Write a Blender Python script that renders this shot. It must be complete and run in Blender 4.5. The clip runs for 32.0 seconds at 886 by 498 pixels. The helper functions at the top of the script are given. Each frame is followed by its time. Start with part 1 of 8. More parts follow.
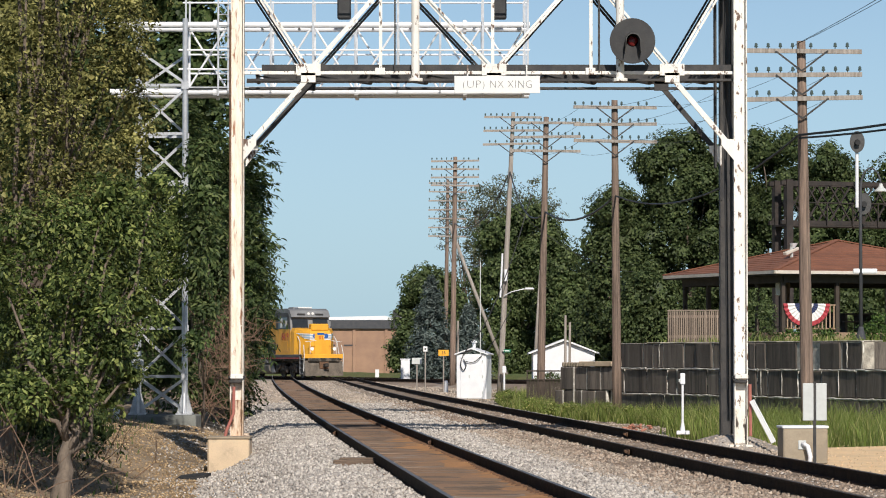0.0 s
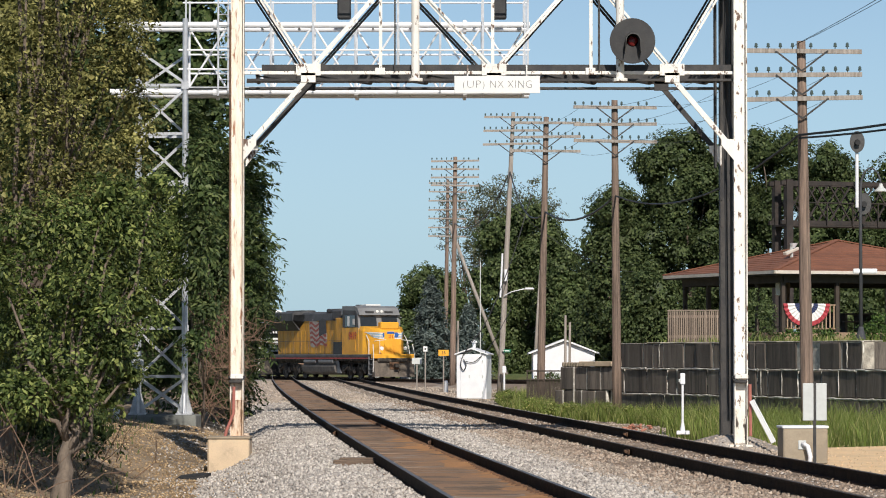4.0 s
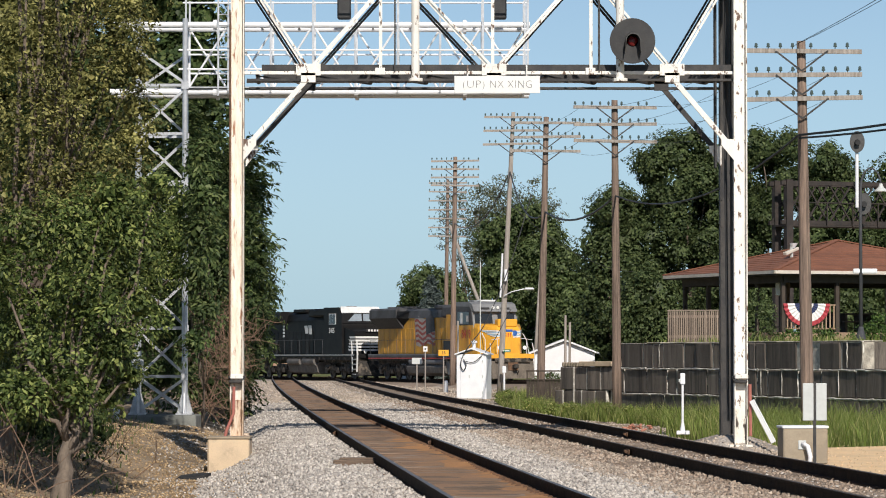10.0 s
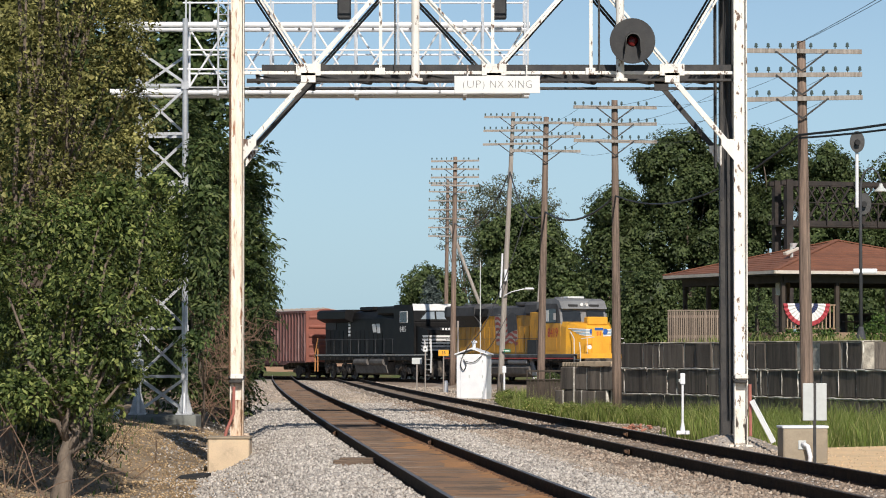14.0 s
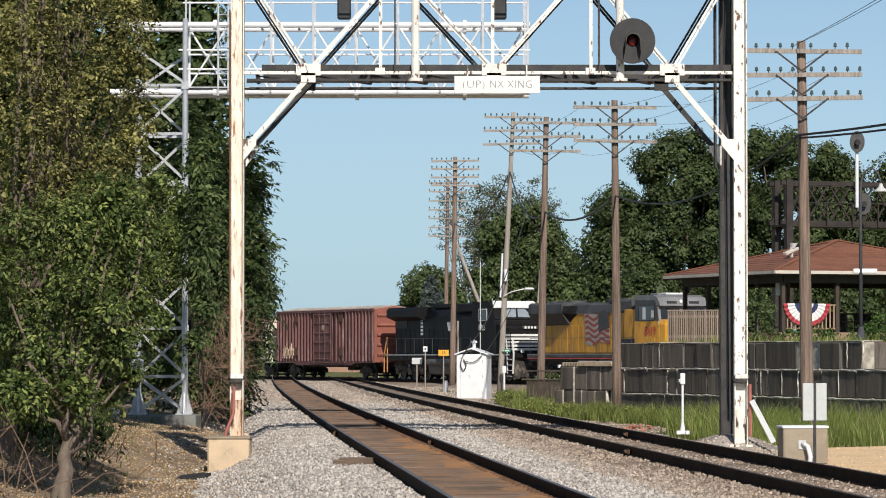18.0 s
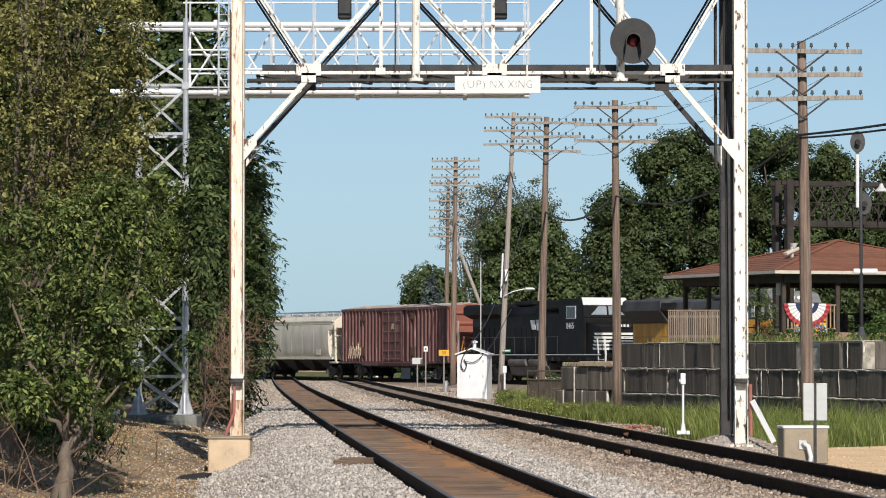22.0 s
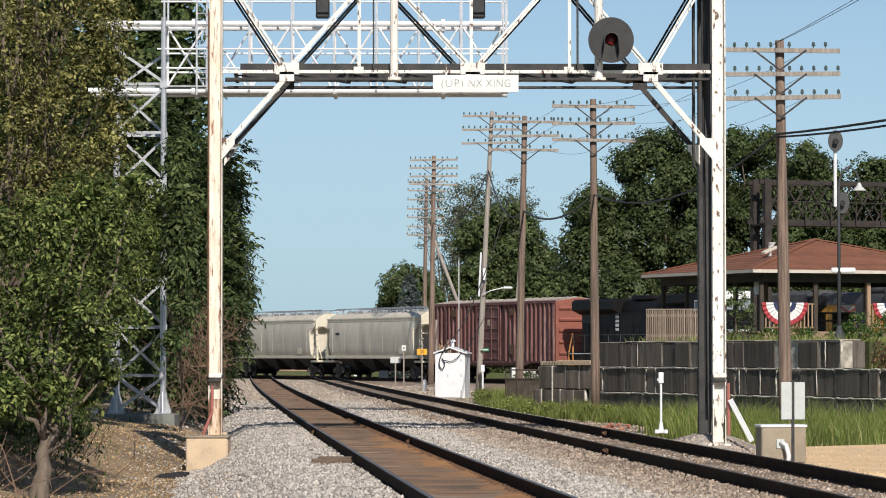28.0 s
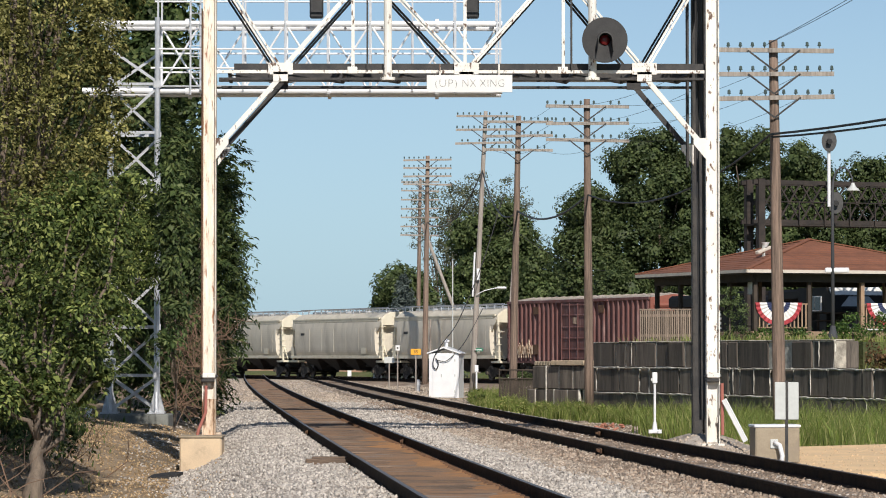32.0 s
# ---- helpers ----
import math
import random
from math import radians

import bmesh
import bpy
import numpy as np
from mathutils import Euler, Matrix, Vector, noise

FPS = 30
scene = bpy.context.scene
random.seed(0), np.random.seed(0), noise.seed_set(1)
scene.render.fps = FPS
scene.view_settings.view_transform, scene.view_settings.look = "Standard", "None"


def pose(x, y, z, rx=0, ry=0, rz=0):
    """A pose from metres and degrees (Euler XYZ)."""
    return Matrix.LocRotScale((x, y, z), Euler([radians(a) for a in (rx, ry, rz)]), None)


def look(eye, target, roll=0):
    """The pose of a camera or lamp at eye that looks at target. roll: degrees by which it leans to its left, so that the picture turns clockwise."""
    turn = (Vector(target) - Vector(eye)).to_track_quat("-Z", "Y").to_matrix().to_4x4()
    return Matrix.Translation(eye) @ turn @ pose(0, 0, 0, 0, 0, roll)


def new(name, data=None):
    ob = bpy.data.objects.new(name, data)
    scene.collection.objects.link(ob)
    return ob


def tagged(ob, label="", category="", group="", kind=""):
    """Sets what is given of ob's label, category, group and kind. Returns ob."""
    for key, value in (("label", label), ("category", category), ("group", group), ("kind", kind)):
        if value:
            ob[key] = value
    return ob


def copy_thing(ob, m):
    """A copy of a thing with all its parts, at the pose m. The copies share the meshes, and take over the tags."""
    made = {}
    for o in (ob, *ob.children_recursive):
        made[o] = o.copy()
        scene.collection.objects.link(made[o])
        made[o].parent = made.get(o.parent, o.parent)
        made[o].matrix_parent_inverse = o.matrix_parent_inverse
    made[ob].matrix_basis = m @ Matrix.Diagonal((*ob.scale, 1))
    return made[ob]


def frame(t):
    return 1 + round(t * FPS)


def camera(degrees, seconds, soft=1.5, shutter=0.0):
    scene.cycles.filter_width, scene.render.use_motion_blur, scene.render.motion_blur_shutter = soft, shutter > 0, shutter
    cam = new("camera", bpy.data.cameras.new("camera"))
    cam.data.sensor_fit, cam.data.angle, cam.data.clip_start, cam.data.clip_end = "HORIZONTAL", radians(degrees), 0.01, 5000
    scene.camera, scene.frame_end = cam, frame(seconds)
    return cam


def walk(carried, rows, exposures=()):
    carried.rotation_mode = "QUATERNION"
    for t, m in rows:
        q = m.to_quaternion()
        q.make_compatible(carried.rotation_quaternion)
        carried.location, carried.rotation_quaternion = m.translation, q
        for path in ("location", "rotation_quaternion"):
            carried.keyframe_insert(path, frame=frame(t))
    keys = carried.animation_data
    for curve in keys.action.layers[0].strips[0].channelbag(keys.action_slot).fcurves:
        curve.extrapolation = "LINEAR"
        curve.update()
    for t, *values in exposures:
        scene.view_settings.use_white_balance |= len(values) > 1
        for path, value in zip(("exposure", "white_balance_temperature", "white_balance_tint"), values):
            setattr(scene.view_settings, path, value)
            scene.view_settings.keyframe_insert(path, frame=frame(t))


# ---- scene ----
# One static tripod camera with a long lens; a slow pan to the right late in the shot.
# World: x to the right, y away from the camera, z up; rail heads at z = 0.
LENS = 14.646
cam = camera(LENS, 32.0, soft=1.0)
PX = math.degrees(1 / 6100)


def aim(right, down):
    return pose(0, 0, 1.5, 90 + 1.794 - down * PX, 0, -right * PX)


walk(cam, [(t, aim(a, b)) for t, a, b in (
    (0, 0, 0), (5, 0, 0), (10, 0, 0), (15, 0, 0), (20, 0, 0), (23, -1, 0), (23.6, 0, 0), (24, 0, 2.0), (24.5, 0.2, 1.6), (25, 1.8, 1.8),
    (25.5, 6.2, 1.7), (26.5, 18, 1.7), (27.5, 30.5, 1.7), (28, 38, 1.8), (28.5, 44.5, 1.7), (29, 47.6, 2), (29.5, 50, 1.8),
    (30.5, 50, 1.8), (31, 48.6, 1.8), (31.5, 47.7, 1.8), (32, 49, 1.8))])

# ---- world, sun ----
SUN_EL, SUN_AZ = radians(35.5), radians(180 - 11)
world = bpy.data.worlds.new("sky")
scene.world = world
world.use_nodes = True
wn = world.node_tree.nodes
sky = wn.new("ShaderNodeTexSky")
sky.sky_type, sky.sun_disc, sky.sun_elevation, sky.sun_rotation = "NISHITA", False, SUN_EL, SUN_AZ
sky.air_density, sky.dust_density, sky.ozone_density, sky.altitude = 0.5, 0.25, 1.6, 240
wn["Background"].inputs["Strength"].default_value = 0.101
tint = wn.new("ShaderNodeMix")
tint.data_type, tint.blend_type = "RGBA", "MULTIPLY"
tint.inputs[0].default_value = 1.0
tint.inputs[7].default_value = (1.075, 1.07, 0.965, 1)
world.node_tree.links.new(sky.outputs[0], tint.inputs[6])
# summer haze that thickens towards the horizon
coord, axes, band, haze = wn.new("ShaderNodeTexCoord"), wn.new("ShaderNodeSeparateXYZ"), wn.new("ShaderNodeMapRange"), wn.new("ShaderNodeMix")
band.inputs["From Min"].default_value, band.inputs["From Max"].default_value = 0.0, 0.15
haze.data_type = "RGBA"
haze.inputs[6].default_value = (4.0, 5.65, 6.6, 1)
for a, b in ((coord.outputs["Generated"], axes.inputs[0]), (axes.outputs[2], band.inputs["Value"]), (band.outputs[0], haze.inputs[0]),
             (tint.outputs[2], haze.inputs[7]), (haze.outputs[2], wn["Background"].inputs["Color"])):
    world.node_tree.links.new(a, b)

sun = new("sun", bpy.data.lights.new("sun", "SUN"))
sun.data.energy, sun.data.angle, sun.data.color = 4.35, radians(0.53), (1.0, 0.925, 0.835)
TO_SUN = Vector((math.sin(SUN_AZ) * math.cos(SUN_EL), math.cos(SUN_AZ) * math.cos(SUN_EL), math.sin(SUN_EL)))
sun.matrix_world = look(TO_SUN * 60, (0, 0, 0))
scene.view_settings.exposure = 0.04


# ---- materials ----
def material(name, a, b=None, rough=0.7, metal=0.0, scale=3.0, fine=40.0, bump=0.3, mix=(0.35, 0.65), grime=None, gscale=1.2,
             gmix=(0.55, 0.7), stretch=(1, 1, 1), vary=0.0, island=0.0, spec=0.5, dist=0.02):
    """Two colours mixed by coarse and fine noise, an optional layer of stains, fine relief; vary: spread of brightness from object to object."""
    m = bpy.data.materials.new(name)
    m.use_nodes = True
    n, l = m.node_tree.nodes, m.node_tree.links
    s = n["Principled BSDF"]
    s.inputs["Roughness"].default_value, s.inputs["Metallic"].default_value = rough, metal
    s.inputs["Specular IOR Level"].default_value = spec
    tc, mp = n.new("ShaderNodeTexCoord"), n.new("ShaderNodeMapping")
    mp.inputs["Scale"].default_value = stretch
    l.new(tc.outputs["Object"], mp.inputs["Vector"])

    def tex(sc, detail):
        t = n.new("ShaderNodeTexNoise")
        t.inputs["Scale"].default_value, t.inputs["Detail"].default_value, t.inputs["Roughness"].default_value = sc, detail, 0.62
        l.new(mp.outputs[0], t.inputs["Vector"])
        return t.outputs["Fac"]

    def ramp(v, lo, hi):
        r = n.new("ShaderNodeMapRange")
        r.inputs["From Min"].default_value, r.inputs["From Max"].default_value = lo, hi
        l.new(v, r.inputs["Value"])
        return r.outputs[0]

    def blend(f, x, y, kind="MIX"):
        q = n.new("ShaderNodeMix")
        q.data_type, q.blend_type = "RGBA", kind
        for slot, v in ((0, f), (6, x), (7, y)):
            if hasattr(v, "links"):
                l.new(v, q.inputs[slot])
            else:
                q.inputs[slot].default_value = v if slot == 0 else (*v, 1)
        return q.outputs[2]

    b = b or tuple(c * 0.8 for c in a)
    coarse, small = tex(scale, 4), tex(fine, 3)
    add = n.new("ShaderNodeMath")
    add.operation = "MULTIPLY_ADD"
    l.new(small, add.inputs[0])
    add.inputs[1].default_value = 0.45
    l.new(coarse, add.inputs[2])
    col = blend(ramp(add.outputs[0], mix[0] + 0.22, mix[1] + 0.22), a, b)
    if grime:
        col = blend(ramp(tex(gscale, 6), *gmix), col, grime)
    for spread, node, out in ((vary, "ShaderNodeObjectInfo", "Random"), (island, "ShaderNodeNewGeometry", "Random Per Island")):
        if spread:
            v = n.new("ShaderNodeMapRange")
            v.inputs["To Min"].default_value, v.inputs["To Max"].default_value = 1 - spread, 1 + spread
            l.new(n.new(node).outputs[out], v.inputs["Value"])
            hs = n.new("ShaderNodeHueSaturation")
            l.new(v.outputs[0], hs.inputs["Value"])
            l.new(col, hs.inputs["Color"])
            col = hs.outputs[0]
    l.new(col, s.inputs["Base Color"])
    if bump:
        bp = n.new("ShaderNodeBump")
        bp.inputs["Strength"].default_value, bp.inputs["Distance"].default_value = bump, dist
        l.new(small, bp.inputs["Height"])
        l.new(bp.outputs[0], s.inputs["Normal"])
    return m


def leaf_material(name, dark, light, yellow, trans=0.25, rough=0.5):
    m = bpy.data.materials.new(name)
    m.use_nodes = True
    n, l = m.node_tree.nodes, m.node_tree.links
    s = n["Principled BSDF"]
    s.inputs["Roughness"].default_value = rough
    s.inputs["Specular IOR Level"].default_value = 0.2
    geo = n.new("ShaderNodeNewGeometry")
    cr = n.new("ShaderNodeValToRGB")
    cr.color_ramp.elements[0].color, cr.color_ramp.elements[1].color = (*dark, 1), (*yellow, 1)
    e = cr.color_ramp.elements.new(0.6)
    e.color = (*light, 1)
    l.new(geo.outputs["Random Per Island"], cr.inputs[0])
    tc, nz = n.new("ShaderNodeTexCoord"), n.new("ShaderNodeTexNoise")
    nz.inputs["Scale"].default_value = 0.8
    l.new(tc.outputs["Object"], nz.inputs["Vector"])
    hs, mr = n.new("ShaderNodeHueSaturation"), n.new("ShaderNodeMapRange")
    mr.inputs["From Min"].default_value, mr.inputs["From Max"].default_value = 0.3, 0.7
    mr.inputs["To Min"].default_value, mr.inputs["To Max"].default_value = 0.65, 1.3
    l.new(nz.outputs["Fac"], mr.inputs["Value"])
    l.new(mr.outputs[0], hs.inputs["Value"])
    l.new(cr.outputs[0], hs.inputs["Color"])
    l.new(hs.outputs[0], s.inputs["Base Color"])
    tr, mx = n.new("ShaderNodeBsdfTranslucent"), n.new("ShaderNodeMixShader")
    l.new(hs.outputs[0], tr.inputs["Color"])
    mx.inputs[0].default_value = trans
    l.new(s.outputs[0], mx.inputs[1])
    l.new(tr.outputs[0], mx.inputs[2])
    l.new(mx.outputs[0], n["Material Output"].inputs["Surface"])
    return m


M = {}
M["ballast"] = material("ballast_gravel", (0.54, 0.485, 0.435), (0.33, 0.29, 0.255), 0.95, scale=1.0, fine=16, bump=1.0, dist=0.06, grime=(0.30, 0.24, 0.18), gscale=0.35, gmix=(0.5, 0.75))
M["stone"] = material("crushed_stone", (0.565, 0.52, 0.47), (0.41, 0.37, 0.33), 0.9, scale=2, fine=30, bump=0.3, island=0.36)
M["brownstone"] = material("rust_stained_stone", (0.26, 0.17, 0.11), (0.17, 0.12, 0.09), 0.95, scale=2, fine=30, bump=0.3, island=0.35)
M["rust_dust"] = material("rusty_ballast", (0.34, 0.195, 0.105), (0.20, 0.13, 0.085), 0.95, scale=1.2, fine=18, bump=0.8, dist=0.04, grime=(0.36, 0.30, 0.25), gscale=0.6, gmix=(0.55, 0.7))
M["dirt_stone"] = material("dirt_coated_stone", (0.40, 0.315, 0.245), (0.24, 0.18, 0.135), 0.95, scale=2, fine=30, bump=0.3, island=0.4)
M["track_dirt"] = material("brown_track_dirt", (0.31, 0.235, 0.17), (0.19, 0.14, 0.10), 0.95, scale=1.0, fine=14, bump=0.9, dist=0.05, grime=(0.38, 0.33, 0.28), gscale=0.6, gmix=(0.52, 0.7))
M["tan_stone"] = material("dusty_tan_stone", (0.50, 0.42, 0.34), (0.34, 0.28, 0.225), 0.95, scale=2, fine=30, bump=0.3, island=0.36)
M["sand_stone"] = material("tan_pebble", (0.80, 0.58, 0.36), (0.58, 0.43, 0.29), 0.95, scale=2, fine=30, bump=0.3, island=0.35)
M["tie"] = material("weathered_tie", (0.22, 0.155, 0.11), (0.095, 0.068, 0.05), 0.9, scale=3, fine=30, stretch=(0.25, 3, 3), bump=0.6, vary=0.3)
M["rail_side"] = material("dark_rail_steel", (0.024, 0.018, 0.014), (0.05, 0.032, 0.022), 0.9, 0.0, spec=0.12, scale=4, fine=60, bump=0.2)
M["rail_head"] = material("polished_rail_head", (0.30, 0.29, 0.285), (0.2, 0.19, 0.185), 0.5, 0.9, scale=8, fine=60, bump=0.05)
M["rail_head_dull"] = material("dull_rail_head", (0.10, 0.085, 0.075), (0.06, 0.05, 0.045), 0.7, 0.3, scale=8, fine=60, bump=0.05)
M["rust_iron"] = material("rusty_iron", (0.20, 0.105, 0.055), (0.10, 0.06, 0.04), 0.9, scale=8, fine=60, bump=0.4)
M["soil"] = material("bare_soil", (0.36, 0.27, 0.175), (0.19, 0.14, 0.09), 0.95, scale=0.6, fine=9, bump=1.0, dist=0.08, grime=(0.33, 0.28, 0.22), gscale=0.5)
M["turf"] = material("rough_turf", (0.10, 0.14, 0.035), (0.16, 0.15, 0.06), 0.95, scale=0.5, fine=10, bump=1.0, dist=0.1)
M["rust_stain"] = material("orange_rust_dust", (0.46, 0.23, 0.09), (0.30, 0.16, 0.075), 0.95, scale=1.5, fine=14, bump=0.8, dist=0.03)
M["sand"] = material("tan_dirt_path", (0.86, 0.61, 0.35), (0.72, 0.52, 0.31), 0.95, scale=1, fine=14, bump=0.6)
M["white_steel"] = material("flaking_white_paint", (0.88, 0.86, 0.80), (0.78, 0.75, 0.69), 0.55, scale=1.5, fine=25, bump=0.25, grime=(0.13, 0.075, 0.05), gscale=7, gmix=(0.575, 0.63), stretch=(1.3, 1.3, 0.6))
M["white_steel_rusty"] = material("rusted_white_paint", (0.74, 0.62, 0.49), (0.50, 0.33, 0.20), 0.7, scale=2.0, fine=18, bump=0.35, grime=(0.17, 0.075, 0.04), gscale=4, gmix=(0.5, 0.6), stretch=(2.5, 2.5, 0.5))
M["white_steel_streaked"] = material("rust_streaked_white_paint", (0.86, 0.81, 0.73), (0.70, 0.57, 0.43), 0.6, scale=2.2, fine=25, bump=0.25, grime=(0.30, 0.14, 0.07), gscale=4.5, gmix=(0.56, 0.66), stretch=(3.5, 3.5, 0.45), mix=(0.4, 0.75))
M["black_steel"] = material("mottled_black_steel", (0.026, 0.027, 0.03), (0.065, 0.06, 0.056), 0.6, 0.2, scale=3, fine=40)
M["white_steel_worn"] = material("blackened_white_paint", (0.86, 0.83, 0.76), (0.72, 0.68, 0.60), 0.6, scale=1.5, fine=25, bump=0.3, grime=(0.07, 0.055, 0.045), gscale=6, gmix=(0.545, 0.60), stretch=(1.5, 1.5, 0.5))
M["rusty_black"] = material("rust_browned_black_steel", (0.055, 0.042, 0.036), (0.028, 0.024, 0.022), 0.8, 0.1, scale=2, fine=30)
M["galv"] = material("galvanized_steel", (0.60, 0.615, 0.64), (0.47, 0.485, 0.51), 0.4, 0.5, scale=5, fine=40, bump=0.08)
# Near-white base: sun glare on the pipes painted into the colour.
M["galv_pipe"] = material("glare_white_galvanized_pipe", (0.95, 0.95, 0.96), (0.88, 0.885, 0.90), 0.3, 0.2, scale=5, fine=40, bump=0.03)
M["concrete"] = material("pale_concrete", (0.38, 0.315, 0.23), (0.29, 0.24, 0.175), 0.9, scale=2, fine=40, grime=(0.30, 0.25, 0.20), gscale=2.5)
M["footing_tan"] = material("tan_cast_concrete", (0.68, 0.53, 0.36), (0.56, 0.44, 0.31), 0.9, scale=2.5, fine=40, grime=(0.40, 0.31, 0.22), gscale=3)
M["bank_stone"] = material("tan_bank_stone", (0.50, 0.365, 0.21), (0.29, 0.20, 0.115), 0.95, scale=2, fine=30, bump=0.3, island=0.5)
M["wall_block"] = material("blackened_concrete_block", (0.215, 0.18, 0.148), (0.07, 0.06, 0.052), 0.85, scale=2.6, fine=26, stretch=(1.6, 1.6, 0.14), bump=0.5, vary=0.28, grime=(0.29, 0.25, 0.205), gscale=1.3, gmix=(0.52, 0.75))
# Lime stains, lightened further for sunlight on the wall's edges and end.
M["wall_coping"] = material("lime_and_sunlight_coping", (0.58, 0.53, 0.44), (0.24, 0.215, 0.18), 0.9, scale=2.5, fine=25, bump=0.4)
M["mortar"] = material("pale_lime_and_sunlit_lines", (0.80, 0.76, 0.67), (0.40, 0.38, 0.34), 0.9, scale=3, fine=25)
M["pole_wood"] = material("weathered_pole_wood", (0.30, 0.215, 0.165), (0.12, 0.088, 0.07), 0.9, scale=3, fine=20, stretch=(7, 7, 0.22), bump=0.7, vary=0.12)
M["pole_wood_pale"] = material("sun_bleached_pole_wood", (0.43, 0.385, 0.34), (0.26, 0.225, 0.195), 0.9, scale=3, fine=20, stretch=(7, 7, 0.25), bump=0.6)
# Darkened grey-green concrete: tree shade over the tower footing put into its colour.
M["grey_slab"] = material("tree_shaded_grey_concrete", (0.24, 0.25, 0.23), (0.15, 0.155, 0.14), 0.9, scale=2, fine=40)
M["deck_wood"] = material("brown_deck_wood", (0.42, 0.29, 0.19), (0.30, 0.205, 0.14), 0.8, scale=3, fine=30, stretch=(4, 4, 0.4), bump=0.3, vary=0.15)
M["fence_wood"] = material("grey_fence_wood", (0.34, 0.27, 0.21), (0.23, 0.18, 0.145), 0.85, scale=3, fine=30, stretch=(5, 5, 0.3), bump=0.4, vary=0.28)
M["shingle"] = material("red_brown_shingle", (0.25, 0.102, 0.058), (0.185, 0.077, 0.046), 0.9, scale=1.5, fine=12, bump=0.6, vary=0.12)
M["fascia"] = material("cream_fascia", (0.66, 0.60, 0.52), (0.56, 0.50, 0.43), 0.6)
# Dark wood; on the pavilion its tone also holds the shade under the roof.
M["dark_wood"] = material("dark_and_shaded_wood", (0.075, 0.058, 0.044), (0.052, 0.04, 0.032), 0.85)
M["bark"] = material("grey_brown_bark", (0.21, 0.165, 0.125), (0.12, 0.095, 0.075), 0.95, scale=4, fine=22, stretch=(3, 3, 0.6), bump=0.8)
M["twig"] = material("dry_twig", (0.24, 0.15, 0.10), (0.14, 0.095, 0.065), 0.95)
M["white_metal"] = material("white_enamel", (0.84, 0.85, 0.86), (0.76, 0.77, 0.79), 0.45, scale=2, fine=30, bump=0.05)
M["white_board"] = material("white_sign_board", (0.82, 0.82, 0.80), (0.76, 0.76, 0.74), 0.5, bump=0.05)
M["grey_board"] = material("grey_sign_back", (0.60, 0.62, 0.60), (0.53, 0.55, 0.53), 0.55, 0.0, scale=3, fine=20, bump=0.05)
M["black"] = material("matt_black", (0.02, 0.02, 0.022), (0.035, 0.035, 0.035), 0.6, scale=4)
M["grey_ink"] = material("faded_grey_lettering", (0.10, 0.10, 0.105), (0.15, 0.15, 0.15), 0.6, bump=0.03)
M["signal_black"] = material("sun_faded_black_enamel", (0.045, 0.045, 0.045), (0.07, 0.068, 0.065), 0.5, scale=7, fine=50, bump=0.1)
M["lens_red"] = material("dark_red_lens", (0.20, 0.012, 0.015), (0.12, 0.01, 0.01), 0.15)
M["insulator"] = material("glass_insulator", (0.10, 0.14, 0.13), (0.05, 0.07, 0.07), 0.15)
M["yellow_sign"] = material("orange_yellow_sign", (0.85, 0.42, 0.03), (0.8, 0.38, 0.03), 0.5, bump=0.05)
M["sign_green"] = material("green_sign_enamel", (0.01, 0.20, 0.10), (0.012, 0.16, 0.08), 0.45, bump=0.03)
M["red_paint"] = material("faded_red_conduit", (0.45, 0.16, 0.13), (0.33, 0.12, 0.09), 0.6)
M["wire"] = material("dark_cable", (0.025, 0.025, 0.027), (0.04, 0.04, 0.04), 0.6)
M["brick"] = material("tan_brick", (0.40, 0.25, 0.165), (0.32, 0.20, 0.14), 0.9, scale=0.8, fine=14, vary=0.06)
M["old_brick"] = material("broken_red_brick", (0.50, 0.22, 0.15), (0.34, 0.15, 0.10), 0.9, scale=4, fine=30, bump=0.4, island=0.3)
M["roof_dark"] = material("dark_slate_roof", (0.055, 0.06, 0.07), (0.08, 0.08, 0.085), 0.8)
M["cloth_red"] = material("red_bunting", (0.45, 0.055, 0.07), (0.36, 0.045, 0.055), 0.8)
M["cloth_white"] = material("white_bunting", (0.82, 0.80, 0.78), (0.74, 0.72, 0.70), 0.8)
M["cloth_blue"] = material("navy_bunting", (0.035, 0.05, 0.13), (0.03, 0.04, 0.1), 0.8)
# rolling stock
M["loco_yellow"] = material("locomotive_yellow", (0.86, 0.43, 0.035), (0.72, 0.34, 0.03), 0.5, scale=0.9, fine=20, bump=0.04, grime=(0.30, 0.17, 0.06), gscale=1.5, gmix=(0.55, 0.85), stretch=(1, 1, 0.5))
# Darker yellow for the hood: shade of the sides put into the paint, plus grime.
M["hood_yellow"] = material("side_shaded_locomotive_yellow", (0.70, 0.345, 0.03), (0.52, 0.255, 0.025), 0.55, scale=0.9, fine=20, bump=0.05, grime=(0.16, 0.095, 0.04), gscale=1.6, gmix=(0.5, 0.8), stretch=(1.4, 1.4, 0.4))
M["loco_soot"] = material("soot_darkened_grey_paint", (0.095, 0.095, 0.10), (0.045, 0.045, 0.047), 0.65, scale=1, fine=20, bump=0.06)
M["loco_grey"] = material("locomotive_grey", (0.23, 0.235, 0.24), (0.16, 0.16, 0.165), 0.55, scale=1, fine=20, bump=0.05)
M["loco_black"] = material("locomotive_black", (0.005, 0.005, 0.006), (0.013, 0.012, 0.011), 0.55, spec=0.2, scale=1.2, fine=20, bump=0.05)
M["under"] = material("grimy_running_gear", (0.05, 0.043, 0.036), (0.018, 0.016, 0.014), 0.85, 0.0, scale=2, fine=25, grime=(0.24, 0.195, 0.15), gscale=2.2, gmix=(0.50, 0.72))
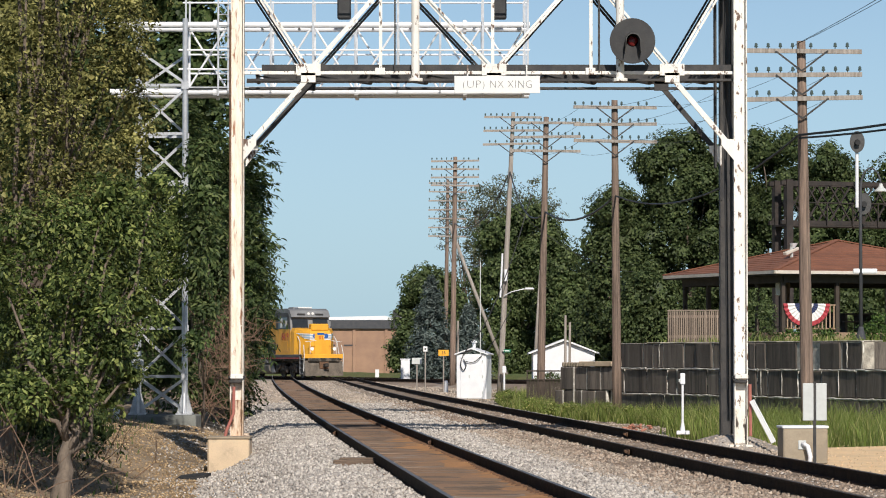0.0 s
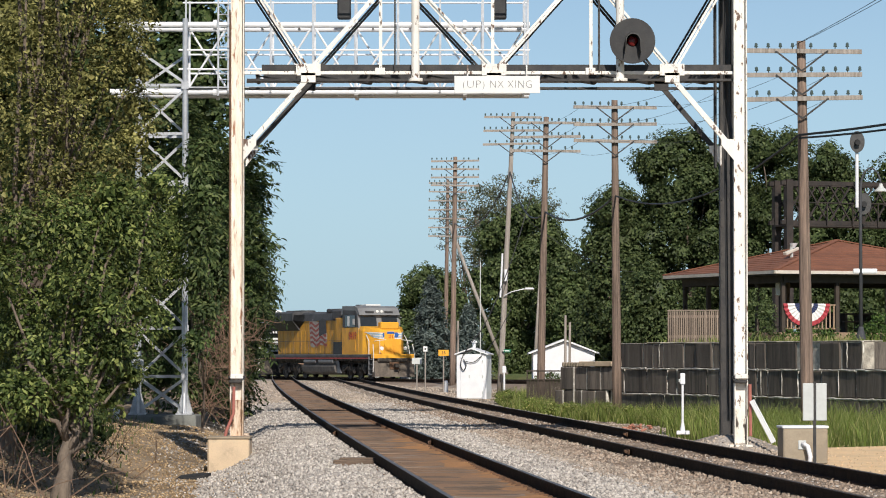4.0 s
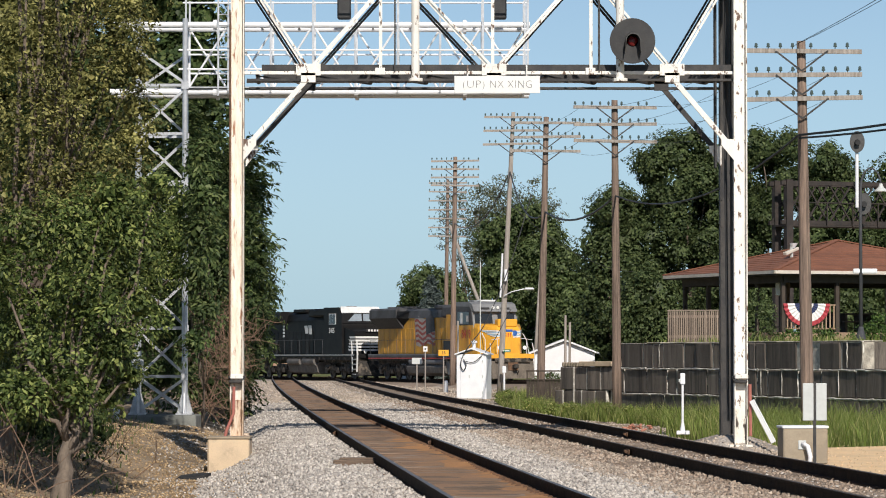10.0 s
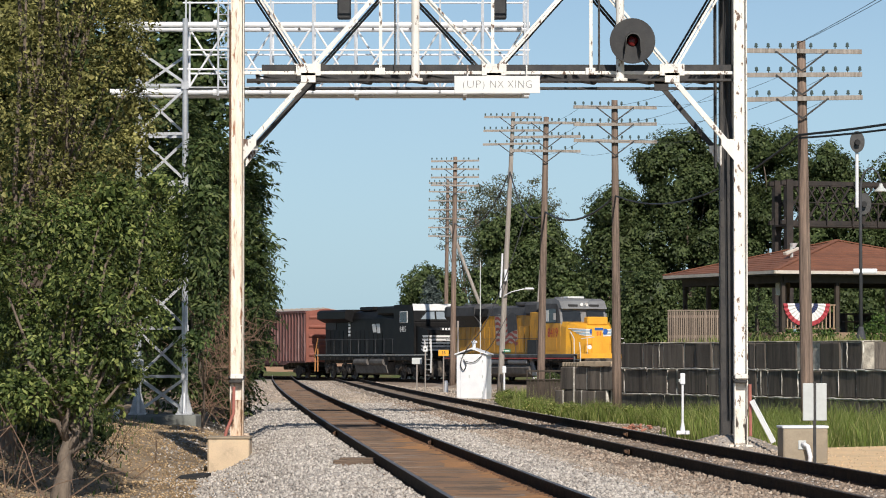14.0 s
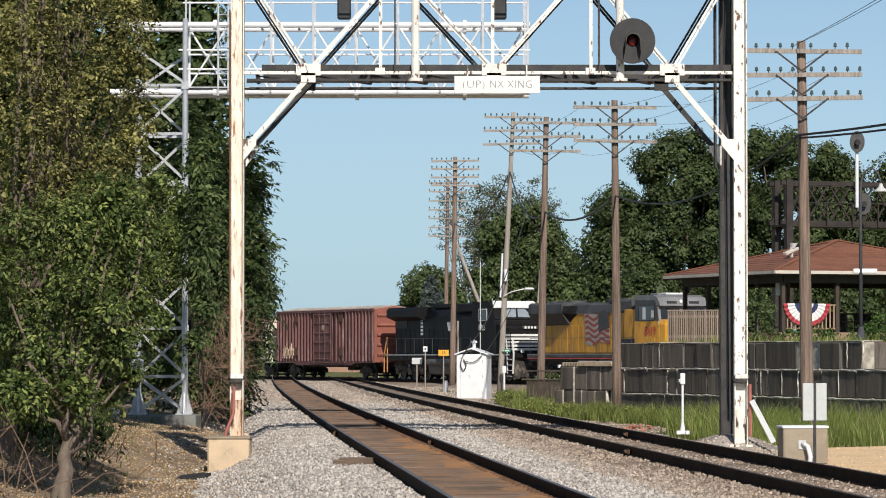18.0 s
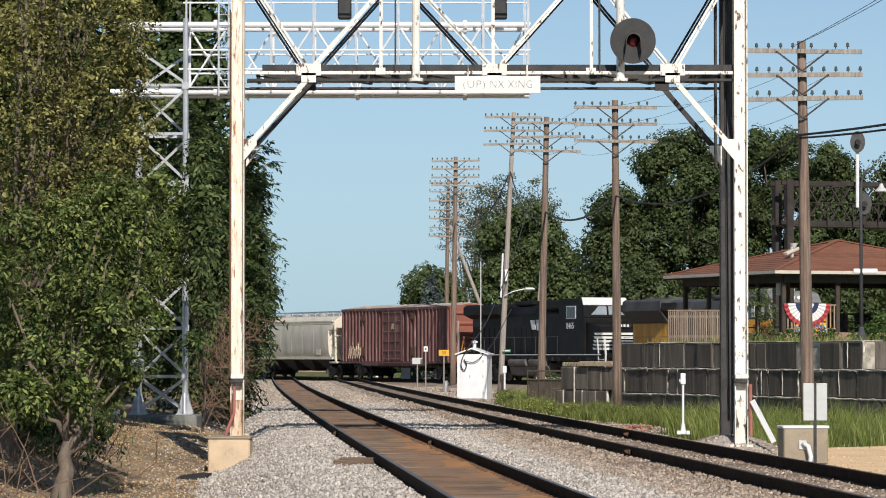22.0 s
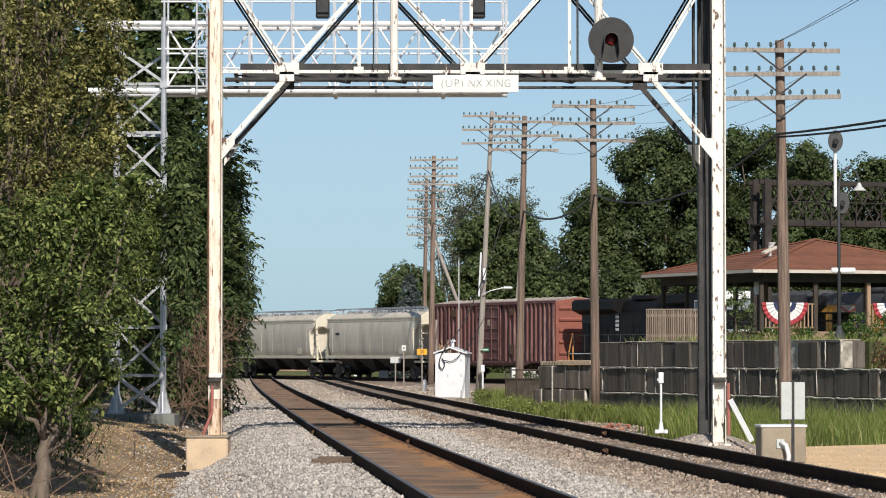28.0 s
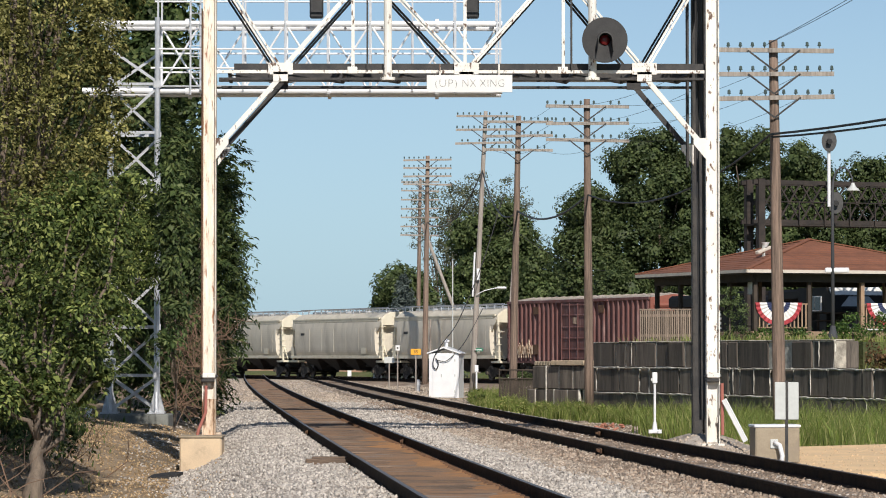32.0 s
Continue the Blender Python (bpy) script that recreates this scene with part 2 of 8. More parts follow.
# Near-black copy of the running gear: shade beneath the hoppers put into the colour.
M["under_dark"] = material("shaded_black_underside", (0.03, 0.026, 0.023), (0.014, 0.012, 0.011), 0.85, scale=2, fine=25)
M["wheel_steel"] = material("worn_wheel_steel", (0.10, 0.08, 0.07), (0.05, 0.04, 0.035), 0.5, 0.6)
M["glass"] = material("dark_cab_glass", (0.02, 0.025, 0.03), (0.03, 0.035, 0.04), 0.06, bump=0)
M["tank_grey"] = material("grey_tank_paint", (0.17, 0.155, 0.14), (0.075, 0.068, 0.06), 0.6, scale=1.5, fine=18, bump=0.06)
M["brown_gravel"] = material("brown_gravel", (0.33, 0.255, 0.195), (0.21, 0.16, 0.125), 0.95, scale=0.7, fine=9, bump=1.0, dist=0.06, grime=(0.50, 0.45, 0.40), gscale=0.25, gmix=(0.52, 0.7))
# Pale blue-grey base: a sky reflection painted into the glass.
M["glass_sky"] = material("painted_sky_windscreen", (0.30, 0.345, 0.38), (0.24, 0.28, 0.315), 0.08, bump=0)
M["white_paint"] = material("white_livery_paint", (0.80, 0.80, 0.78), (0.66, 0.66, 0.64), 0.4, scale=2, fine=25, bump=0.04)
# Dimmer white and red for the flag than the other livery paints.
M["flag_white"] = material("dim_white_livery", (0.46, 0.42, 0.37), (0.36, 0.32, 0.28), 0.55, scale=2, fine=20, bump=0.03)
M["flag_red"] = material("dim_red_livery", (0.36, 0.075, 0.055), (0.28, 0.06, 0.045), 0.55, scale=2, fine=20, bump=0.03)
M["dusty_plough"] = material("dusty_plough_paint", (0.17, 0.14, 0.11), (0.085, 0.07, 0.055), 0.8, scale=2, fine=20, bump=0.06)
M["red_livery"] = material("red_livery_paint", (0.55, 0.05, 0.03), (0.45, 0.04, 0.03), 0.4, bump=0.03)
M["blue_livery"] = material("blue_livery_paint", (0.035, 0.13, 0.42), (0.03, 0.1, 0.34), 0.4, bump=0.03)
M["sky_livery"] = material("pale_blue_livery_paint", (0.38, 0.55, 0.70), (0.32, 0.48, 0.62), 0.4, bump=0.03)
M["rail_grab"] = material("white_handrail_paint", (0.72, 0.72, 0.70), (0.55, 0.54, 0.52), 0.5, bump=0.05)
M["orange_rail"] = material("orange_handrail_paint", (0.65, 0.30, 0.10), (0.5, 0.22, 0.08), 0.6, bump=0.05)
M["box_brown"] = material("boxcar_oxide_brown", (0.20, 0.085, 0.074), (0.12, 0.054, 0.05), 0.7, scale=0.7, fine=14, stretch=(2.8, 2.8, 0.3), bump=0.1, grime=(0.40, 0.27, 0.25), gscale=1.7, gmix=(0.54, 0.76))
# Brighter than the sides: the sunlight on the car's end is put into this red.
M["box_red"] = material("sunlit_boxcar_end_red", (0.30, 0.10, 0.068), (0.22, 0.078, 0.055), 0.65, scale=1, fine=14, bump=0.1, grime=(0.2, 0.08, 0.05), gscale=1.5, gmix=(0.55, 0.8))
M["galv_roof"] = material("boxcar_roof_metal", (0.50, 0.45, 0.40), (0.35, 0.30, 0.26), 0.55, 0.4, scale=1.5, fine=18)
M["hopper_grey"] = material("hopper_grey_paint", (0.74, 0.68, 0.565), (0.62, 0.57, 0.475), 0.6, scale=0.5, fine=10, stretch=(1, 1, 0.4), bump=0.06, grime=(0.42, 0.385, 0.32), gscale=1.1, gmix=(0.5, 0.85))
M["hopper_cream"] = material("hopper_cream_paint", (0.74, 0.69, 0.55), (0.66, 0.61, 0.48), 0.55, scale=1.5, fine=20, bump=0.05, grime=(0.42, 0.36, 0.27), gscale=2.5, gmix=(0.55, 0.8))
M["dead_lamp"] = material("headlight_glass", (0.85, 0.85, 0.82), (0.75, 0.75, 0.72), 0.1, bump=0)
# foliage
M["leaf_near"] = leaf_material("maple_leaf", (0.034, 0.057, 0.016), (0.092, 0.128, 0.034), (0.31, 0.35, 0.108))
M["leaf_olive"] = leaf_material("olive_leaf", (0.055, 0.058, 0.019), (0.155, 0.155, 0.047), (0.40, 0.37, 0.135))
M["leaf_deep"] = leaf_material("sumac_leaf", (0.036, 0.06, 0.022), (0.072, 0.108, 0.036), (0.17, 0.205, 0.075))
M["leaf_far"] = leaf_material("broadleaf_foliage", (0.043, 0.064, 0.025), (0.079, 0.11, 0.041), (0.13, 0.162, 0.063))
M["leaf_mid"] = leaf_material("light_green_foliage", (0.05, 0.076, 0.028), (0.097, 0.134, 0.049), (0.168, 0.206, 0.084))
M["leaf_pale"] = leaf_material("grey_green_foliage", (0.08, 0.092, 0.053), (0.13, 0.142, 0.082), (0.195, 0.205, 0.125))
M["needle"] = leaf_material("blue_spruce_needles", (0.062, 0.088, 0.08), (0.125, 0.16, 0.148), (0.20, 0.24, 0.222), 0.15)
M["leaf_red"] = leaf_material("reddish_brown_leaf", (0.07, 0.045, 0.025), (0.15, 0.085, 0.045), (0.24, 0.14, 0.07))
M["grass"] = leaf_material("grass_blade", (0.13, 0.18, 0.04), (0.24, 0.31, 0.075), (0.48, 0.45, 0.19), 0.4)
M["shrub"] = leaf_material("shrub_leaf", (0.04, 0.085, 0.02), (0.08, 0.145, 0.035), (0.14, 0.20, 0.05))


# ---- mesh building ----
class Geo:
    """Collects vertices and faces; make() turns them into one mesh."""

    def __init__(self):
        self.v, self.f = [], []

    def add(self, vs, fs, m=None):
        k = len(self.v)
        self.v += [tuple(m @ Vector(p)) for p in vs] if m else [tuple(p) for p in vs]
        self.f += [tuple(i + k for i in q) for q in fs]
        return self

    def box(self, c, s, m=None, bev=0.0):
        hx, hy, hz = s[0] / 2, s[1] / 2, s[2] / 2
        b = min(bev, hx * 0.9, hy * 0.9, hz * 0.9)
        if b <= 0:
            vs = [(c[0] + x * hx, c[1] + y * hy, c[2] + z * hz) for x in (-1, 1) for y in (-1, 1) for z in (-1, 1)]
            return self.add(vs, [(0, 1, 3, 2), (4, 6, 7, 5), (0, 4, 5, 1), (2, 3, 7, 6), (0, 2, 6, 4), (1, 5, 7, 3)], m)
        vs, ix = [], {}
        for x in (-1, 1):
            for y in (-1, 1):
                for z in (-1, 1):
                    for a in range(3):
                        e = [hx - b, hy - b, hz - b]
                        e[a] = (hx, hy, hz)[a]
                        ix[x, y, z, a] = len(vs)
                        vs.append((c[0] + x * e[0], c[1] + y * e[1], c[2] + z * e[2]))
        fs = []
        for a in range(3):
            o1, o2 = (a + 1) % 3, (a + 2) % 3
            for sg in (-1, 1):
                q = []
                for p1, p2 in ((-1, -1), (1, -1), (1, 1), (-1, 1)):
                    k = [0, 0, 0]
                    k[a], k[o1], k[o2] = sg, p1, p2
                    q.append(ix[k[0], k[1], k[2], a])
                fs.append(tuple(q if sg > 0 else q[::-1]))
            for p1 in (-1, 1):
                for p2 in (-1, 1):
                    k0, k1 = [0, 0, 0], [0, 0, 0]
                    k0[o1] = k1[o1] = p1
                    k0[o2] = k1[o2] = p2
                    k0[a], k1[a] = -1, 1
                    q = (ix[(*k0, o1)], ix[(*k1, o1)], ix[(*k1, o2)], ix[(*k0, o2)])
                    fs.append(q if p1 * p2 > 0 else q[::-1])
        for x in (-1, 1):
            for y in (-1, 1):
                for z in (-1, 1):
                    q = (ix[x, y, z, 0], ix[x, y, z, 1], ix[x, y, z, 2])
                    fs.append(q if x * y * z > 0 else q[::-1])
        return self.add(vs, fs, m)

    def beam(self, p, q, w, h=None, up=(0, 0, 1)):
        """A straight bar from p to q, w wide and h high."""
        h = h or w
        p, q = Vector(p), Vector(q)
        x = (q - p).normalized()
        up = Vector(up)
        if abs(x.dot(up)) > 0.99:
            up = Vector((0, 1, 0))
        y = up.cross(x).normalized()
        z = x.cross(y)
        vs = [e + y * (a * w / 2) + z * (b * h / 2) for e in (p, q) for a, b in ((-1, -1), (1, -1), (1, 1), (-1, 1))]
        return self.add(vs, [(3, 2, 1, 0), (4, 5, 6, 7), (0, 1, 5, 4), (1, 2, 6, 5), (2, 3, 7, 6), (3, 0, 4, 7)])

    def angle(self, p, q, w, t, up=(0, 0, 1), flip=1):
        """A rolled steel angle from p to q: two legs of width w, t thick."""
        p, q = Vector(p), Vector(q)
        x = (q - p).normalized()
        up = Vector(up)
        if abs(x.dot(up)) > 0.99:
            up = Vector((0, 1, 0))
        y = up.cross(x).normalized() * flip
        z = x.cross(y) * flip
        prof = [(0, 0), (w, 0), (w, t), (t, t), (t, w), (0, w)]
        vs = [e + y * (a - w / 3) + z * (b - w / 3) for e in (p, q) for a, b in prof]
        fs = [tuple(range(6)), tuple(range(11, 5, -1))] + [(i, (i + 1) % 6, 6 + (i + 1) % 6, 6 + i) for i in range(6)]
        return self.add(vs, fs)

    def tube(self, pts, r, n=8, cap=True):
        """A round bar through pts; r is one radius or one for each point."""
        pts = [Vector(p) for p in pts]
        rs = r if isinstance(r, (list, tuple)) else [r] * len(pts)
        vs, fs, side = [], [], None
        for i, p in enumerate(pts):
            d = (pts[min(i + 1, len(pts) - 1)] - pts[max(i - 1, 0)]).normalized()
            if side is None:
                side = d.orthogonal().normalized()
            side = (side - d * side.dot(d)).normalized()
            o = d.cross(side)
            vs += [p + (side * math.cos(a) + o * math.sin(a)) * rs[i] for a in (2 * math.pi * k / n for k in range(n))]
        for i in range(len(pts) - 1):
            fs += [(i * n + k, i * n + (k + 1) % n, (i + 1) * n + (k + 1) % n, (i + 1) * n + k) for k in range(n)]
        if cap:
            fs += [tuple(range(n - 1, -1, -1)), tuple((len(pts) - 1) * n + k for k in range(n))]
        return self.add(vs, fs)

    def prism(self, outline, a, b, axis="y", m=None):
        """An outline of (u, v) pairs drawn out from a to b along an axis: u, v are the other two axes in order."""
        place = {"x": lambda u, v, w: (w, u, v), "y": lambda u, v, w: (u, w, v), "z": lambda u, v, w: (u, v, w)}[axis]
        n = len(outline)
        vs = [place(u, v, w) for w in (a, b) for u, v in outline]
        fs = [tuple(range(n)), tuple(range(2 * n - 1, n - 1, -1))] + [(i, n + i, n + (i + 1) % n, (i + 1) % n) for i in range(n)]
        return self.add(vs, fs, m)

    def lathe(self, prof, n=16, m=None):
        """Turns (radius, height) pairs about z."""
        vs, fs = [], []
        for r, z in prof:
            vs += [(r * math.cos(2 * math.pi * k / n), r * math.sin(2 * math.pi * k / n), z) for k in range(n)]
        for i in range(len(prof) - 1):
            fs += [(i * n + k, i * n + (k + 1) % n, (i + 1) * n + (k + 1) % n, (i + 1) * n + k) for k in range(n)]
        fs += [tuple(range(n - 1, -1, -1)), tuple((len(prof) - 1) * n + k for k in range(n))]
        return self.add(vs, fs, m)

    def make(self, name="mesh", fix=True):
        me = bpy.data.meshes.new(name)
        me.from_pydata(self.v, [], self.f)
        if fix:
            bm = bmesh.new()
            bm.from_mesh(me)
            bmesh.ops.recalc_face_normals(bm, faces=bm.faces)
            bm.to_mesh(me)
            bm.free()
        return me


def quick_mesh(name, verts, tris):
    """A mesh of triangles from arrays."""
    me = bpy.data.meshes.new(name)
    me.vertices.add(len(verts))
    me.vertices.foreach_set("co", np.asarray(verts, np.float32).ravel())
    me.loops.add(len(tris) * 3)
    me.loops.foreach_set("vertex_index", np.asarray(tris, np.int32).ravel())
    me.polygons.add(len(tris))
    me.polygons.foreach_set("loop_start", np.arange(len(tris), dtype=np.int32) * 3)
    me.update(calc_edges=True)
    return me


def dress(me, mat, smooth=False):
    me.materials.append(M[mat])
    if smooth:
        me.shade_smooth()
    return me


def part(name, geo, mat, parent, label="", m=None, smooth=False):
    me = dress(geo.make(name), mat, smooth) if isinstance(geo, Geo) else geo
    ob = new(name, me)
    ob.parent = parent
    if m is not None:
        ob.matrix_basis = m
    return tagged(ob, label)


def thing(name, m, label, category, group="", kind=""):
    ob = new(name)
    ob.empty_display_size = 0.3
    ob.matrix_basis = m
    return tagged(ob, label, category, group, kind)


def solid(name, geo, mat, label, category="", group="", kind="", m=None, smooth=False):
    me = dress(geo.make(name), mat, smooth) if isinstance(geo, Geo) else geo
    ob = new(name, me)
    if m is not None:
        ob.matrix_basis = m
    return tagged(ob, label, category, group, kind)


def lettering(words, height, mat, depth=0.004, thin=0.0):
    """Writing in the built-in font as a mesh, centred, in the x-z plane, facing -y."""
    cu = bpy.data.curves.new("writing", "FONT")
    cu.body, cu.align_x, cu.align_y, cu.size, cu.extrude, cu.resolution_u = words, "CENTER", "CENTER", height, depth, 3
    cu.offset, cu.space_character = -thin, 1.0 + 12 * thin
    ob = bpy.data.objects.new("writing", cu)
    me = bpy.data.meshes.new_from_object(ob)
    me.transform(pose(0, 0, 0, 90))
    bpy.data.objects.remove(ob)
    me.materials.clear()
    return dress(me, mat)


def smooth_path(pts, n=6):
    """A smooth curve through points."""
    p = [Vector(q) for q in pts]
    p = [p[0] * 2 - p[1]] + p + [p[-1] * 2 - p[-2]]
    out = []
    for i in range(1, len(p) - 2):
        for k in range(n):
            t = k / n
            out.append(0.5 * (2 * p[i] + (p[i + 1] - p[i - 1]) * t + (2 * p[i - 1] - 5 * p[i] + 4 * p[i + 1] - p[i + 2]) * t * t + (3 * p[i] - p[i - 1] - 3 * p[i + 1] + p[i + 2]) * t ** 3))
    return out + [p[-2]]


# ---- lines of the railway ----
def line_a(d):
    """Centre of the first track, by distance."""
    return 3.34 - 0.069 * d + 0.0000368 * d * d


def heading(d):
    return Vector((-0.069 + 0.0000736 * d, 1, 0)).normalized()


GAP = 4.45          # between the two tracks
CROSS = Vector((-9.08, 248.58, 0))            # a point of the crossing line
ALONG = Vector((0.3857, -0.9226, 0))          # its direction of travel
ASIDE = Vector((0.9226, 0.3857, 0))


def on_line(off, d, z=0.0):
    """A point beside the first track."""
    h = heading(d)
    return Vector((line_a(d), d, 0)) + Vector((h.y, -h.x, 0)) * off + Vector((0, 0, z))


def steps(points, x):
    """Straight interpolation in a short table."""
    for (a, u), (b, v) in zip(points, points[1:]):
        if x <= b:
            return u if x <= a else u + (v - u) * (x - a) / (b - a)
    return points[-1][1]


def ground_z(off, d):
    if off < -2.6:
        off = min(-2.6, off + 1.7 * min(1, max(0, (72 - d) / 14)) + 1.5 * min(1, max(0, (60 - d) / 8)))
    lift = 0.4 * min(1, max(0, (d - 68) / 20))
    near = steps(((-60, 0.3), (-12, 0.25), (-7, 0.0), (-5.2, -0.3), (-3.9, -0.8 + lift), (-3.2, -0.84 + 0.5 * lift), (-2.6, -0.88), (-2.2, -0.72), (6.6, -0.6), (7.5, -0.62), (9.5, -0.8), (14, -0.85), (60, -0.6)), off)
    far = steps(((-60, -0.3), (-3, -0.45), (8, -0.5), (60, -0.5)), off)
    w = min(1, max(0, (d - 150) / 60))
    bump = 0.06 * noise.noise(Vector((off * 0.5, d * 0.3, 0))) + 0.03 * noise.noise(Vector((off * 2, d * 1.3, 5)))
    return near * (1 - w) + far * w + (bump if abs(off) < 70 else 0)


# ---- ground ----
def build_ground():
    offs = [-2500, -900, -300, -120, -60, -30, -18] + [-13 + 0.5 * i for i in range(66)] + [22, 28, 40, 60, 120, 300, 900, 2500]
    dist = [-600, -200, -60, 0] + [15 + 2.0 * i for i in range(75)] + [170 + 8 * i for i in range(15)] + [320, 420, 600, 1000, 2000, 4500]
    g = Geo()
    for d in dist:
        for o in offs:
            p = on_line(o, max(min(d, 350), -20)) if abs(o) < 100 else Vector((o, d, 0))
            g.v.append((p.x if abs(o) < 100 else o, d, ground_z(o, d)))
    n = len(offs)
    g.f = [(j * n + i, j * n + i + 1, (j + 1) * n + i + 1, (j + 1) * n + i) for j in range(len(dist) - 1) for i in range(n - 1)]
    me = g.make("ground", False)
    me.materials.append(M["turf"])
    me.materials.append(M["soil"])
    me.materials.append(M["ballast"])
    for p in me.polygons:
        o = offs[p.index % (n - 1)]
        d = dist[p.index // (n - 1)]
        p.material_index = 1 if (-13 <= o < 11.0 and d < 150) or (150 <= d < 245 and abs(o) < 30) else 0
    me.shade_smooth()
    solid("ground", me, "", "brown soil and rough green turf around the tracks", kind="structure")


build_ground()


def strip(name, profile, dists, mat, label, kind="structure", wobble=0.03):
    """A bed drawn along the tracks: profile of (offset, height)."""
    g = Geo()
    n = len(profile)
    for d in dists:
        for o, z in profile:
            p = on_line(o + wobble * 3 * noise.noise(Vector((o, d * 0.7, 3))), d, z + wobble * noise.noise(Vector((o * 1.3, d * 0.9, 0))))
            g.v.append(tuple(p))
    g.f = [(j * n + i, j * n + i + 1, (j + 1) * n + i + 1, (j + 1) * n + i) for j in range(len(dists) - 1) for i in range(n - 1)]
    me = g.make(name, False)
    dress(me, mat, True)
    return solid(name, me, mat, label, kind=kind)


DISTS = [-10, 0, 10, 18] + [24 + 1.5 * i for i in range(90)] + [160 + 5 * i for i in range(22)]
BED = [(-4.6, -0.95), (-3.7, -0.88), (-3.1, -0.76), (-2.6, -0.5), (-2.1, -0.24), (-1.5, -0.168), (-0.84, -0.168), (-0.74, -0.215), (0, -0.235), (0.74, -0.215), (0.84, -0.168), (1.5, -0.172), (2.2, -0.2), (2.9, -0.2),
       (3.6, -0.18), (3.72, -0.205), (4.45, -0.2), (5.2, -0.205), (5.9, -0.19), (6.5, -0.26), (7.1, -0.42), (7.8, -0.66), (8.3, -0.85)]
strip("ballast_bed", BED, DISTS, "ballast", "grey crushed-stone ballast under the double track")

RAIL = [(-0.075, -0.18), (0.075, -0.18), (0.075, -0.165), (0.012, -0.145), (0.012, -0.045), (0.037, -0.035), (0.037, -0.004), (0.03, 0.0), (-0.03, 0.0), (-0.037, -0.004),
        (-0.037, -0.035), (-0.012, -0.045), (-0.012, -0.145), (-0.075, -0.165)]


def rail_mesh(path, head="rail_head"):
    """A rail along path, a list of (point, rightward direction)."""
    g = Geo()
    n = len(RAIL)
    for p, r in path:
        g.v += [tuple(p + r * a + Vector((0, 0, b))) for a, b in RAIL]
    for j in range(len(path) - 1):
        g.f += [(j * n + i, j * n + (i + 1) % n, (j + 1) * n + (i + 1) % n, (j + 1) * n + i) for i in range(n)]
    g.f += [tuple(range(n)), tuple(range((len(path) - 1) * n + n - 1, (len(path) - 1) * n - 1, -1))]
    me = g.make("rail")
    me.materials.append(M["rail_side"])
    me.materials.append(M[head])
    for q in me.polygons:
        if q.normal.z > 0.9 and q.center.z > -0.01:
            q.material_index = 1
    return me


def track(off, name, label, head):
    root = thing(name, pose(0, 0, 0), label, "railway track", kind="structure")
    for s in (-1, 1):
        path = [(on_line(off + s * 0.755, d), Vector((heading(d).y, -heading(d).x, 0))) for d in [-10, 10, 20] + [26 + 4 * i for i in range(75)]]
        ob = new("rail", rail_mesh(path, head))
        ob.parent = root
    return root


strip("track_dirt", [(-0.74, -0.18), (-0.4, -0.176), (0, -0.178), (0.4, -0.174), (0.74, -0.174)], DISTS, "rust_dust", "rust-brown dirt packed between the ties", wobble=0.03)
strip("second_track_dirt", [(GAP - 1.45, -0.19), (GAP - 1.1, -0.175), (GAP - 0.74, -0.19), (GAP - 0.3, -0.18), (GAP + 0.3, -0.18), (GAP + 0.74, -0.185), (GAP + 1.1, -0.175), (GAP + 1.4, -0.2)], DISTS, "track_dirt", "brown dirt packed round the second track", wobble=0.03)
strip("rust_stain", [(-0.05, -0.215), (0.3, -0.18), (0.55, -0.168), (0.71, -0.16)], [38 + 0.6 * i for i in range(58)], "rust_stain", "orange rust dust along a rail", wobble=0.055)
track_a = track(0, "railway_track", "single track with dark steel rails on rust-stained wooden ties", "rail_head")
track_b = track(GAP, "railway_track", "second track with dark steel rails half buried in ballast", "rail_head_dull")

# the crossing line, whose rails lie 4 mm higher
track_c = thing("crossing_track", pose(0, 0, 0), "line that crosses both tracks at a flat diamond", "railway track", kind="structure")
for side_off in (0, 4.4):
    for s in (-1, 1):
        path = [(CROSS + ALONG * a + ASIDE * (side_off + s * 0.755) + Vector((0, 0, 0.004)), ASIDE) for a in (-150, -60, -20, 0, 20, 60, 110, 160)]
        ob = new("rail", rail_mesh(path))
        ob.parent = track_c
g = Geo()
prof = [(-4.0, -0.6), (-2.4, -0.25), (-1.5, -0.2), (1.5, -0.2), (5.9, -0.2), (6.8, -0.25), (8.4, -0.6)]
for a in range(-150, 165, 5):
    for o, z in prof:
        p = CROSS + ALONG * a + ASIDE * o
        g.v.append((p.x, p.y, z - 0.01 + 0.03 * noise.noise(p * 0.8)))
g.f = [(j * 7 + i, j * 7 + i + 1, j * 7 + i + 8, j * 7 + i + 7) for j in range(62) for i in range(6)]
solid("crossing_ballast_bed", dress(g.make("bed", False), "brown_gravel", True), "", "pale ballast bed of the crossing line", kind="structure")
# Added bank, its height fitted to the camera's view to darken the gap under cars.
g = Geo()
bank = [(8.4, -0.6), (9.4, 0.05), (10.3, 0.28), (11.4, 0.25), (13.2, -0.5)]
for a in range(-75, 66, 3):
    for o, z in bank:
        p = CROSS + ALONG * a + ASIDE * o
        g.v.append((p.x, p.y, z + 0.1 * noise.noise(p * 0.35) + 0.05 * noise.noise(p * 1.3)))
g.f = [(j * 5 + i, j * 5 + i + 1, j * 5 + i + 6, j * 5 + i + 5) for j in range(46) for i in range(4)]
solid("embankment", dress(g.make("embankment", False), "turf", True), "", "low turf bank added to hide the ground beyond the crossing line", kind="structure")
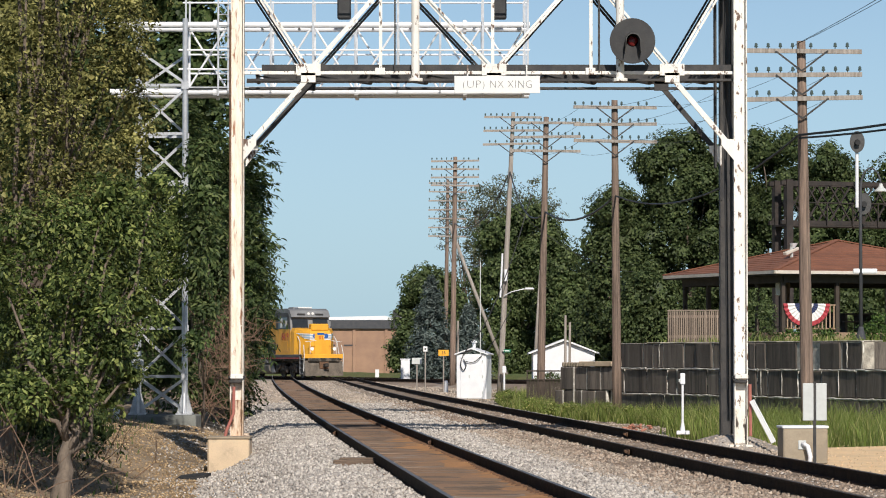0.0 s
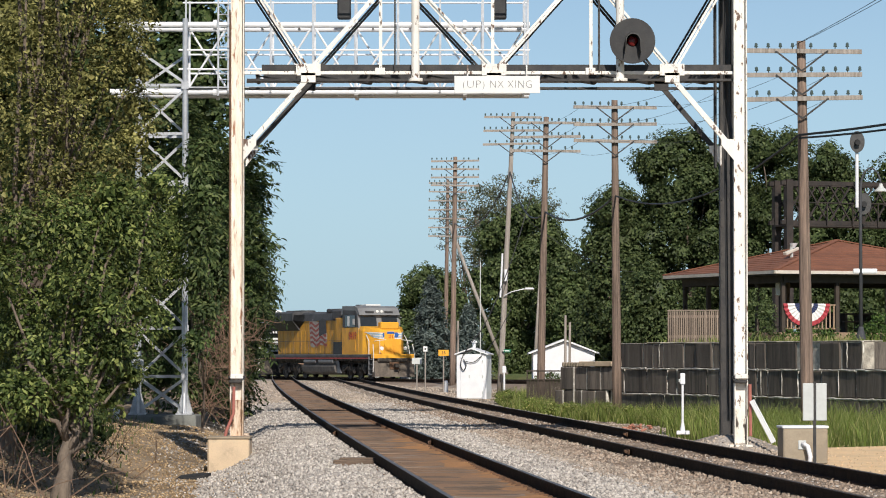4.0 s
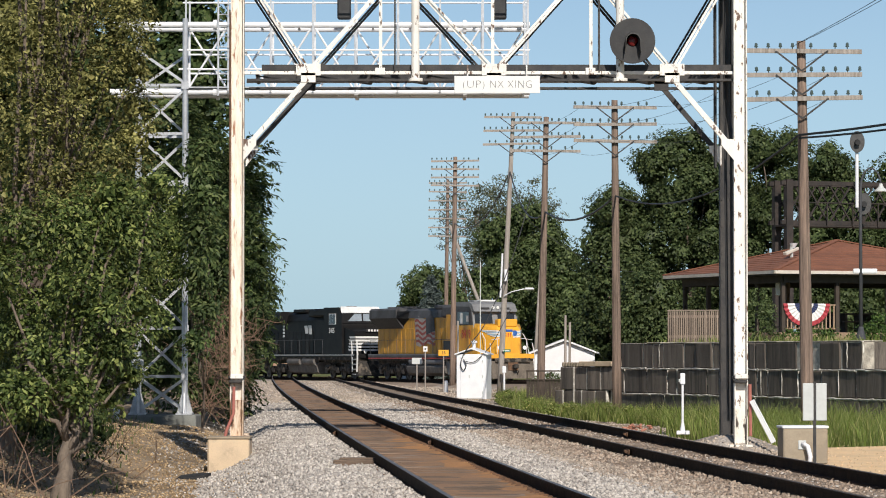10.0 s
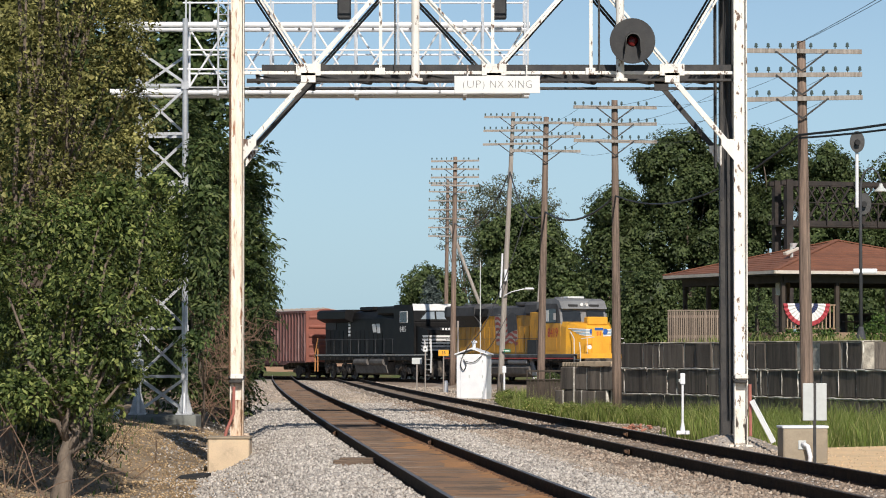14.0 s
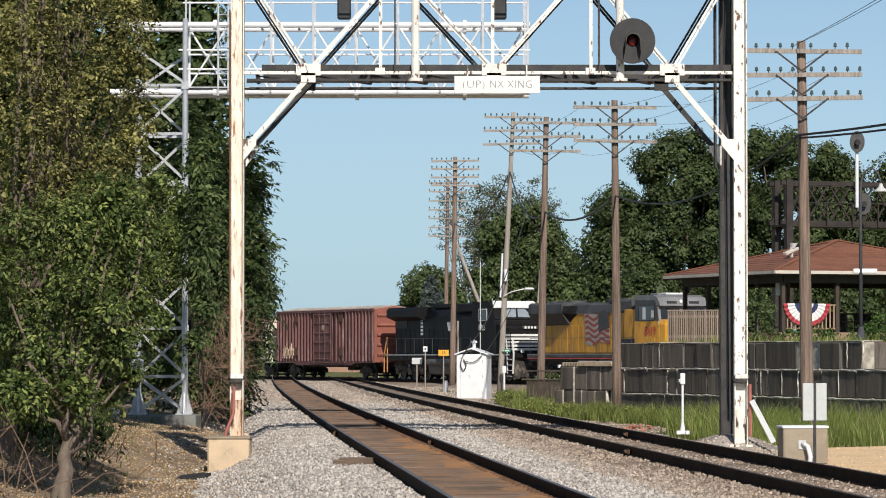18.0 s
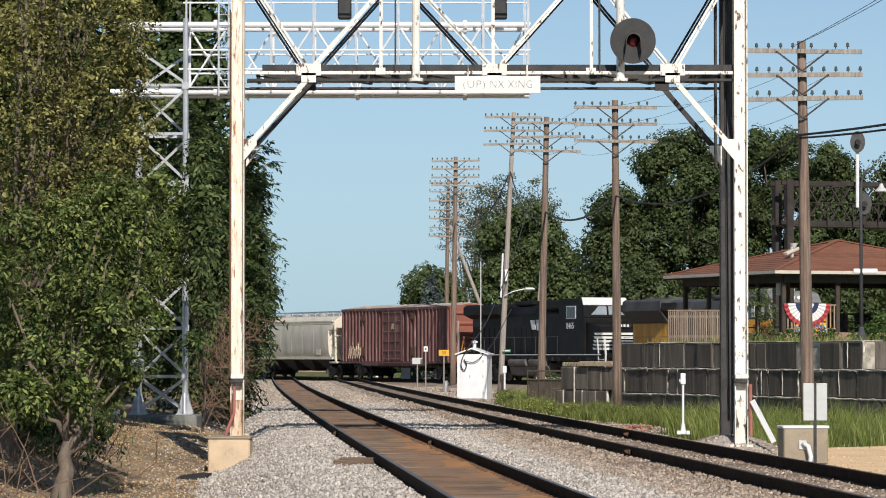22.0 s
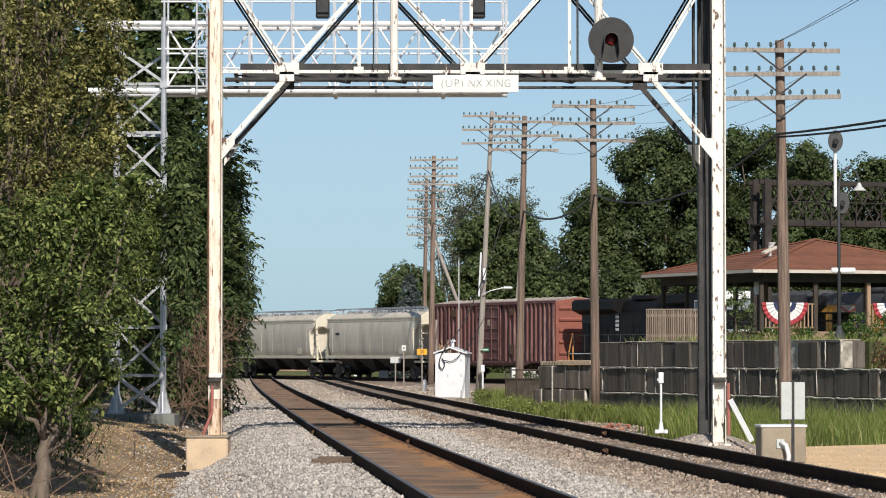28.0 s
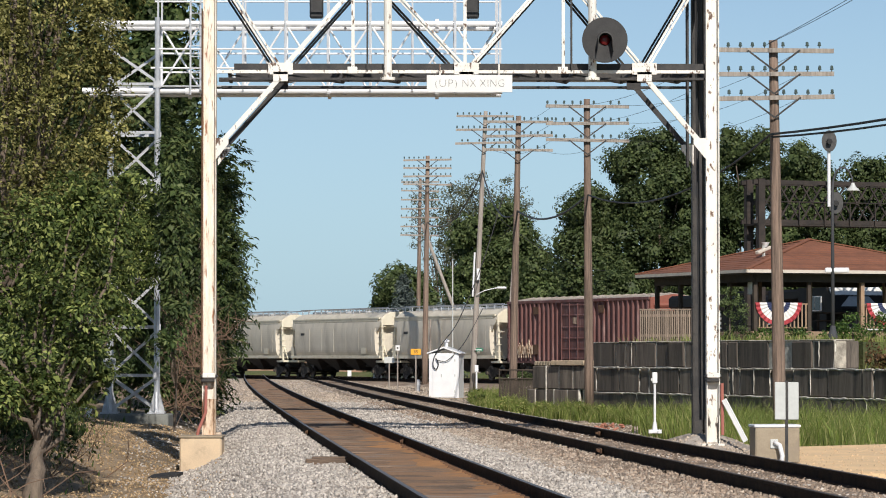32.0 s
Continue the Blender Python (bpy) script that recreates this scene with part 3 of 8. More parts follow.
tie_c = dress(Geo().box((0, 0, 0), (2.6, 0.22, 0.17), bev=0.012).make("tie"), "tie")
for i in range(150):
    p = CROSS + ALONG * (-62 + i * 0.62)
    ob = new("tie", tie_c)
    ob.parent = track_c
    ob.matrix_basis = pose(p.x, p.y, -0.262, 0, 0, math.degrees(math.atan2(ASIDE.y, ASIDE.x)))


# ---- the old white signal bridge over both tracks ----
BR = 70.0            # distance of its front frame
BRX = (-4.18, 6.04)  # its two towers
bridge = thing("signal_bridge", pose(0, BR, 0), "old steel railway signal bridge in flaking white paint", "signal bridge")
DEEP = 2.2
SHEARS = (-0.125, -0.11)   # the rear frame stands a little aside of the front one, to fit the camera's view
SHEAR = -0.08


def column(x, y, top, base):
    """A built-up H column: two flanges and a web."""
    g = Geo()
    for s in (-1, 1):
        g.box((x + s * 0.125, y, (top + base) / 2), (0.024, 0.27, top - base), bev=0.005)
    g.box((x, y, (top + base) / 2), (0.226, 0.02, top - base))
    for i in range(16):
        z = base + 0.4 + i * (top - base - 0.6) / 15
        for s in (-1, 1):
            g.box((x + s * 0.09, y - 0.018, z), (0.03, 0.02, 0.03), bev=0.006)
    return g


for i, x in enumerate(BRX):
    for j, y in enumerate((0, DEEP)):
        zb = -0.3 if i else -0.12
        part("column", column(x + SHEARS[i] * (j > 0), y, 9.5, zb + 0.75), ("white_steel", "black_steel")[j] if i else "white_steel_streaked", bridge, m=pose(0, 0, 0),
             label=("tall white column with rust spots", "tall black column")[j] if i else "tall white column streaked with rust")
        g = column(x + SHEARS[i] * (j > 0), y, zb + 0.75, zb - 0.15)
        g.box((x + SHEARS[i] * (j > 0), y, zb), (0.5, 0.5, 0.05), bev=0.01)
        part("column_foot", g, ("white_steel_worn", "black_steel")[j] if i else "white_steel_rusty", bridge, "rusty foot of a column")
for j, y in enumerate((0, DEEP)):
    dx = SHEAR * (j > 0)
    # The rear frame's members are black where the front frame's are white.
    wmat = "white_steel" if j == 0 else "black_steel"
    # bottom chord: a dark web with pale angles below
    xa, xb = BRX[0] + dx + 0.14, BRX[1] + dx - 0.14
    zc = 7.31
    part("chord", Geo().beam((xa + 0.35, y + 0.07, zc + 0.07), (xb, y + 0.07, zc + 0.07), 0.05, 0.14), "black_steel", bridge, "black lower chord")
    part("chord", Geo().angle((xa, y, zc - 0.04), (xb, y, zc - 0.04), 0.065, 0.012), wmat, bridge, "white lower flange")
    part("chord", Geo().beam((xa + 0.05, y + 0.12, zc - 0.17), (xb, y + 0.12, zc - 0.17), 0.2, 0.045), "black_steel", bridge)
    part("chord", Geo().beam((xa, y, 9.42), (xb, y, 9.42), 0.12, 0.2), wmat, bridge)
    low = [-2.74 + dx, 1.04 + dx, 4.66 + dx]
    high = [-4.1 + dx, -0.9 + dx, 2.9 + dx, 5.9 + dx]
    for k, x in enumerate(low):
        for xt in (high[k], high[k + 1]):
            g = Geo()
            for s in (-1, 1):
                g.angle((x + s * 0.035, y - 0.02 * s, zc), (xt + s * 0.035, y - 0.02 * s, 9.4), 0.045, 0.01, up=(0, 1, 0))
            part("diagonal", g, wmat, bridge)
        g = Geo().box((x, y - 0.05, zc + 0.03), (0.5, 0.016, 0.24), bev=0.004)
        g.box((x, y - 0.05, zc - 0.13), (0.3, 0.016, 0.2), bev=0.004)
        for a in range(6):
            for b in range(2):
                g.box((x - 0.2 + a * 0.08, y - 0.062, zc - 0.03 + b * 0.12), (0.026, 0.016, 0.026), bev=0.006)
        part("gusset", g, wmat, bridge)
    for x in (-1.28, 3.0, 1.0) if j == 0 else ():
        part("hanger", Geo().angle((x, y, zc), (x, y, 9.4), 0.065, 0.012, up=(0, 1, 0)), wmat, bridge)
        part("gusset", Geo().box((x, y - 0.045, zc), (0.2, 0.014, 0.14), bev=0.004), wmat, bridge)
    # knee braces
    for x0, z0, x1, z1 in ((BRX[0] + dx + 0.14, 5.72, low[0] + 0.02, 7.2), (BRX[1] + dx - 0.14, 5.72, low[2] - 0.02, 7.2)):
        g = Geo()
        for s in (-1, 1):
            g.beam((x0, y + s * 0.035, z0), (x1, y + s * 0.035, z1), 0.02, 0.1)
        part("knee_brace", g, wmat, bridge)
        gx = x0 + (0.09 if x0 < 0 else -0.09)
        g = Geo().prism([(gx - 0.1, 5.48), (gx + 0.16, 5.8), (gx + 0.16, 5.92), (gx - 0.1, 5.92)] if x0 < 0 else
                        [(gx + 0.1, 5.48), (gx - 0.16, 5.8), (gx - 0.16, 5.92), (gx + 0.1, 5.92)], y - 0.155, y - 0.14)
        part("gusset", g, "white_steel", bridge)
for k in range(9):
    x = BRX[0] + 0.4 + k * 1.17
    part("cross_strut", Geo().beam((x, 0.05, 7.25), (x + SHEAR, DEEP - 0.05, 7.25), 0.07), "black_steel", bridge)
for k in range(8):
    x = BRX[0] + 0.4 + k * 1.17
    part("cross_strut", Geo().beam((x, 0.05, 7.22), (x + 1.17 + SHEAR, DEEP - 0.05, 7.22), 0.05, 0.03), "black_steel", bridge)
# Unseen planks on top, added to thicken the bridge's shadow on the ballast.
for k in range(9):
    part("walkway_plank", Geo().box((0.85, 0.15 + k * 0.24, 9.56), (10.6, 0.225, 0.05), bev=0.008), "pole_wood", bridge)
# ladder inside the right tower
g = Geo()
lx = BRX[1] - 0.42
for s in (0, 0.34):
    g.beam((lx, 0.9 + s, 5.4), (lx, 0.9 + s, 9.4), 0.04, 0.012)
for k in range(13):
    g.tube([(lx, 0.9, 5.5 + k * 0.3), (lx, 1.24, 5.5 + k * 0.3)], 0.011, 5)
part("ladder", g, "black_steel", bridge)
# clamped bands with cable boxes on the two front columns, and conduits
for x in BRX:
    g = Geo().box((x, -0.02, 1.09), (0.34, 0.34, 0.06), bev=0.02).box((x - 0.02, -0.18, 1.0), (0.28, 0.1, 0.07), bev=0.02)
    part("band", g, "black_steel", bridge)
    part("cable_box", Geo().box((x, -0.16, 1.1), (0.27, 0.12, 0.1), bev=0.02), "white_steel", bridge)
part("conduit", Geo().tube([(BRX[0] - 0.05, -0.2, 0.9), (BRX[0] - 0.06, -0.2, 0.35), (BRX[0] - 0.2, -0.25, 0.0), (BRX[0] - 0.26, -0.25, -0.3)], 0.032), "red_paint", bridge)
part("conduit", Geo().tube([(BRX[0] - 0.14, -0.12, 8.5), (BRX[0] - 0.14, -0.12, 0.9)], 0.024), "rust_iron", bridge)
part("conduit", Geo().tube([(BRX[1] + 0.17, -0.2, 0.95), (BRX[1] + 0.18, -0.2, -0.1)], 0.035), "red_paint", bridge)
part("conduit", Geo().tube([(BRX[1] - 0.2, 0.5, 9.3), (BRX[1] - 0.2, 0.5, 6.5), (BRX[1] - 0.13, 0.4, 5.9), (BRX[1] - 0.13, 0.3, 0.2)], 0.045), "wire", bridge)
part("conduit", Geo().tube([(BRX[1] - 0.28, 0.6, 9.3), (BRX[1] - 0.26, 0.5, 6.1), (BRX[1] - 0.22, 0.4, 0.2)], 0.03), "wire", bridge)
part("stay_pipe", Geo().beam((BRX[1] + 0.2, -0.3, 0.62), (BRX[1] + 0.62, -0.5, -0.22), 0.04, 0.1), "white_metal", bridge, "white diagonal stay pipe")
# pipe masts that carry the signals
for x in (3.6, -0.56):
    part("signal_mast", Geo().tube([(x, -0.1, 7.1), (x, -0.1, 9.9)], 0.085, 12).lathe([(0.15, 7.1), (0.15, 7.16)], 12, pose(x, -0.1, 0)), "white_steel", bridge)
    g = Geo()
    for s in (0, 0.3):
        g.beam((x - 0.42, -0.05 + s, 7.3), (x - 0.42, -0.05 + s, 9.6), 0.03, 0.01)
    for k in range(8):
        g.tube([(x - 0.42, -0.05, 7.4 + k * 0.3), (x - 0.42, 0.25, 7.4 + k * 0.3)], 0.01, 5)
    part("ladder", g, "black_steel", bridge)
# footing and steps
foot = thing("footing", pose(-4.3, 69.7, 0), "pale square concrete footing under the bridge column", "footing")
part("block", Geo().box((0, 0, -0.57), (0.84, 1.1, 0.86), bev=0.03), "footing_tan", foot)
part("rim", Geo().box((0, 0, -0.12), (0.87, 1.13, 0.045), bev=0.012), "concrete", foot, "thin concrete rim")
solid("footing", Geo().box((-4.5, 72.2, -0.6), (0.6, 0.9, 0.9), bev=0.03), "footing_tan", "pale square concrete footing under the bridge column", "footing")
solid("footing", Geo().box((5.98, 70.0, -0.75), (0.7, 0.7, 0.8), bev=0.03), "concrete", "low concrete footing sunk in gravel", "footing")
solid("footing", Geo().box((5.95, 72.2, -0.75), (0.7, 0.7, 0.8), bev=0.03), "concrete", "low concrete footing sunk in gravel", "footing")

# heap of gravel round the feet of the far tower
g = Geo()
for k in range(9):
    rr = 1.75 * (1 - k / 9) ** 0.8
    g.v += [(5.9 + rr * (1 + 0.12 * math.sin(5 * a + k)) * math.cos(a), 71 + 1.5 * rr * math.sin(a), -0.72 + 0.075 * k + 0.03 * math.sin(9 * a)) for a in (2 * math.pi * i / 24 for i in range(24))]
g.f = [(j * 24 + i, j * 24 + (i + 1) % 24, (j + 1) * 24 + (i + 1) % 24, (j + 1) * 24 + i) for j in range(8) for i in range(24)] + [tuple(range(192, 216))]
solid("gravel_mound", g, "ballast", "heap of grey gravel round the bridge columns", "gravel", kind="stuff", smooth=True)

# searchlight signal with its round black background
sig = thing("searchlight_signal", pose(3.834, BR - 0.42, 7.89), "round black searchlight signal with an unlit red lens", "railway signal")
disc = pose(0, 0, 0, 90)
part("background_disc", Geo().lathe([(0.445, -0.015), (0.455, 0.0), (0.445, 0.012), (0.40, 0.012), (0.12, 0.03)], 40, disc), "signal_black", sig, smooth=False)
part("rim", Geo().lathe([(0.44, 0.0), (0.462, 0.0), (0.462, 0.03), (0.44, 0.03)], 40, disc), "black", sig)
part("lens", Geo().lathe([(0.11, 0.03), (0.10, 0.05), (0.05, 0.065), (0.001, 0.07)], 20, disc), "lens_red", sig, "dark red lens", smooth=True)
g = Geo()
hood = [(0.17, -0.24), (0.155, -0.12)] + [(0.15 * math.cos(a), 0.02 + 0.15 * math.sin(a)) for a in [math.pi * k / 18 for k in range(19)]] + [(-0.155, -0.12), (-0.17, -0.24)]
for k in range(22):
    (x0, z0), (x1, z1) = hood[k], hood[k + 1]
    lo0, lo1 = 0.28 + 0.3 * min(0, z0), 0.28 + 0.3 * min(0, z1)
    g.add([(x0, -0.02, z0), (x1, -0.02, z1), (x1, -lo1, z1 - 0.03), (x0, -lo0, z0 - 0.03), (x0 * 0.9, -0.02, z0 * 0.9), (x1 * 0.9, -0.02, z1 * 0.9), (x1 * 0.9, -lo1, z1 * 0.9 - 0.03), (x0 * 0.9, -lo0, z0 * 0.9 - 0.03)],
          [(0, 1, 2, 3), (7, 6, 5, 4), (3, 2, 6, 7), (0, 4, 5, 1)])
part("hood", g, "signal_black", sig)
part("housing", Geo().box((0, 0.2, 0), (0.3, 0.36, 0.34), bev=0.04), "signal_black", sig)
part("bracket", Geo().beam((0, 0.2, -0.1), (-0.26, 0.3, -0.1), 0.08), "signal_black", sig)

# name board hung from the bridge
board = thing("sign_board", pose(1.1, BR - 0.12, 7.03), "white board with black capitals hung below the bridge", "sign")
part("panel", Geo().box((0, 0, 0), (1.74, 0.02, 0.35), bev=0.006), "white_board", board)
for words, x, width in (("(UP)", -0.476, 0.435), ("NX", -0.01, 0.27), ("XING", 0.46, 0.49)):
    w = lettering(words, 0.225, "grey_ink", 0.002, 0.006)
    wx = [v.co.x for v in w.vertices]
    w.transform(Matrix.Scale(width / (max(wx) - min(wx)), 4, (1, 0, 0)))
    part("writing", w, "", board, "thin grey letters", m=pose(x, -0.014, 0))
for x in (-0.6, 0.6):
    part("hanger", Geo().beam((x, 0.01, 0.15), (x, 0.01, 0.4), 0.03, 0.02), "white_steel", board)

# ---- the new galvanized cantilever behind it ----
CD = 95.0
canti = thing("cantilever_signal", pose(0, CD, 0), "new galvanized steel cantilever signal with a railed walkway", "signal bridge")
LEG = ((-8.42, 0), (-7.12, 0), (-8.50, 1.35), (-7.20, 1.35))
ZB, ZT = -0.2, 10.1
for x, y in LEG:
    part("leg", Geo().tube([(x, y, ZB + 0.1), (x, y, ZT + 0.75)], 0.075, 14), "galv", canti)
    g = Geo().box((x, y, ZB + 0.13), (0.46, 0.46, 0.04))
    for a in range(4):
        dx, dy = ((1, 0), (-1, 0), (0, 1), (0, -1))[a]
        m = pose(x, y, 0, 0, 0, a * 90)
        g.prism([(0.05, ZB + 0.15), (0.21, ZB + 0.15), (0.06, ZB + 0.75)], -0.012, 0.012, "y", m)
    part("base_plate", g, "galv", canti)
for face, ((x0, y0), (x1, y1)) in enumerate(((LEG[0], LEG[1]), (LEG[3], LEG[2]), (LEG[0], LEG[2]), (LEG[3], LEG[1]))):
    z, k = ZB + 1.15, 0
    while z < 9.9:
        part("strut", Geo().angle((x0, y0, z), (x1, y1, z), 0.075, 0.012), "galv", canti)
        zn = min(z + 1.32, 10.0)
        lo, hi = ((x0, y0), (x1, y1)) if k % 2 else ((x1, y1), (x0, y0))
        part("lacing", Geo().angle((*lo, z + 0.05), (*hi, zn - 0.05), 0.075, 0.012, up=(0, 1, 0)), "galv", canti)
        if face < 2:
            part("gusset", Geo().box((lo[0], lo[1] - 0.08, z), (0.2, 0.012, 0.2), bev=0.003), "galv", canti)
        z, k = zn + 0.02, k + 1
    part("lacing", Geo().angle((x0, y0, ZB + 0.2), (x1, y1, ZB + 1.12), 0.075, 0.01, up=(0, 1, 0)), "galv", canti)
    part("lacing", Geo().angle((x1, y1 + 0.03, ZB + 0.2), (x0, y0 + 0.03, ZB + 1.12), 0.075, 0.01, up=(0, 1, 0)), "galv", canti)
XA, XE = -9.2, 2.4
ZL, ZU = 8.82, 10.68
for y in (0.1, 1.3):
    for z in (ZL, ZU):
        g = Geo().tube([(XA, y, z), (XE, y, z)], 0.085, 14)
        for x in (-6.3, -2.4, 0.6):
            g.lathe([(0.14, -0.05), (0.14, 0.05)], 14, pose(x, y, z, 0, 90))
        part("chord", g, "galv_pipe", canti)
    for k in range(8):
        x0 = -7.1 + k * 1.17
        part("lacing", Geo().tube([(x0, y, (ZL, ZU)[(k + (y > 1)) % 2]), (x0 + 1.17, y, (ZU, ZL)[(k + (y > 1)) % 2])], 0.03, 8), "galv_pipe", canti)
        part("strut", Geo().tube([(x0, y, ZL), (x0, y, ZU)], 0.035, 8), "galv_pipe", canti)
for k in range(10):
    x = -7.1 + k * 1.03
    part("strut", Geo().beam((x, 0.1, ZL), (x, 1.3, ZL), 0.06), "galv", canti)
    part("strut", Geo().beam((x, 0.1, ZU), (x, 1.3, ZU), 0.06), "galv", canti)
# walkway: railing, and grating planks kept solid for a fuller shadow
for k in range(6):
    part("grating", Geo().box((-2.45, 0.05 + k * 0.26, ZL + 0.12), (9.5, 0.24, 0.035)), "galv", canti)
for y in (-0.02, 1.42):
    for z in (ZL + 0.62, ZL + 1.15, ZU + 0.75):
        part("rail_bar", Geo().tube([(XA + 1.9, y, z), (XE, y, z)], 0.027, 8), "galv_pipe", canti)
    for k in range(9):
        x = -7.1 + k * 1.17
        part("rail_post", Geo().beam((x, y, ZL), (x, y, ZU + 0.8), 0.05), "galv", canti)
for x in (XE - 0.06, 1.1):
    part("rail_post", Geo().beam((x, 0, ZL - 0.05), (x, 0, ZU + 0.9), 0.07), "galv", canti)
for x, y0 in ((-2.75, 0.7), (1.58, 0.7)):
    part("signal_back", Geo().box((x, y0, 11.2), (0.38, 0.3, 0.62), bev=0.04), "black", canti, "black back of a signal head")
for x0 in (-6.2,):
    g = Geo()
    for s in (0, 0.4):
        g.beam((x0 + s, -0.1, 8.7), (x0 + s, -0.1, 11.4), 0.05, 0.02)
    for k in range(9):
        g.tube([(x0, -0.1, 8.85 + k * 0.3), (x0 + 0.4, -0.1, 8.85 + k * 0.3)], 0.013, 5)
    part("ladder", g, "galv", canti)
part("junction_box", Geo().box((-8.4, -0.17, 1.2), (0.34, 0.2, 0.46), bev=0.02), "grey_board", canti, "grey cable box clamped to a leg")
solid("pipe_stub", Geo().lathe([(0.07, -0.5), (0.07, 0.02), (0.085, 0.02), (0.085, 0.12), (0.05, 0.15)], 12, pose(-8.75, 92.5, 0.0)), "white_metal", "short white pipe stub in the bank", "pipe")
solid("footing", Geo().box((-7.8, CD + 0.62, -0.41), (2.06, 2.0, 0.62), bev=0.03), "grey_slab", "wide concrete footing under the galvanized tower", "footing")


# ---- pole line ----
def telegraph_pole(base, top, r, arms, arm_len, spin, mat="pole_wood", label="", pins=5, drop=0.62):
    b, t = Vector(base), Vector(top)
    root = thing("telegraph_pole", Matrix.Translation(b), label or "weathered wooden telegraph pole with cross-arms and glass insulators", "telegraph pole", "pole line beside the track")
    ax = t - b
    rows = [ax * (k / 6) for k in range(7)]
    part("shaft", Geo().tube(rows, [r * (1.12 - 0.42 * k / 6) for k in range(7)], 12), mat, root, smooth=True)
    u = Vector((math.cos(radians(spin)), math.sin(radians(spin)), 0))
    f = Vector((-u.y, u.x, 0))
    for k in range(arms):
        zc = ax * (1 - (0.28 + drop * k) / ax.length) - f * (r + 0.05)
        lean = 0.012 * ((k * 7 + int(base[1])) % 5 - 2)
        a, c = zc - u * arm_len / 2 - Vector((0, 0, lean)), zc + u * arm_len / 2 + Vector((0, 0, lean))
        part("cross_arm", Geo().beam(a, c, 0.09, 0.115), "pole_wood_pale", root)
        g = Geo()
        for s in (-1, 1):
            g.beam(zc + u * (s * 0.68) - f * 0.06, zc - Vector((0, 0, 0.52)) - f * 0.02, 0.024, 0.045)
        part("brace", g, "black_steel", root)
        for s in (-1, 1):
            for i in range(pins):
                if (i * 3 + k * 5 + (s > 0) + int(base[1])) % 9 == 4:
                    continue
                q = zc + u * s * (0.24 + i * (arm_len / 2 - 0.3) / max(1, pins - 1))
                part("insulator", INSUL, "", root, m=Matrix.Translation(q + Vector((0, 0, 0.055))))
    return root


INSUL = dress(Geo().lathe([(0.014, 0), (0.014, 0.05), (0.042, 0.05), (0.05, 0.075), (0.034, 0.095), (0.042, 0.11), (0.034, 0.15), (0.012, 0.165)], 8).make("insulator"), "insulator")
telegraph_pole((9.52, 90, -0.85), (9.37, 90, 9.76), 0.165, 3, 3.12, -3)
telegraph_pole((6.36, 126, -1.0), (6.28, 126, 10.9), 0.165, 3, 3.05, 2)
telegraph_pole((4.28, 152, -0.9), (4.56, 152, 12.1), 0.17, 3, 3.05, 3, label="weathered wooden telegraph pole leaning slightly beside the track")
telegraph_pole((2.95, 180, -0.8), (3.68, 180, 14.3), 0.15, 3, 3.0, -6, mat="pole_wood_pale", label="pale leaning wooden pole that carries a street lamp", drop=0.7)
telegraph_pole((0.593, 219, -0.87), (0.787, 219, 14.23), 0.183, 4, 3.07, -2, drop=0.52)
telegraph_pole((0.15, 258, -0.6), (0.366, 258, 14.8), 0.17, 7, 2.86, 2, label="dark wooden telegraph pole with many cross-arms beyond the crossing line", pins=4, drop=0.666)
solid("brace_pole", Geo().tube([(5.07, 257.5, -0.7), (0.5, 257.75, 11.35)], [0.16, 0.11], 10), "pole_wood_pale", "grey wooden pole propped aslant against a telegraph pole", "pole", smooth=True)
solid("stub_pole", Geo().tube([(6.28, 240, -0.75), (6.80, 240, 7.53)], [0.14, 0.1], 8), "pole_wood_pale", "thin pale pole leaning slightly beyond the crossing line", "pole", smooth=True)
case = thing("relay_case", pose(-2.6, 238, -0.7), "small white metal relay case beyond the crossing line", "relay case")
part("case_body", Geo().box((0, 0, 1.0), (0.62, 0.6, 2.0), bev=0.02), "white_metal", case)
part("case_roof", Geo().box((0, 0, 2.04), (0.72, 0.7, 0.08), bev=0.02), "white_metal", case)
part("case_door", Geo().box((0, -0.31, 1.05), (0.52, 0.025, 1.7), bev=0.008), "white_metal", case)
part("case_handle", Geo().box((0.18, -0.335, 1.05), (0.04, 0.03, 0.16), bev=0.006), "grey_board", case)
solid("guard_post", Geo().tube([(0.86, 200, -0.6), (0.86, 200, 3.6)], 0.07, 8), "pole_wood_pale", "thin pale post beside a telegraph pole", "post")
solid("antenna_mast", Geo().tube([(2.33, 215, -0.6), (2.33, 215, 7.45)], 0.035, 6), "grey_board", "thin grey aerial mast among the poles", "mast")


# ---- signal bungalow, markers and boxes along the line ----
shed = thing("signal_shed", pose(1.55, 172, -0.66, 0, 0, -9), "white sheet-metal signal shed with a small roof vent", "shed")
part("wall", Geo().box((0, 0, 1.15), (1.5, 1.75, 2.3), bev=0.015), "white_metal", shed)
part("roof", Geo().prism([(-0.84, 2.26), (0, 2.55), (0.84, 2.26), (0.84, 2.32), (0, 2.62), (-0.84, 2.32)], -1.0, 1.0), "white_metal", shed)
part("vent", Geo().lathe([(0.09, 2.6), (0.09, 2.85), (0.16, 2.87), (0.16, 2.93), (0.02, 3.02)], 10), "white_metal", shed)
part("door", Geo().box((0.0, -0.89, 1.15), (1.1, 0.03, 2.1), bev=0.012), "white_metal", shed)
part("door_handle", Geo().box((-0.1, -0.93, 1.2), (0.05, 0.04, 0.16), bev=0.01), "grey_board", shed)
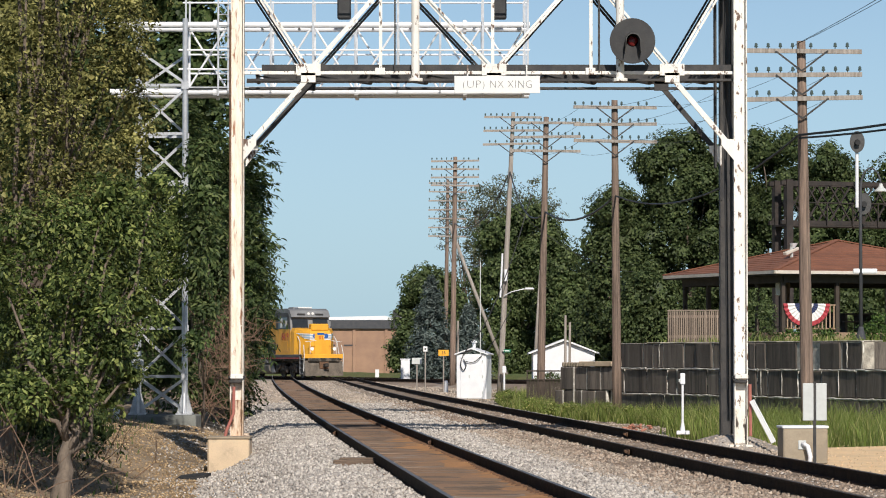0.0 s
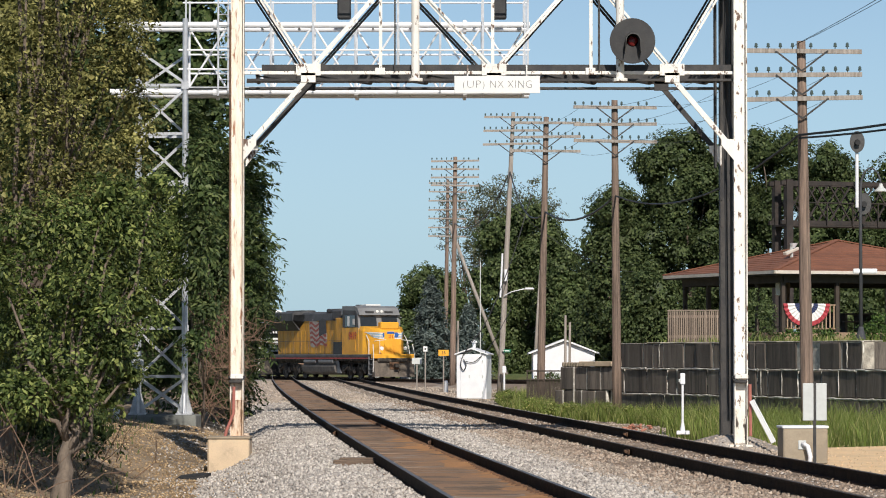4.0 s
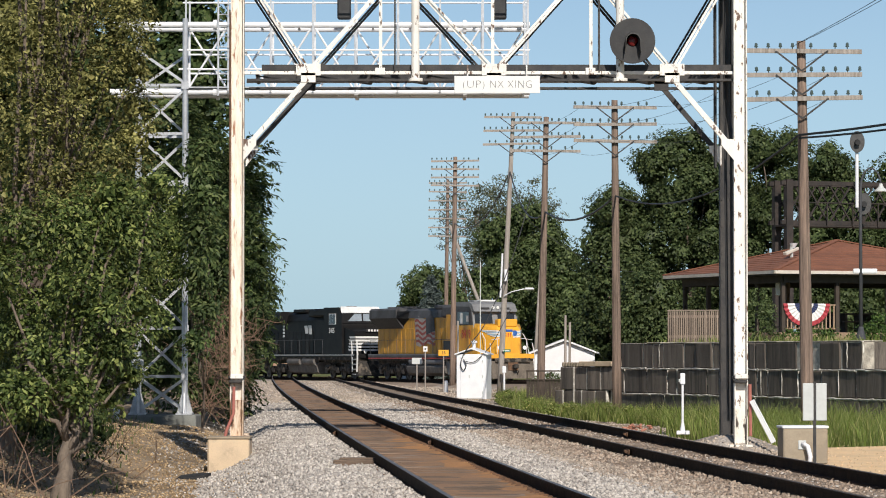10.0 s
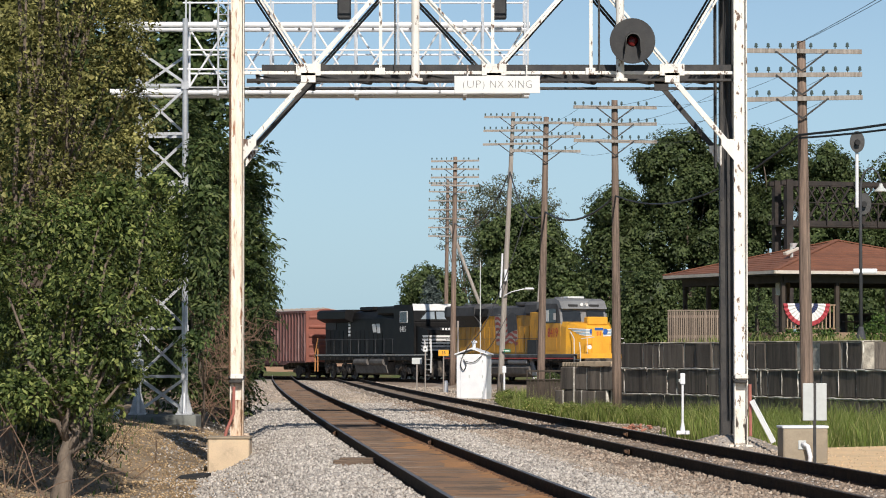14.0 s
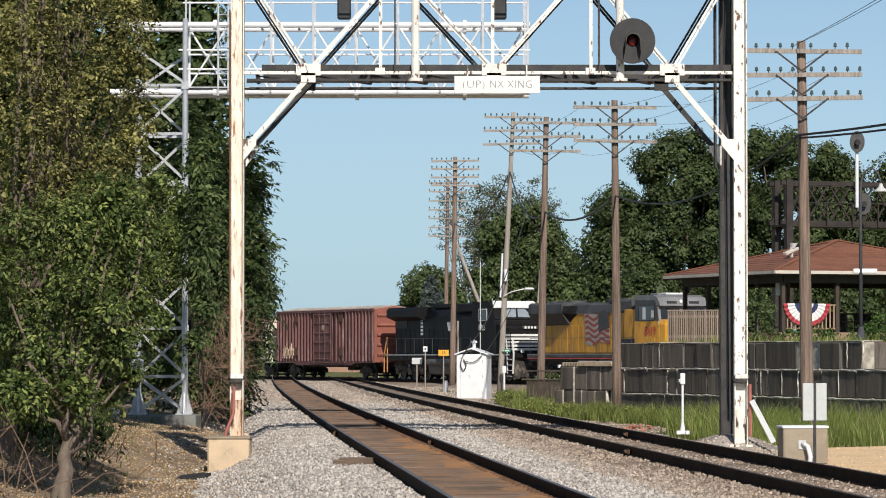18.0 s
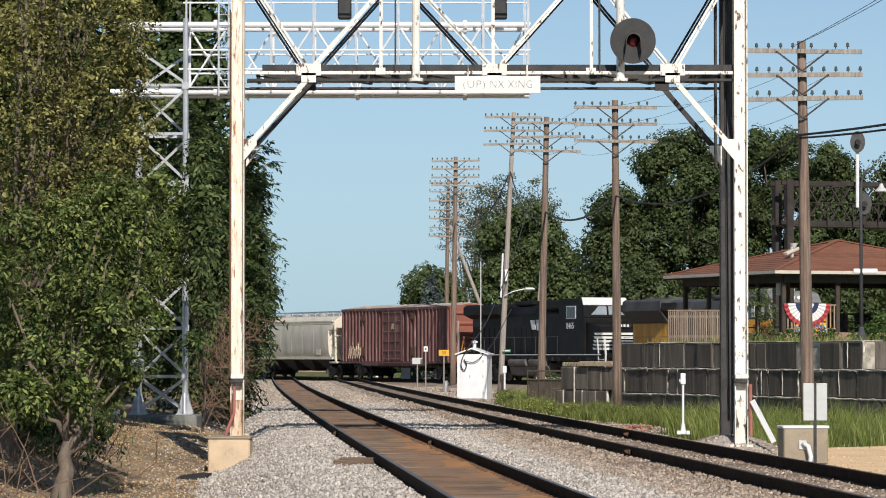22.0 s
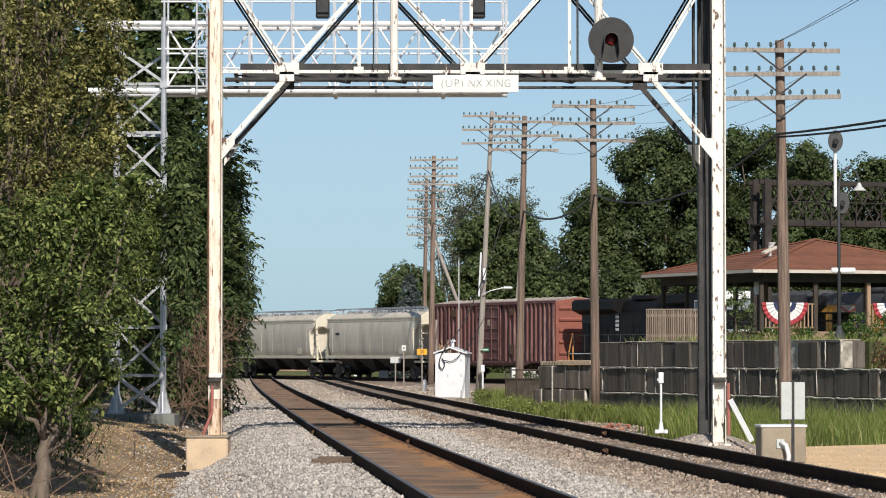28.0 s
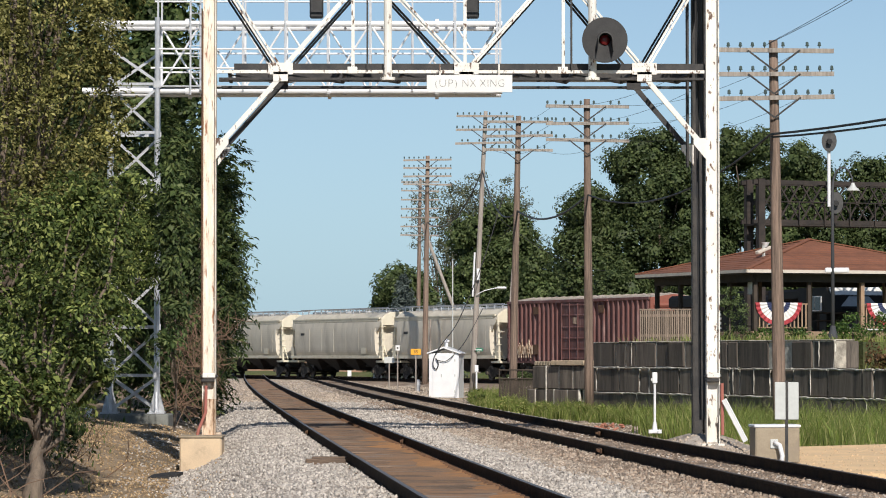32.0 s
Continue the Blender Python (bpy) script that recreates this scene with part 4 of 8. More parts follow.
for z in (0.4, 1.2, 1.95):
    part("hinge", Geo().box((0.56, -0.91, z), (0.06, 0.03, 0.12), bev=0.008), "grey_board", shed)
part("base", Geo().box((0, 0, 0.03), (1.9, 1.9, 0.1), bev=0.01), "concrete", shed)
part("cable", Geo().tube(smooth_path([(2.1, 6, 10.5), (1.3, 4.0, 7.0), (0.5, 1.0, 4.0), (-0.05, -0.9, 2.8), (-0.42, -0.98, 2.2), (-0.52, -1.0, 1.75), (-0.38, -1.0, 1.5), (-0.25, -1.0, 1.75), (-0.38, -1.0, 2.05)]), 0.026, 6).tube(smooth_path([(-0.3, -1.0, 1.95), (0.1, -1.0, 1.9), (0.5, -0.95, 2.2), (0.9, 0.4, 2.9), (1.3, 4, 4.6)]), 0.02, 6), "wire", shed)

lampo = thing("street_lamp", pose(3.2, 179.7, 4.95), "small street lamp on a curved arm fixed to a pole", "street lamp")
part("arm", Geo().tube([(0, 0, -0.25), (0.4, 0, -0.05), (0.95, 0, 0.08), (1.1, 0, 0.1)], 0.03, 8), "galv", lampo)
part("head", Geo().box((1.3, 0, 0.1), (0.5, 0.22, 0.13), bev=0.05), "white_metal", lampo)
solid("meter_box", Geo().box((3.28, 179.7, 5.75), (0.16, 0.14, 0.62), bev=0.02), "white_metal", "white meter box strapped to a pole", "box")
solid("conduit_pipe", Geo().tube([(2.99, 179.6, 4.6), (3.1, 179.6, 6.9)], 0.05, 8), "white_metal", "white conduit pipe running up a pole", "pipe")
solid("junction_box", Geo().box((3.18, 179.2, 0.85), (0.2, 0.16, 0.36), bev=0.02).tube([(3.18, 179.2, 0.7), (3.18, 179.2, -0.7)], 0.05, 8), "white_metal", "small white junction box on a post", "box")


def small_sign(x, y, zb, zt, w, h, mat, label, writing=""):
    root = thing("track_sign", pose(x, y, 0), label, "sign")
    part("post", Geo().tube([(0, 0, zb), (0, 0, zt)], 0.04, 8), "pole_wood_pale", root)
    part("panel", Geo().box((0, -0.06, zt - h / 2), (w, 0.02, h), bev=0.008), mat, root)
    if writing:
        part("writing", lettering(writing, h * 0.75, "black", 0.002), "", root, m=pose(0, -0.075, zt - h / 2))
    return root


part("dot", Geo().lathe([(0.05, 0), (0.05, 0.008)], 10, pose(0, -0.073, 1.95, 90)), "black", small_sign(-1.0, 195, -0.7, 2.1, 0.24, 0.3, "white_board", "small square white sign with a black dot on a post"))
small_sign(-1.48, 196, -0.7, 1.45, 0.58, 0.36, "grey_board", "grey rectangular sign board on a post")
small_sign(0.03, 194, -0.8, 1.9, 0.58, 0.34, "yellow_sign", "orange-yellow speed sign with black digits", "35")
solid("marker_post", Geo().lathe([(0.1, -0.6), (0.1, 0.1), (0.06, 0.16)], 10, pose(0.18, 197, 0)), "white_metal", "short white marker post", "post", smooth=False)
cab = thing("relay_cabinet", pose(-2.62, 243, -0.4), "white relay cabinet beyond the crossing line", "cabinet")
part("body", Geo().box((0, 0, 0.6), (0.55, 0.5, 1.2), bev=0.03), "white_metal", cab)
part("cap", Geo().box((0, 0, 1.24), (0.62, 0.58, 0.08), bev=0.02), "white_metal", cab)
solid("relay_box", Geo().box((-5.0, 262, 0.25), (0.3, 0.3, 0.6), bev=0.02), "white_metal", "small white box near a brick building", "box")

mk = thing("derail_marker", pose(6.25, 90, -0.52), "white dwarf marker post with a box head", "marker")
part("base", Geo().box((0, 0, 0.04), (0.2, 0.16, 0.08), bev=0.02).lathe([(0.075, 0.08), (0.055, 0.2), (0.04, 0.3)], 10), "white_metal", mk)
part("foot", Geo().box((-0.12, -0.1, 0.05), (0.1, 0.1, 0.1), bev=0.01).box((0.12, -0.1, 0.05), (0.1, 0.1, 0.1), bev=0.01), "white_metal", mk)
part("post", Geo().tube([(0, 0, 0.25), (0, 0, 1.33)], 0.032, 10), "white_metal", mk)
part("head", Geo().box((0, 0, 1.45), (0.13, 0.13, 0.29), bev=0.015), "white_metal", mk)
part("cap", Geo().box((-0.085, -0.03, 1.4), (0.04, 0.05, 0.08), bev=0.01), "grey_board", mk)

vault = thing("cable_vault", pose(6.28, 60.3, -0.33, 0, 0, 4), "tan concrete cable vault with a white lid", "box")
part("body", Geo().box((0, 0, 0.28), (0.78, 0.62, 0.62), bev=0.02), "concrete", vault)
part("lid", Geo().box((0, 0, 0.61), (0.82, 0.66, 0.05), bev=0.015), "white_metal", vault)
part("collar", Geo().box((-0.06, -0.32, 0.3), (0.14, 0.03, 0.16), bev=0.01), "grey_board", vault)
part("cable", Geo().tube([(-0.06, -0.34, 0.33), (0.02, -0.42, 0.28), (0.06, -0.45, 0.1), (0.03, -0.46, -0.1)], 0.04, 10), "white_metal", vault, smooth=True)
bs = thing("back_to_back_sign", pose(6.03, 56.0, -0.36), "pair of pale sign panels on a thin steel post", "sign")
part("post", Geo().beam((0, 0, 0), (0, 0, 1.46), 0.05, 0.03), "black_steel", bs)
for x in (-0.13, 0.13):
    part("panel", Geo().box((x * 0.82, -0.03, 1.13), (0.175, 0.02, 0.61), bev=0.009), "grey_board", bs)

# ---- retaining wall of great concrete blocks, in courses ----
W0, W1 = Vector((6.62, 128.5)), Vector((14.3, 106.0))
WU = (W1 - W0).normalized()
WANG = math.degrees(math.atan2(WU.y, WU.x))
wall = thing("retaining_wall", pose(W0.x, W0.y, 0, 0, 0, WANG), "dark weathered retaining wall of large concrete blocks", "wall", kind="structure")
rw = random.Random(5)
BH = 0.915
for course in range(4):
    zt = 2.0 - course * BH
    x = -0.45 * (course % 2)
    end = (20.5, 30, 30, 30)[course]
    while x < end:
        ln = rw.choice((2.9, 3.3, 1.3, 1.5, 2.2, 3.4, 1.0, 2.0)) * (1 - 0.012 * max(x, 0))
        if end - x - ln < 0.8:
            ln = end - x
        g = Geo().box((x + ln / 2, 0.45, zt - BH / 2), (ln - 0.075, 0.9, BH - 0.035), bev=0.035)
        part("block", g, "wall_block", wall, m=pose(0, rw.uniform(-0.03, 0.04) - 0.10 * course, rw.uniform(-0.012, 0.008), rw.uniform(-1.0, 1.0)))
        jy, jw = 0.06 - 0.10 * course, rw.uniform(0.012, 0.036)
        part("mortar_joint", Geo().tube([(x + ln - 0.035 + rw.uniform(-0.03, 0.03), jy, zt - BH * q / 6) for q in range(7)], [jw * rw.uniform(0.35, 1.5) for q in range(7)], 6), "mortar", wall)
        if rw.random() < 0.2:
            cx = x + ln * rw.uniform(0.3, 0.7)
            part("lime_streak", Geo().tube([(cx + rw.uniform(-0.03, 0.03), jy - 0.06, zt - 0.03 - BH * 0.9 * q / 5) for q in range(6)], [0.03 * rw.uniform(0.2, 1) * (1 - q / 6) + 0.004 for q in range(6)], 5), "mortar", wall)
        # Pale line along each course: lime, with the sunlit top edge put into its colour.
        if course:
            n = 8
            part("ledge", Geo().tube([(x + ln * q / n, 0.0 - 0.10 * course, zt - 0.012 + rw.uniform(-0.02, 0.02)) for q in range(n + 1)], [rw.uniform(0.012, 0.042) for q in range(n + 1)], 6), "mortar", wall, "pale ledge line of lime and painted sunlight")
        x += ln
part("joint_fill", Geo().box((10.2, 0.4, 0.62), (20.3, 0.74, 2.72)).box((25.5, 0.4, 0.1), (8.8, 0.74, 1.9)), "mortar", wall)
# Thin paler slab added over the end blocks to paint in the sunlight.
part("end_face", Geo().box((20.5, 0.23, 2.0 - BH / 2), (0.03, 0.42, BH - 0.06), bev=0.008), "wall_coping", wall, "tan end of the top course, sunlight put into its colour")
for k in range(16):
    part("coping", Geo().box((0.66 + k * 1.278, 0.38, 2.0 + rw.uniform(-0.015, 0.012)), (1.265, 0.78, 0.04), bev=0.012), "wall_coping", wall)

low = thing("low_retaining_wall", pose(4.62, 136.0, 0, 0, 0, math.degrees(math.atan2(-3.4, 1.93))), "lower stretch of dark concrete block wall", "wall", kind="structure")
for course in range(2):
    x = -0.4 * course
    while x < 3.4:
        ln = rw.choice((0.8, 0.6, 1.0))
        part("mortar_joint", Geo().box((x + ln - 0.02, 0.05, 1.12 - (course + 0.5) * BH), (0.05, 0.1, BH)), "mortar", low)
        part("block", Geo().box((x + ln / 2, 0.4, 1.12 - (course + 0.5) * BH), (ln - 0.04, 0.8, BH - 0.03), bev=0.03), "wall_block", low, m=pose(0, rw.uniform(-0.03, 0.03), 0))
        x += ln
part("joint_fill", Geo().box((1.9, 0.5, -0.1), (3.7, 0.6, 2.3)), "mortar", low)
part("coping", Geo().box((2.75, 0.36, 1.23), (2.4, 0.95, 0.19), bev=0.02), "footing_tan", low, "tan concrete coping slab")
for k in range(7):
    part("cap_stone", Geo().box((0.1 + k * 0.205, 0.3, 1.2), (0.16, 0.5, 0.18), bev=0.03), "concrete", low)
pen = thing("slat_fence", pose(3.65, 150.5, -0.85), "low dark fence panel of slats and rails in the grass", "fence")
for k in range(26):
    part("slat", Geo().box((0.03 + k * 0.06, 0.02 * math.sin(k * 2.3), 0.68 + 0.012 * math.sin(k * 5.1)), (0.052, 0.02, 1.3), bev=0.004), "dark_wood", pen)
for k in range(4):
    part("post", Geo().box((0.02 + k * 0.5, -0.03, 0.9), (0.05, 0.05, 1.78), bev=0.008), "dark_wood", pen)
for z in (1.36, 1.74):
    part("rail", Geo().box((0.77, -0.06, z), (1.58, 0.03, 0.06), bev=0.006), "dark_wood", pen)
pick = thing("picket_fence", pose(6.3, 221.5, -0.55), "short white picket fence beside the garage", "fence")
for k in range(6):
    part("picket", Geo().box((k * 0.17, 0, 0.6), (0.11, 0.03, 1.2), bev=0.01), "white_metal", pick)
for z in (0.4, 0.95):
    part("rail", Geo().box((0.42, 0.04, z), (1.0, 0.04, 0.08)), "white_metal", pick)
for x in (7.75, 8.03):
    solid("gate_post", Geo().tube([(x, 219, -0.7), (x + 0.03, 219, 4.15 - 1.6 * (x - 7.75))], [0.09, 0.075], 8), "pole_wood_pale", "weathered grey post in front of the garage", "post", "grey posts by the garage")
ss = thing("street_sign", pose(3.12, 179.72, 1.72), "small green street-name sign fixed to a pole", "sign")
part("panel", Geo().box((0.22, 0, 0.1), (0.36, 0.02, 0.16), bev=0.006), "sign_green", ss)
part("bracket", Geo().box((0.03, 0.1, 0.1), (0.1, 0.26, 0.05)), "grey_board", ss)
part("text_bar", Geo().box((0.22, -0.014, 0.1), (0.24, 0.006, 0.05)), "white_board", ss)

# raised park ground behind the wall
tr = Geo()
back = [(7.3, 129.3), (14.3, 110.0), (15.2, 113), (22, 114), (40, 112), (46, 130), (40, 150), (26, 152), (15, 152), (9.2, 148)]
solid("middle_terrace", Geo().prism([(13.6, 108.9), (16.9, 99.5), (40, 95), (40, 113), (15, 114)], -1.0, 1.06, "z"), "turf", "middle step of lawn beside the upper wall", kind="structure")
tr.prism(back, -1.0, 1.96, "z")
solid("park_terrace", tr, "turf", "raised lawn of the park behind the wall", kind="structure")
low_back = [(5.0, 136.5), (6.85, 133.1), (9.0, 136), (8.0, 142)]
solid("lower_terrace", Geo().prism([low_back[0], low_back[1], low_back[2], low_back[3]], -1.0, 0.95, "z"), "turf", "lower strip of lawn behind the low wall", kind="structure")
solid("dirt_path", Geo().prism([(6.75, 59), (14, 57), (18, 70), (11.5, 79), (8.3, 76), (7.1, 68)], -0.95, -0.5, "z"), "sand", "patch of bare tan dirt beside the track", kind="structure")

# ---- pavilion ----
PV = pose(12.34, 128.0, 0, 0, 0, 21.7)
pav = thing("pavilion", PV, "open park pavilion with a low red-brown shingle roof", "pavilion")
PW, PD = 10.4, 9.7
ZE, ZR, ZD = 4.72, 6.02, 2.42
part("deck", Geo().box((PW / 2, PD / 2, ZD - 0.25), (PW - 0.9, PD - 0.9, 0.5), bev=0.02), "deck_wood", pav)
# hip roof in courses of shingles
c = Vector((PW / 2, PD / 2, ZR))
cor = [Vector((0, 0, ZE)), Vector((PW, 0, ZE)), Vector((PW, PD, ZE)), Vector((0, PD, ZE))]
for k in range(4):
    a, b = cor[k], cor[(k + 1) % 4]
    for s in range(14):
        t0, t1 = s / 14, (s + 1) / 14
        p0, p1, p2, p3 = a.lerp(c, t0), b.lerp(c, t0), b.lerp(c, min(1, t1 + 0.01)), a.lerp(c, min(1, t1 + 0.01))
        lift = Vector((0, 0, 0.02))
        g = Geo().add([p0 + lift, p1 + lift, p2 + lift * 0.2, p3 + lift * 0.2, p0 - lift, p1 - lift, p2 - lift, p3 - lift],
                      [(0, 1, 2, 3), (7, 6, 5, 4), (0, 4, 5, 1), (1, 5, 6, 2), (2, 6, 7, 3), (3, 7, 4, 0)])
        part("shingle_course", g, "shingle", pav)
    part("hip_cap", Geo().beam(a + Vector((0, 0, 0.03)), c + Vector((0, 0, 0.05)), 0.2, 0.04), "shingle", pav)
    part("fascia", Geo().beam(a - Vector((0, 0, 0.06)), b - Vector((0, 0, 0.06)), 0.05, 0.12), "fascia", pav)
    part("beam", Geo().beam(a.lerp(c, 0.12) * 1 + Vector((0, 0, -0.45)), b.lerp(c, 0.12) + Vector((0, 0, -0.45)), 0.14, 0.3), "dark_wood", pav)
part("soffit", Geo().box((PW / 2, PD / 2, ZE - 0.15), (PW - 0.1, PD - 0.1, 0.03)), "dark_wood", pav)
inset = 0.65
post_at = [(inset + (PW - 2 * inset) * i / 4, y) for i in range(5) for y in (inset, PD - inset)] + [(x, inset + (PD - 2 * inset) * i / 4) for i in (1, 2, 3) for x in (inset, PW - inset)]
# Left-hand posts get the dark wood: eave shade put into their colour.
for x, y in post_at:
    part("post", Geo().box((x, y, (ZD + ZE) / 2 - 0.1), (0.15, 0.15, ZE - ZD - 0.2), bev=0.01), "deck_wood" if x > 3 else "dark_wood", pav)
for k, x in enumerate([inset + (PW - 2 * inset) * i / 4 for i in range(4)]):
    w = (PW - 2 * inset) / 4
    if k == 1:
        continue
    part("handrail", Geo().box((x + w / 2, inset, ZD + 1.03), (w - 0.15, 0.12, 0.05), bev=0.008), "deck_wood", pav)
    part("handrail", Geo().box((x + w / 2, inset, ZD + 0.14), (w - 0.15, 0.07, 0.05), bev=0.008), "deck_wood", pav)
    for i in range(13):
        part("baluster", Geo().box((x + 0.16 + i * (w - 0.32) / 12, inset - 0.05, ZD + 0.58), (0.05, 0.04, 0.92)), "deck_wood", pav)
for y in (inset, inset + 2.1, inset + 4.2, inset + 6.3):
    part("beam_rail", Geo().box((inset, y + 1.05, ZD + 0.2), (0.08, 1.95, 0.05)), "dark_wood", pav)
part("notice_board", Geo().box((1.0, 1.6, ZD + 1.7), (0.32, 0.05, 0.6), bev=0.01), "white_board", pav)
part("table", Geo().box((5.6, 4.5, ZD + 0.75), (1.8, 0.9, 0.06)).box((5.6, 3.7, ZD + 0.45), (1.8, 0.3, 0.05)).box((5.6, 5.3, ZD + 0.45), (1.8, 0.3, 0.05)).box((5.0, 4.5, ZD + 0.37), (0.1, 1.5, 0.75)).box((6.2, 4.5, ZD + 0.37), (0.1, 1.5, 0.75)), "dark_wood", pav)
spk = thing("roof_loudspeaker", PV @ pose(2.3, 3.1, 5.45, 0, 0, 20), "white loudspeaker and box mounted on the roof", "loudspeaker")
part("body", Geo().box((0, 0, 0.1), (0.75, 0.2, 0.12), Matrix.Rotation(radians(-18), 4, "Y"), bev=0.02), "fascia", spk)
part("horn", Geo().lathe([(0.05, 0), (0.12, 0.12), (0.17, 0.2)], 12, pose(0.05, -0.05, 0.2)), "white_metal", spk)
part("bracket", Geo().beam((0, 0, 0.4), (0.0, 0, -0.4), 0.08), "grey_board", spk)


def bunting(x0, w, z):
    """A half-round pleated fan of red, white and blue bands."""
    root = thing("bunting", PV @ pose(x0, inset - 0.12, z), "pleated half-round red, white and blue bunting on the railing", "bunting", "bunting on the railing")
    n = 28
    for name, r0, r1, mat in (("outer_band", 0.82, 1.0, "cloth_red"), ("middle_band", 0.5, 0.82, "cloth_white"), ("navy_band", 0.3, 0.5, "cloth_blue"), ("inner_fan", 0.02, 0.3, "cloth_white")):
        vs, fs = [], []
        for i in range(n + 1):
            a = math.pi + math.pi * i / n
            for r in (r0, r1):
                yy = (-0.05 if i % 2 else 0.0) * r
                vs.append((r * w / 2 * math.cos(a), yy, r * w * 0.44 * math.sin(a)))
        vs += [(x, y + 0.012, zz) for x, y, zz in vs]
        k = 2 * (n + 1)
        for i in range(n):
            fs += [(2 * i, 2 * i + 1, 2 * i + 3, 2 * i + 2), (k + 2 * i + 2, k + 2 * i + 3, k + 2 * i + 1, k + 2 * i), (2 * i + 1, k + 2 * i + 1, k + 2 * i + 3, 2 * i + 3), (2 * i, 2 * i + 2, k + 2 * i + 2, k + 2 * i)]
        part(name, Geo().add(vs, fs), mat, root)
    return root


bunting(1.58, 1.95, ZD + 1.08)
bunting(6.3, 1.95, ZD + 1.08)

fence = thing("slat_fence", pose(8.45, 129.6, 2.02, 0, 0, -6), "grey-brown vertical slat fence screening the park", "fence")
for k in range(28):
    part("slat", Geo().box((k * 0.0705 + 0.025, rw.uniform(-0.012, 0.012), 0.62 + 0.02 * rw.uniform(-1, 1)), (0.048, 0.035, 1.18), m=pose(0, 0, 0, 0, rw.uniform(-0.4, 0.4)), bev=0.006), "fence_wood", fence)
# Dark sheet added behind the slats so that the gaps read as shade.
part("backing", Geo().box((0.98, 0.09, 0.62), (1.96, 0.012, 1.1)), "dark_wood", fence)
for z in (0.25, 1.0):
    part("rail", Geo().box((1.0, 0.05, z), (2.0, 0.05, 0.09)), "fence_wood", fence)
part("cap", Geo().box((0.98, 0.0, 1.23), (2.0, 0.1, 0.04), bev=0.008), "fence_wood", fence)

park_lamp = thing("lamp_post", pose(14.45, 119.2, 1.95), "tall dark park lamp post with a curved arm", "lamp post")
part("base", Geo().lathe([(0.2, 0.0), (0.16, 0.3), (0.11, 0.45), (0.085, 0.6)], 12), "roof_dark", park_lamp)
part("shaft", Geo().tube([(0, 0, 0.2), (0, 0, 5.3), (0.03, 0, 5.65), (0.12, 0, 5.92), (0.27, 0, 6.07), (0.43, 0, 6.07), (0.58, 0, 5.94), (0.68, 0, 5.72), (0.71, 0, 5.5)], [0.075, 0.05, 0.04, 0.035, 0.033, 0.033, 0.033, 0.033, 0.033], 10), "roof_dark", park_lamp, smooth=True)
part("shade", Geo().lathe([(0.05, 0.25), (0.1, 0.12), (0.24, 0.0), (0.24, -0.03)], 14, pose(0.71, 0, 5.3)), "grey_board", park_lamp)
part("collar", Geo().box((0.15, 0, 2.52), (0.84, 0.1, 0.17), bev=0.03), "white_metal", park_lamp)

# ---- dark signal bridge of the crossing line, behind the park ----
far_b = thing("signal_bridge", pose(16.55, 165.0, 0, 0, 0, 22.7), "old dark lattice signal bridge behind the park", "signal bridge")
for x in (0, 17):
    for y in (0, 1.2):
        part("column", Geo().beam((x, y, -0.5), (x, y, 10), 0.34, 0.34), "rusty_black", far_b)
for y in (0, 1.2):
    for z in (7.95, 9.85):
        part("chord", Geo().beam((-0.4, y, z), (17.4, y, z), 0.16, 0.2), "rusty_black", far_b)
    for k in range(14):
        x0 = -0.3 + k * 1.25
        part("lacing", Geo().beam((x0, y, 7.95), (x0 + 1.25, y, 9.85), 0.07), "rusty_black", far_b)
        part("lacing", Geo().beam((x0 + 1.25, y + 0.04, 7.95), (x0, y + 0.04, 9.85), 0.07), "rusty_black", far_b)
part("walkway", Geo().box((8.5, 0.6, 7.8), (17.4, 1.5, 0.08)), "rusty_black", far_b)
for k in range(12):
    part("rail_post", Geo().beam((0.6 + k * 1.4, -0.2, 7.8), (0.6 + k * 1.4, -0.2, 8.9), 0.05), "rusty_black", far_b)
part("handrail", Geo().tube([(0.3, -0.2, 8.9), (17, -0.2, 8.9)], 0.03, 6), "rusty_black", far_b)
for i, (x, zb, zh) in enumerate(((3.7, 9.9, 11.86), (4.05, 8.2, 8.88))):
    s2 = thing("searchlight_signal", pose(16.55 + x * 0.922, 165.0 + x * 0.386 - 0.5, 0), "searchlight signal with an oval black plate and white mast", "railway signal")
    part("mast", Geo().tube([(0, 0.1, zb - (1.2 if i == 0 else 0.3)), (0, 0.1, zh)], 0.085, 8), "white_metal" if i == 0 else "rusty_black", s2)
    part("background_disc", Geo().lathe([(0.36, -0.02), (0.36, 0.02)], 24, pose(0, -0.05, zh) @ Matrix.Diagonal((1, 1, 1.45, 1)) @ pose(0, 0, 0, 90)), "signal_black", s2)
    part("hood", Geo().tube([(0, -0.06, zh), (0, -0.35, zh - 0.04)], 0.13, 10), "black", s2)
    part("housing", Geo().box((0, 0.12, zh), (0.24, 0.3, 0.3), bev=0.03), "signal_black", s2)
# ---- buildings behind the crossing line ----
bb = thing("brick_building", pose(-10.6, 322, -0.6), "long tan brick building with a dark mansard roof edge", "building")
part("wall", Geo().box((0, 4, 2.4), (18, 8, 4.9)), "brick", bb)
part("roof_edge", Geo().prism([(-9.2, 4.75), (9.15, 4.75), (8.9, 5.55), (-8.9, 5.55)], -0.3, 8.2), "roof_dark", bb)
part("roof_block", Geo().box((7.6, 2, 5.7), (3.4, 4.5, 1.6), bev=0.05), "roof_dark", bb)
